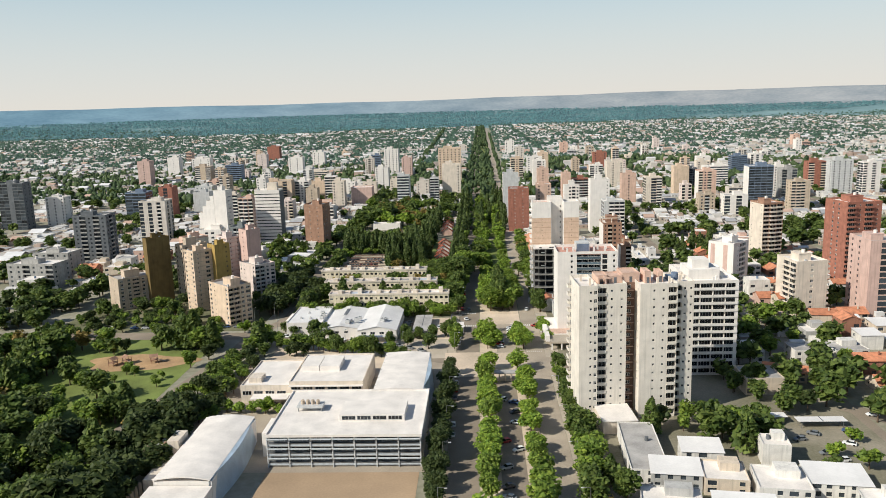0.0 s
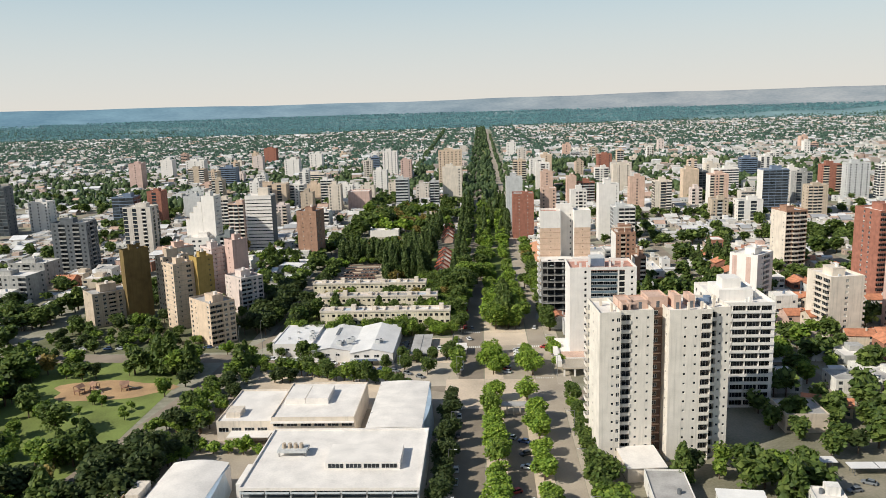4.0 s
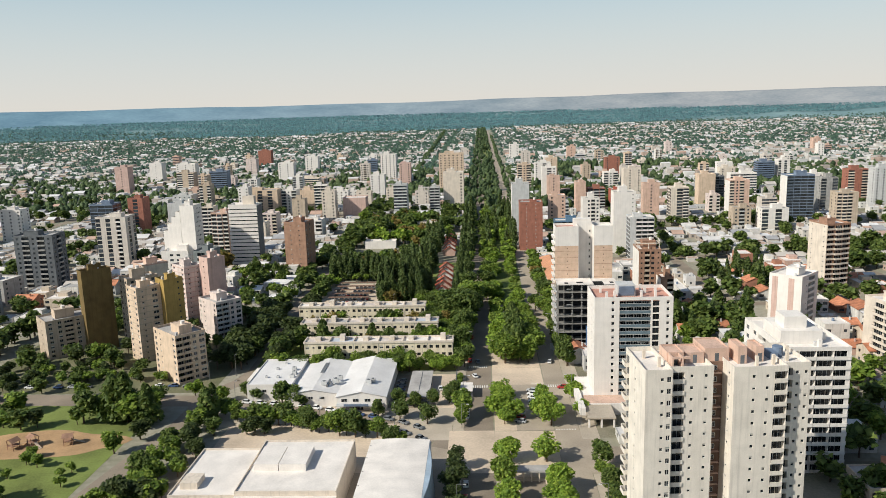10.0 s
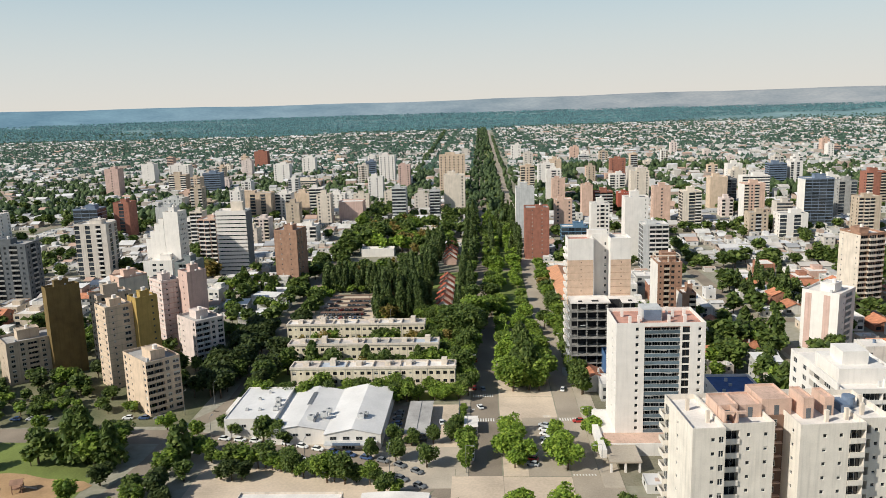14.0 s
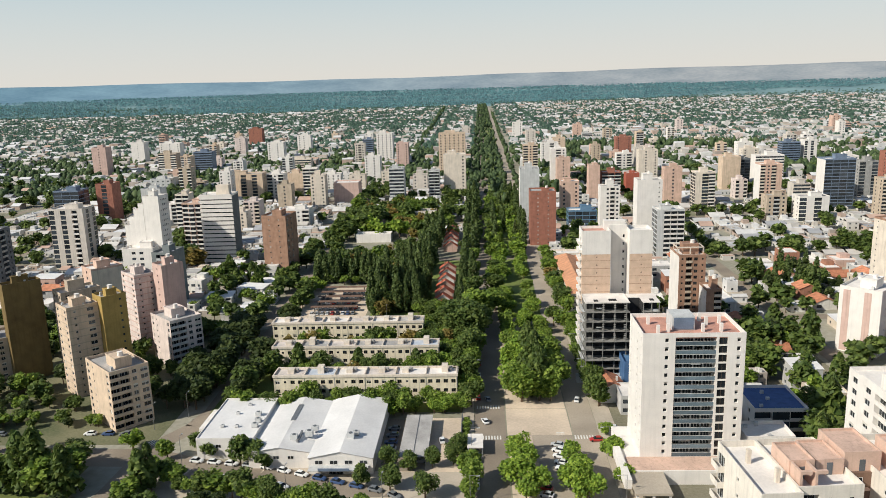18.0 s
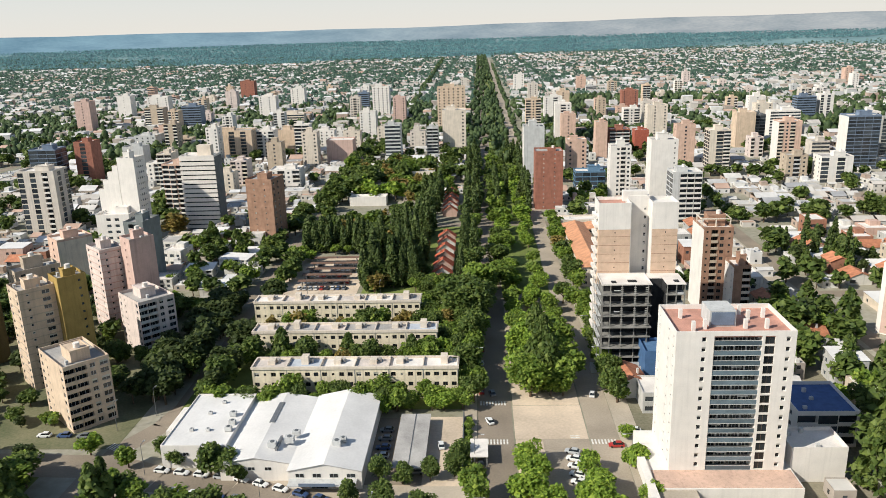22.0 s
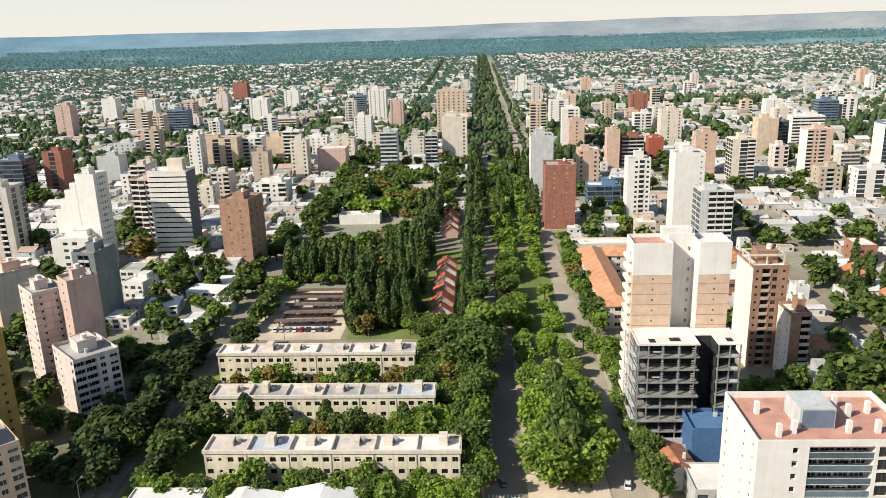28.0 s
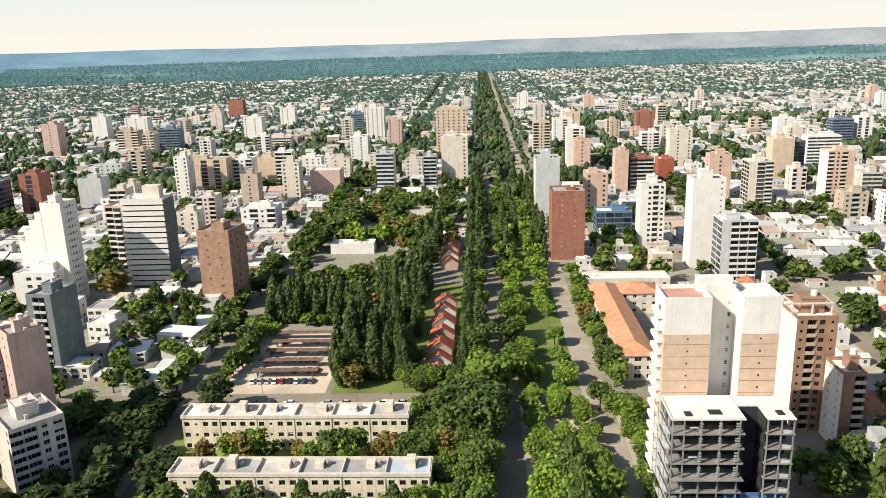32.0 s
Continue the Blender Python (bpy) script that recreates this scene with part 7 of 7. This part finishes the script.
def near_houses():
    r = hrng
    lots = []
    for bx in range(-5, 6):
        for by in range(-2, 5):
            for i in range(6):
                for j in range(7):
                    x = bx * 108 + 18 + i * 15.5 + r.uniform(-2, 2)
                    y = 241.5 + by * 126 + j * 16 + r.uniform(-1.5, 1.5)
                    w, d = r.uniform(8, 14), r.uniform(9, 14)
                    if abs(x) > 140 + max(y, 0) * 0.64 or y > 785 or y < 49 or r.random() < 0.16:
                        continue
                    lots.append((math.hypot(x + 20, y - min(max(y, 50), 168)), x, y, w, d))
    n = 0
    for _, x, y, w, d in sorted(lots):
        if not is_free(x, y + d / 2, max(w, d) / 2 + 0.5) or min(abs(x - q) for q in ALONG) < 5.5 + w / 2 or min(min(abs(y - q), abs(y + d - q)) for q in CROSS) < 6.0:
            continue
        if n < 150:
            house(x, y, w, d, r.choice((3.3, 3.5, 3.6, 6.2, 6.4, 8.8)), r.choice(("tile", "tile", "flat", "sheet", "flat") if x > 80 and y < 430 else ("flat", "flat", "flat", "tile", "sheet", "flat")), r)
            reserve(x - w / 2, x + w / 2, y, y + d)
        else:
            FAR.append((x, y, w, d))
        n += 1


FAR = []
near_houses()


def far_town():
    """Low houses out to the edge of town, joined."""
    r = np.random.RandomState(4)
    wall, roof = Geo(), Geo()
    fill = set()
    boxes = [(x, y, w, d, 3.4) for x, y, w, d in FAR]
    for by in range(0, 30):
        y0 = 230 + 126 * by
        for bx in range(-22, 25):
            xm = bx * 108 + 60
            lim = 3050 + 300 * max(0, min(1, (xm + 100) / 900)) - 250 * max(0, min(1, -xm / 900))
            if abs(xm) > 140 + y0 * 0.66 or y0 > lim:
                continue
            step = 15 if y0 < 1330 else (19 if y0 < 2300 else 23)
            for i in range(int(96 / step)):
                for j in range(int(116 / step)):
                    if r.rand() < 0.1:
                        continue
                    x, y = bx * 108 + 16 + (i + 0.5) * step + r.uniform(-2, 2), y0 + 7 + j * step + r.uniform(-2, 2)
                    w, d = r.uniform(0.55, 0.95) * step, r.uniform(0.5, 0.85) * step
                    if y < 785 and abs(x) < 120 + y * 0.64:
                        continue
                    h = r.choice([3.2, 3.4, 3.6, 3.6, 6.2, 6.6, 9.5] if y0 < 1570 else [3.2, 3.4, 3.6, 4.0, 5.5])
                    boxes.append((x, y, w, d, h))
    for k in range(len(FAR)):
        x, y, w, d, h = boxes[k]
        if is_free(x, y + d / 2, 4):
            fill.add(k)
            reserve(x - w / 2, x + w / 2, y, y + d)
    for _ in range(10500):
        x, y = r.uniform(-420, 470), r.uniform(186, 785)
        w, d = r.uniform(4.5, 9), r.uniform(4.5, 9)
        if abs(x) > 130 + y * 0.64 or min(abs(x - q) for q in ALONG) < 4.8 + w / 2 or min(min(abs(y - q), abs(y + d - q)) for q in CROSS) < 5.2:
            continue
        if x > 60 and r.rand() < 0.6:
            continue
        if is_free(x, y + d / 2, max(w, d) / 2 + 0.3):
            boxes.append((x, y, w, d, r.choice([2.8, 3.0, 3.3, 3.6, 5.8])))
            reserve(x - w / 2, x + w / 2, y, y + d)
            fill.add(len(boxes) - 1)
    panes, clutter = Geo(), Geo()
    for index, (x, y, w, d, h) in enumerate(boxes):
        if index not in fill and not is_free(x, y + d / 2, 4):
            continue
        x0, x1, y1 = x - w / 2, x + w / 2, y + d
        i = len(wall.v)
        wall.v += [(x0, y, 0), (x1, y, 0), (x1, y1, 0), (x0, y1, 0), (x0, y, h), (x1, y, h), (x1, y1, h), (x0, y1, h)]
        wall.f += [(i, i + 1, i + 5, i + 4), (i + 1, i + 2, i + 6, i + 5), (i + 2, i + 3, i + 7, i + 6), (i + 3, i, i + 4, i + 7)]
        k = r.rand()
        i = len(roof.v)
        if k < 0.68:
            roof.v += [(x0, y, h - 0.3), (x1, y, h - 0.3), (x1, y1, h - 0.3), (x0, y1, h - 0.3)]
            roof.f.append((i, i + 1, i + 2, i + 3))
        else:
            ym, rz = (y + y1) / 2, h + 0.2 * d
            roof.v += [(x0 - 0.3, y - 0.3, h), (x1 + 0.3, y - 0.3, h), (x1 + 0.3, ym, rz), (x0 - 0.3, ym, rz), (x1 + 0.3, y1 + 0.3, h), (x0 - 0.3, y1 + 0.3, h)]
            roof.f += [(i, i + 1, i + 2, i + 3), (i + 3, i + 2, i + 4, i + 5)]
        if y < 930 and abs(x) < 140 + 0.52 * y:
            n = max(1, int(w / 3))
            for q in range(n):
                cx = x0 + w * (q + 0.5) / n
                if r.rand() < 0.75:
                    panes.quad((cx - 0.55, y - 0.03, 1.0), (cx + 0.55, y - 0.03, 1.0), (cx + 0.55, y - 0.03, 2.2), (cx - 0.55, y - 0.03, 2.2))
                if h > 5 and r.rand() < 0.8:
                    panes.quad((cx - 0.55, y - 0.03, 3.9), (cx + 0.55, y - 0.03, 3.9), (cx + 0.55, y - 0.03, 5.1), (cx - 0.55, y - 0.03, 5.1))
            panes.quad((x0 - 0.03, y + d * 0.6, 1.0), (x0 - 0.03, y + d * 0.4, 1.0), (x0 - 0.03, y + d * 0.4, 2.2), (x0 - 0.03, y + d * 0.6, 2.2))
            if k < 0.68:
                for _ in range(r.randint(0, 3)):
                    cx, cy, a = x0 + w * r.uniform(0.2, 0.8), y + d * r.uniform(0.2, 0.8), r.uniform(0.4, 0.9)
                    clutter.box(cx - a, cy - a, h - 0.3, cx + a, cy + a, h + r.uniform(0.3, 1.3))
                if r.rand() < 0.3:
                    clutter.box(x0 + 0.2, y + d * 0.55, h - 0.3, x0 + w * 0.45, y1 - 0.2, h + 2.2)
    t = thing("far_houses", "low pale houses filling the town blocks to the valley", "houses", None, "", "stuff")
    for nm, g, m in (("house_walls", wall, HOUSEWALL), ("house_roofs", roof, HOUSEROOF), ("house_windows", panes, GLASSJ), ("roof_clutter", clutter, HOUSEWALL)):
        me = bpy.data.meshes.new(nm)
        me.from_pydata(g.v, [], g.f)
        me.materials.append(m)
        tagged(part(nm, me, None, t), kind="stuff")


far_town()


def blob_trees(name, label, spots, mat, lumps, plain=False):
    """Many far trees as one object: each a few ragged leaf lumps."""
    r = np.random.RandomState(len(spots))
    bm = bmesh.new()
    bmesh.ops.create_icosphere(bm, subdivisions=1, radius=1.0)
    base = np.array([v.co[:] for v in bm.verts])
    tri = np.array([[v.index for v in f.verts] for f in bm.faces])
    bm.free()
    if plain:
        base = np.array([(1, 0, 0), (0, 1, 0), (-1, 0, 0), (0, -1, 0), (0, 0, 1), (0, 0, -1)], float)
        tri = np.array([(0, 1, 4), (1, 2, 4), (2, 3, 4), (3, 0, 4)])
    s = np.array(spots)
    vs, fs = [], []
    for k in range(lumps):
        n = len(s)
        jit = 1 + r.uniform(-0.3, 0.3, (n, len(base), 1))
        rad = s[:, 2] * (1.0 if k == 0 else 0.62)
        cen = np.stack([s[:, 0], s[:, 1], s[:, 3] * 0.55 + 0.054 * np.maximum(0, np.hypot(s[:, 0], s[:, 1]) - 3500)], 1)
        if k:
            cen = cen + np.stack([r.uniform(-1, 1, n) * s[:, 2] * 0.8, r.uniform(-1, 1, n) * s[:, 2] * 0.8, r.uniform(-0.2, 0.4, n) * s[:, 3]], 1)
        dims = np.stack([rad, rad, s[:, 3] * (0.5 if k == 0 else 0.34)], 1)
        v = base[None] * jit * dims[:, None, :] + cen[:, None, :]
        off = sum(len(q) for q in vs)
        vs.append(v.reshape(-1, 3))
        fs.append((tri[None] + (np.arange(n) * len(base))[:, None, None] + off).reshape(-1, 3))
    v, f = np.concatenate(vs), np.concatenate(fs)
    me = bpy.data.meshes.new(name)
    fast_mesh(me, v, f)
    me.materials.append(mat)
    return tagged(new(name, me), label, "trees", "", "stuff")


def far_trees():
    r = np.random.RandomState(9)
    town, valley, avenue = [], [], []
    for _ in range(1300):
        x, y = trng.uniform(-520, 560), trng.uniform(97, 785)
        if abs(x) < 155 + y * 0.64 and is_free(x, y, 3) and not (-112 < x < 120 and y < 358):
            tree("yard", x, y, trng.uniform(0.6, 1.25))
    for _ in range(230):
        x, y = trng.uniform(66, 380), trng.uniform(150, 643)
        if abs(x) < 155 + y * 0.64 and is_free(x, y, 1.6) and noise.noise((x / 45, y / 45, 2.0)) > -0.05:
            tree("yard", x, y, trng.uniform(0.8, 1.5))
    for _ in range(90000):
        y = 240 + 3150 * r.rand() ** 1.35
        x = r.uniform(-1, 1) * (140 + y * 0.67)
        if abs(x) < 26 and y < 3900:
            continue
        if len(town) > 24000:
            break
        if (y < 785 and abs(x) < 155 + y * 0.64) or not is_free(x, y, 2.5):
            continue
        near_street = min(abs((x - 118) % 108), 108 - abs((x - 118) % 108)) < 9 or min((y - 358) % 126, 126 - (y - 358) % 126) < 9
        if not near_street and r.rand() < 0.35:
            continue
        if x > 150 and y > 620 and r.rand() < 0.45:
            continue
        patch = noise.noise((x / 160, y / 160, 0.5))
        if patch < -0.1 and r.rand() < 0.55:
            continue
        h = r.uniform(5, 10)
        town.append((x, y, r.uniform(2.2, 4.4) * (1.25 if y > 1450 else 1), h))
    for _ in range(15000):
        y = r.uniform(1700, 3450)
        x = r.uniform(-1, 1) * (140 + y * 0.67)
        if abs(x) > 26 and noise.noise((x / 210, y / 160, 3.3)) > r.uniform(-0.5, 0.35):
            town.append((x, y, r.uniform(3.0, 6.0), r.uniform(5, 10)))
    for yy in np.arange(690, 3300, 6.5):
        if noise.noise((yy / 60, 4.2, 0.0)) < -0.3:
            continue
        for xx in (r.uniform(-27, -20), r.uniform(-17, -11), r.uniform(-10, -2), r.uniform(0, 8)):
            if r.rand() < (0.4 if -18 < xx < -10.5 else 0.72) * (1 if yy < 1250 else 0.62):
                avenue.append((xx, yy + r.uniform(-3, 3), r.uniform(2.2, 3.8), r.uniform(5, 10)))
    for yy in np.arange(666, 2400, 8.5):
        if r.rand() < 0.6:
            avenue.append((r.uniform(18, 23), yy + r.uniform(-3, 3), r.uniform(2.0, 3.2), r.uniform(4, 8)))
    for k in range(170):
        q = k / 169
        avenue.append((-115 - 32 * q + r.uniform(-4, 4), 1138 + 1780 * q, r.uniform(3, 5), r.uniform(7, 12)))
    for cx, cy, rx, ry, n in ((-306.9, 749.4, 70, 34, 240), (-362.7, 872.6, 60, 40, 120), (139.5, 1182.2, 50, 35, 110), (232.5, 1180.7, 60, 30, 110), (325.5, 1167.2, 50, 30, 90), (390.6, 960.2, 40, 25, 70), (320.9, 870.9, 35, 22, 60), (372, 813.3, 40, 25, 80), (120.9, 845.5, 25, 20, 40), (55.8, 732, 20, 30, 40)):
        for _ in range(n):
            x, y = cx + r.normal(0, 0.5) * rx, cy + r.normal(0, 0.5) * ry
            if is_free(x, y, 2):
                town.append((x, y, r.uniform(3, 5), r.uniform(8, 14)))
    for _ in range(90000):
        y = 2500 + 1900 * r.rand() ** 0.8
        x = r.uniform(-1, 1) * (200 + y * 0.68)
        lim = 3100 + 500 * max(0, min(1, (x + 100) / 1400)) - 250 * max(0, min(1, -x / 900)) + 150 * noise.noise((x / 300, 3.1, 0.2))
        if y < lim or math.hypot(x, y) > 4370:
            continue
        if noise.noise((x / 420, y / 60, 7.0)) < -0.05 and r.rand() < 0.8:
            continue
        h = r.uniform(8, 17)
        valley.append((x, y, r.uniform(3, 7), h * 0.7))
    blob_trees("town_trees", "green trees along streets and yards of the town", [s for s in town if s[1] < 1215], LEAF_M, 2)
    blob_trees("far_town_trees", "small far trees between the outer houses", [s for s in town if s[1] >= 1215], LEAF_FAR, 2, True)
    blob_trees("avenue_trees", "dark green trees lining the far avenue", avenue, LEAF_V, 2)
    blob_trees("valley_trees", "valley floor tree belts tinted blue-green for haze", valley, FOREST, 1, True)


far_trees()


# ---- cars, lamps, street things ----
PAINTS = [material("car_paint_" + n, c, 0.28, 0.03, 1, 4, 0.0, spec=0.7) for n, c in (("white", (0.75, 0.75, 0.74)), ("silver", (0.45, 0.46, 0.47)), ("black", (0.03, 0.03, 0.035)), ("red", (0.38, 0.03, 0.025)), ("grey", (0.18, 0.19, 0.2)), ("blue", (0.05, 0.09, 0.2)), ("yellow", (0.55, 0.38, 0.04)))]
CARS = {}


def car_body():
    """Lower shell lofted through cross-sections from tail to nose."""
    g = Geo()
    secs = [(-2.1, 0.62, 0.35, 0.72), (-2.0, 0.78, 0.24, 0.88), (-1.2, 0.84, 0.2, 0.92), (0.3, 0.85, 0.2, 0.92), (1.1, 0.84, 0.2, 0.86), (1.8, 0.78, 0.24, 0.74), (2.1, 0.6, 0.34, 0.58)]
    rings = []
    for y, hw, z0, z1 in secs:
        zm = (z0 + z1) / 2
        rings.append([(-hw, y, z0), (-hw * 1.03, y, zm), (-hw * 0.93, y, z1), (hw * 0.93, y, z1), (hw * 1.03, y, zm), (hw, y, z0)])
    for a, b in zip(rings, rings[1:]):
        for i in range(6):
            j = (i + 1) % 6
            g.quad(a[i], a[j], b[j], b[i])
    g.poly(rings[0][::-1])
    g.poly(rings[-1])
    return g


def car_cabin():
    g = Geo()
    lo = [(-0.76, -1.75, 0.9), (0.76, -1.75, 0.9), (0.76, 0.95, 0.86), (-0.76, 0.95, 0.86)]
    hi = [(-0.58, -1.25, 1.4), (0.58, -1.25, 1.4), (0.58, 0.2, 1.42), (-0.58, 0.2, 1.42)]
    for i in range(4):
        j = (i + 1) % 4
        g.quad(lo[i], lo[j], hi[j], hi[i])
    return g


def car_roof():
    g = Geo()
    g.box(-0.6, -1.28, 1.39, 0.6, 0.24, 1.46)
    return g


WHEEL = None


def car(x, y, turn, paint, z=0.05):
    global WHEEL
    if not CARS:
        w = Geo()
        n = 12
        for k in range(n):
            a, b = 2 * math.pi * k / n, 2 * math.pi * (k + 1) / n
            p, q = (math.cos(a) * 0.31, math.sin(a) * 0.31), (math.cos(b) * 0.31, math.sin(b) * 0.31)
            w.quad((-0.1, p[0], p[1]), (-0.1, q[0], q[1]), (0.1, q[0], q[1]), (0.1, p[0], p[1]))
        w.poly([(0.1, math.cos(2 * math.pi * k / n) * 0.31, math.sin(2 * math.pi * k / n) * 0.31) for k in range(n)])
        w.poly([(-0.1, math.cos(2 * math.pi * k / n) * 0.31, -math.sin(2 * math.pi * k / n) * 0.31) for k in range(n)])
        CARS["wheel"] = w.data("wheel", RUBBER)
        CARS["cabin"] = car_cabin().data("cabin_glass", GLASS)
        for i, p in enumerate(PAINTS):
            CARS[i] = (car_body().data("body", p), car_roof().data("roof", p))
    names = ("white", "silver", "black", "red", "dark grey", "dark blue", "yellow")
    t = thing("car", names[paint] + " hatchback car parked on the ground", "car", pose(x, y, z, 0, 0, turn), "parked cars")
    part("body", CARS[paint][0], None, t)
    part("roof", CARS[paint][1], None, t)
    part("cabin_glass", CARS["cabin"], None, t)
    for sx in (-0.78, 0.78):
        for sy in (-1.3, 1.3):
            part("wheel", CARS["wheel"], None, t).matrix_local = pose(sx, sy, 0.31)
    return t


crng = random.Random(21)


def pick():
    return crng.choice((0, 0, 0, 0, 1, 1, 1, 2, 4, 4, 3, 5))


def park_cars():
    r = crng
    # avenue kerbs
    for y in range(270, 351, 7):
        if r.random() < 0.7:
            car(-19.8, y + r.uniform(-0.6, 0.6), 0, pick())
    car(-19.6, 302.9, 0, 3)
    for y in range(97, 170, 8):
        if r.random() < 0.35:
            car(-19.8, y, 0, pick())
    # parking lane inside the median
    for y in range(14, 158, 3):
        if r.random() < 0.35:
            car(r.choice((-2.4, 1.8)), y, r.choice((65, 115)), pick(), 0.17)
    for y in (205.9, 209.5, 213, 220.2, 223.7, 227.5, 231.1, 234.6):
        car(4.3 if y > 215 else -1.5, y, 70, pick())
    for y in (210.7, 215.4, 220.8, 224.9, 229.7):
        car(-20.2, y, 0, pick())
    car(-17.6, 251.2, 20, 0)
    car(-16.5, 268.9, 10, 4)
    car(14.2, 267.8, -10, 0)
    car(16.5, 237.9, 90, 3)
    car(22.5, 245.8, 80, 0)
    # market front street
    x = -104
    while x < -32:
        yc = 226.5 - (x + 110) * 0.17 if x < -83 else (222 - (x + 83) * 0.38 if x < -45 else 207.6 - (x + 45) * 0.75)
        lean = 0.17 if x < -83 else (0.38 if x < -45 else 0.75)
        if r.random() < 0.92:
            car(x, yc, math.degrees(math.atan2(-1, -lean)), pick())
        if r.random() < 0.8:
            car(x + 1.5, yc - 8.8, math.degrees(math.atan2(-1, -lean)), pick())
        x += 5.6
    for y in (227.3, 232.6, 236.8, 241.5, 246.3):
        car(-46.8, y, 88, pick())
    car(-31, 237.9, 8, 0)
    for y in (224.9, 229.7, 235.6, 242.7):
        car(-36.8, y, 90, pick())
    # north car park
    for row in range(5):
        for i in range(9):
            if r.random() < 0.85:
                car(-100.5 + 2.5 * i, 371.6 + 9.0 * row, 0, pick())
    # estate and side streets
    for x in range(-200, -128, 6):
        if r.random() < 0.6:
            car(x, 243.5 + r.uniform(-0.3, 0.3), 90, pick())
    for x in range(-96, -30, 6):
        if r.random() < 0.6:
            car(x, 354.6, 90, pick())
    for x, y in ((98, 111.9), (101, 102.2), (96, 97.8), (106, 104.2), (92, 107.6), (124, 126.6), (110, 113.4), (99, 92.8)):
        car(x, y, r.choice((90, 60, 100)), pick())
    car(24.5, 71.1, 95, 6)


park_cars()


def street_lamp(x, y, turn, h=9.0):
    t = thing("street_lamp", "slim grey steel street lamp with one arm", "street lamp", pose(x, y, 0, 0, 0, turn), "street lamps")
    if "lamp" not in MESHES:
        MESHES["lamp"] = (Geo().cyl(0, 0, 0, h, 0.11, 0.06, 8).data("pole", STEEL), Geo().box(0, -0.05, h - 0.1, 2.2, 0.05, h).data("arm", STEEL), Geo().box(1.7, -0.16, h - 0.24, 2.6, 0.16, h - 0.1).data("lamp_head", FRAME))
    for nm, me in zip(("pole", "arm", "lamp_head"), MESHES["lamp"]):
        part(nm, me, None, t)


for y in range(61, 358, 28):
    if not 166 < y < 199 and not 241 < y < 262:
        street_lamp(-21.8, y, 0)
        street_lamp(18.8, y, 180)
for x, y in ((-126, 247), (-108, 224), (-92, 222), (-72, 206), (-45, 201), (-118, 256), (115, 139), (124, 157), (-62, 354.5), (-95, 363)):
    street_lamp(x, y, 90)


def pergola(x, y):
    t = thing("pergola", "small dark-roofed pavilion with round columns in the median", "pavilion", pose(x, y, 0.14))
    part("roof", Geo().box(-5, -2, 3.1, 5, 2, 3.5), ROOFG, t)
    for i in range(5):
        for s in (-1.7, 1.7):
            part("column", Geo().cyl(-4.6 + 2.3 * i, s, 0, 3.1, 0.22, n=8), CREAM, t)


pergola(-0.5, 164.5)


def park_canopy(x, y, turn):
    t = thing("park_canopy", "low white flat canopy on posts between park trees", "canopy", pose(x, y, 0.04, 0, 0, turn))
    part("roof", Geo().box(-5, -3, 3.0, 5, 3, 3.25), ROOFW, t)
    for px in (-4.6, 0, 4.6):
        for py in (-2.6, 2.6):
            part("post", Geo().box(px - 0.08, py - 0.08, 0, px + 0.08, py + 0.08, 3.0), STEEL, t)


def climbing_frame(x, y, turn):
    t = thing("climbing_frame", "brown wooden climbing frame with a pitched roof on sand", "playground frame", pose(x, y, 0.07, 0, 0, turn), "play frames")
    for px in (-1.3, 1.3):
        for py in (-1.3, 1.3):
            part("post", Geo().box(px - 0.1, py - 0.1, 0, px + 0.1, py + 0.1, 3.0), BROWNB, t)
    part("platform", Geo().box(-1.5, -1.5, 1.4, 1.5, 1.5, 1.55), BROWNB, t)
    part("roof", Geo().quad((-1.8, -1.8, 2.9), (1.8, -1.8, 2.9), (1.8, 0, 4.0), (-1.8, 0, 4.0)).quad((-1.8, 0, 4.0), (1.8, 0, 4.0), (1.8, 1.8, 2.9), (-1.8, 1.8, 2.9)), BROWNB, t)
    part("slide", Geo().quad((1.5, -0.5, 1.5), (5.0, -0.5, 0.1), (5.0, 0.5, 0.1), (1.5, 0.5, 1.5)), SAND, t)


park_canopy(-143.3, 218.3, -12)
climbing_frame(-155, 190.6, 20)
climbing_frame(-167, 190, -35)
climbing_frame(-172, 187, 70)


def kiosk():
    t = thing("bus_shelter", "white flat canopy on thin posts beside the car park", "shelter", pose(-21.5, 232, 0.14))
    part("roof", Geo().box(-1.5, -4.5, 2.9, 3.2, 4.5, 3.15), ROOFW, t)
    for x in (-1.2, 2.9):
        for y in (-4, 0, 4):
            part("post", Geo().box(x - 0.07, y - 0.07, 0, x + 0.07, y + 0.07, 2.9), FRAME, t)


kiosk()
wall = tagged(new("garden_wall", Geo().box(-25.2, 221.5, 0.0, -24.9, 254.5, 2.2).data("garden_wall", DGREY)), "dark thin boundary wall of the car park", "wall", "", "structure")
for i in range(9):
    tree("shrub", -23.6, 222.5 + 3.5 * i, 0.8)

plant_trees()
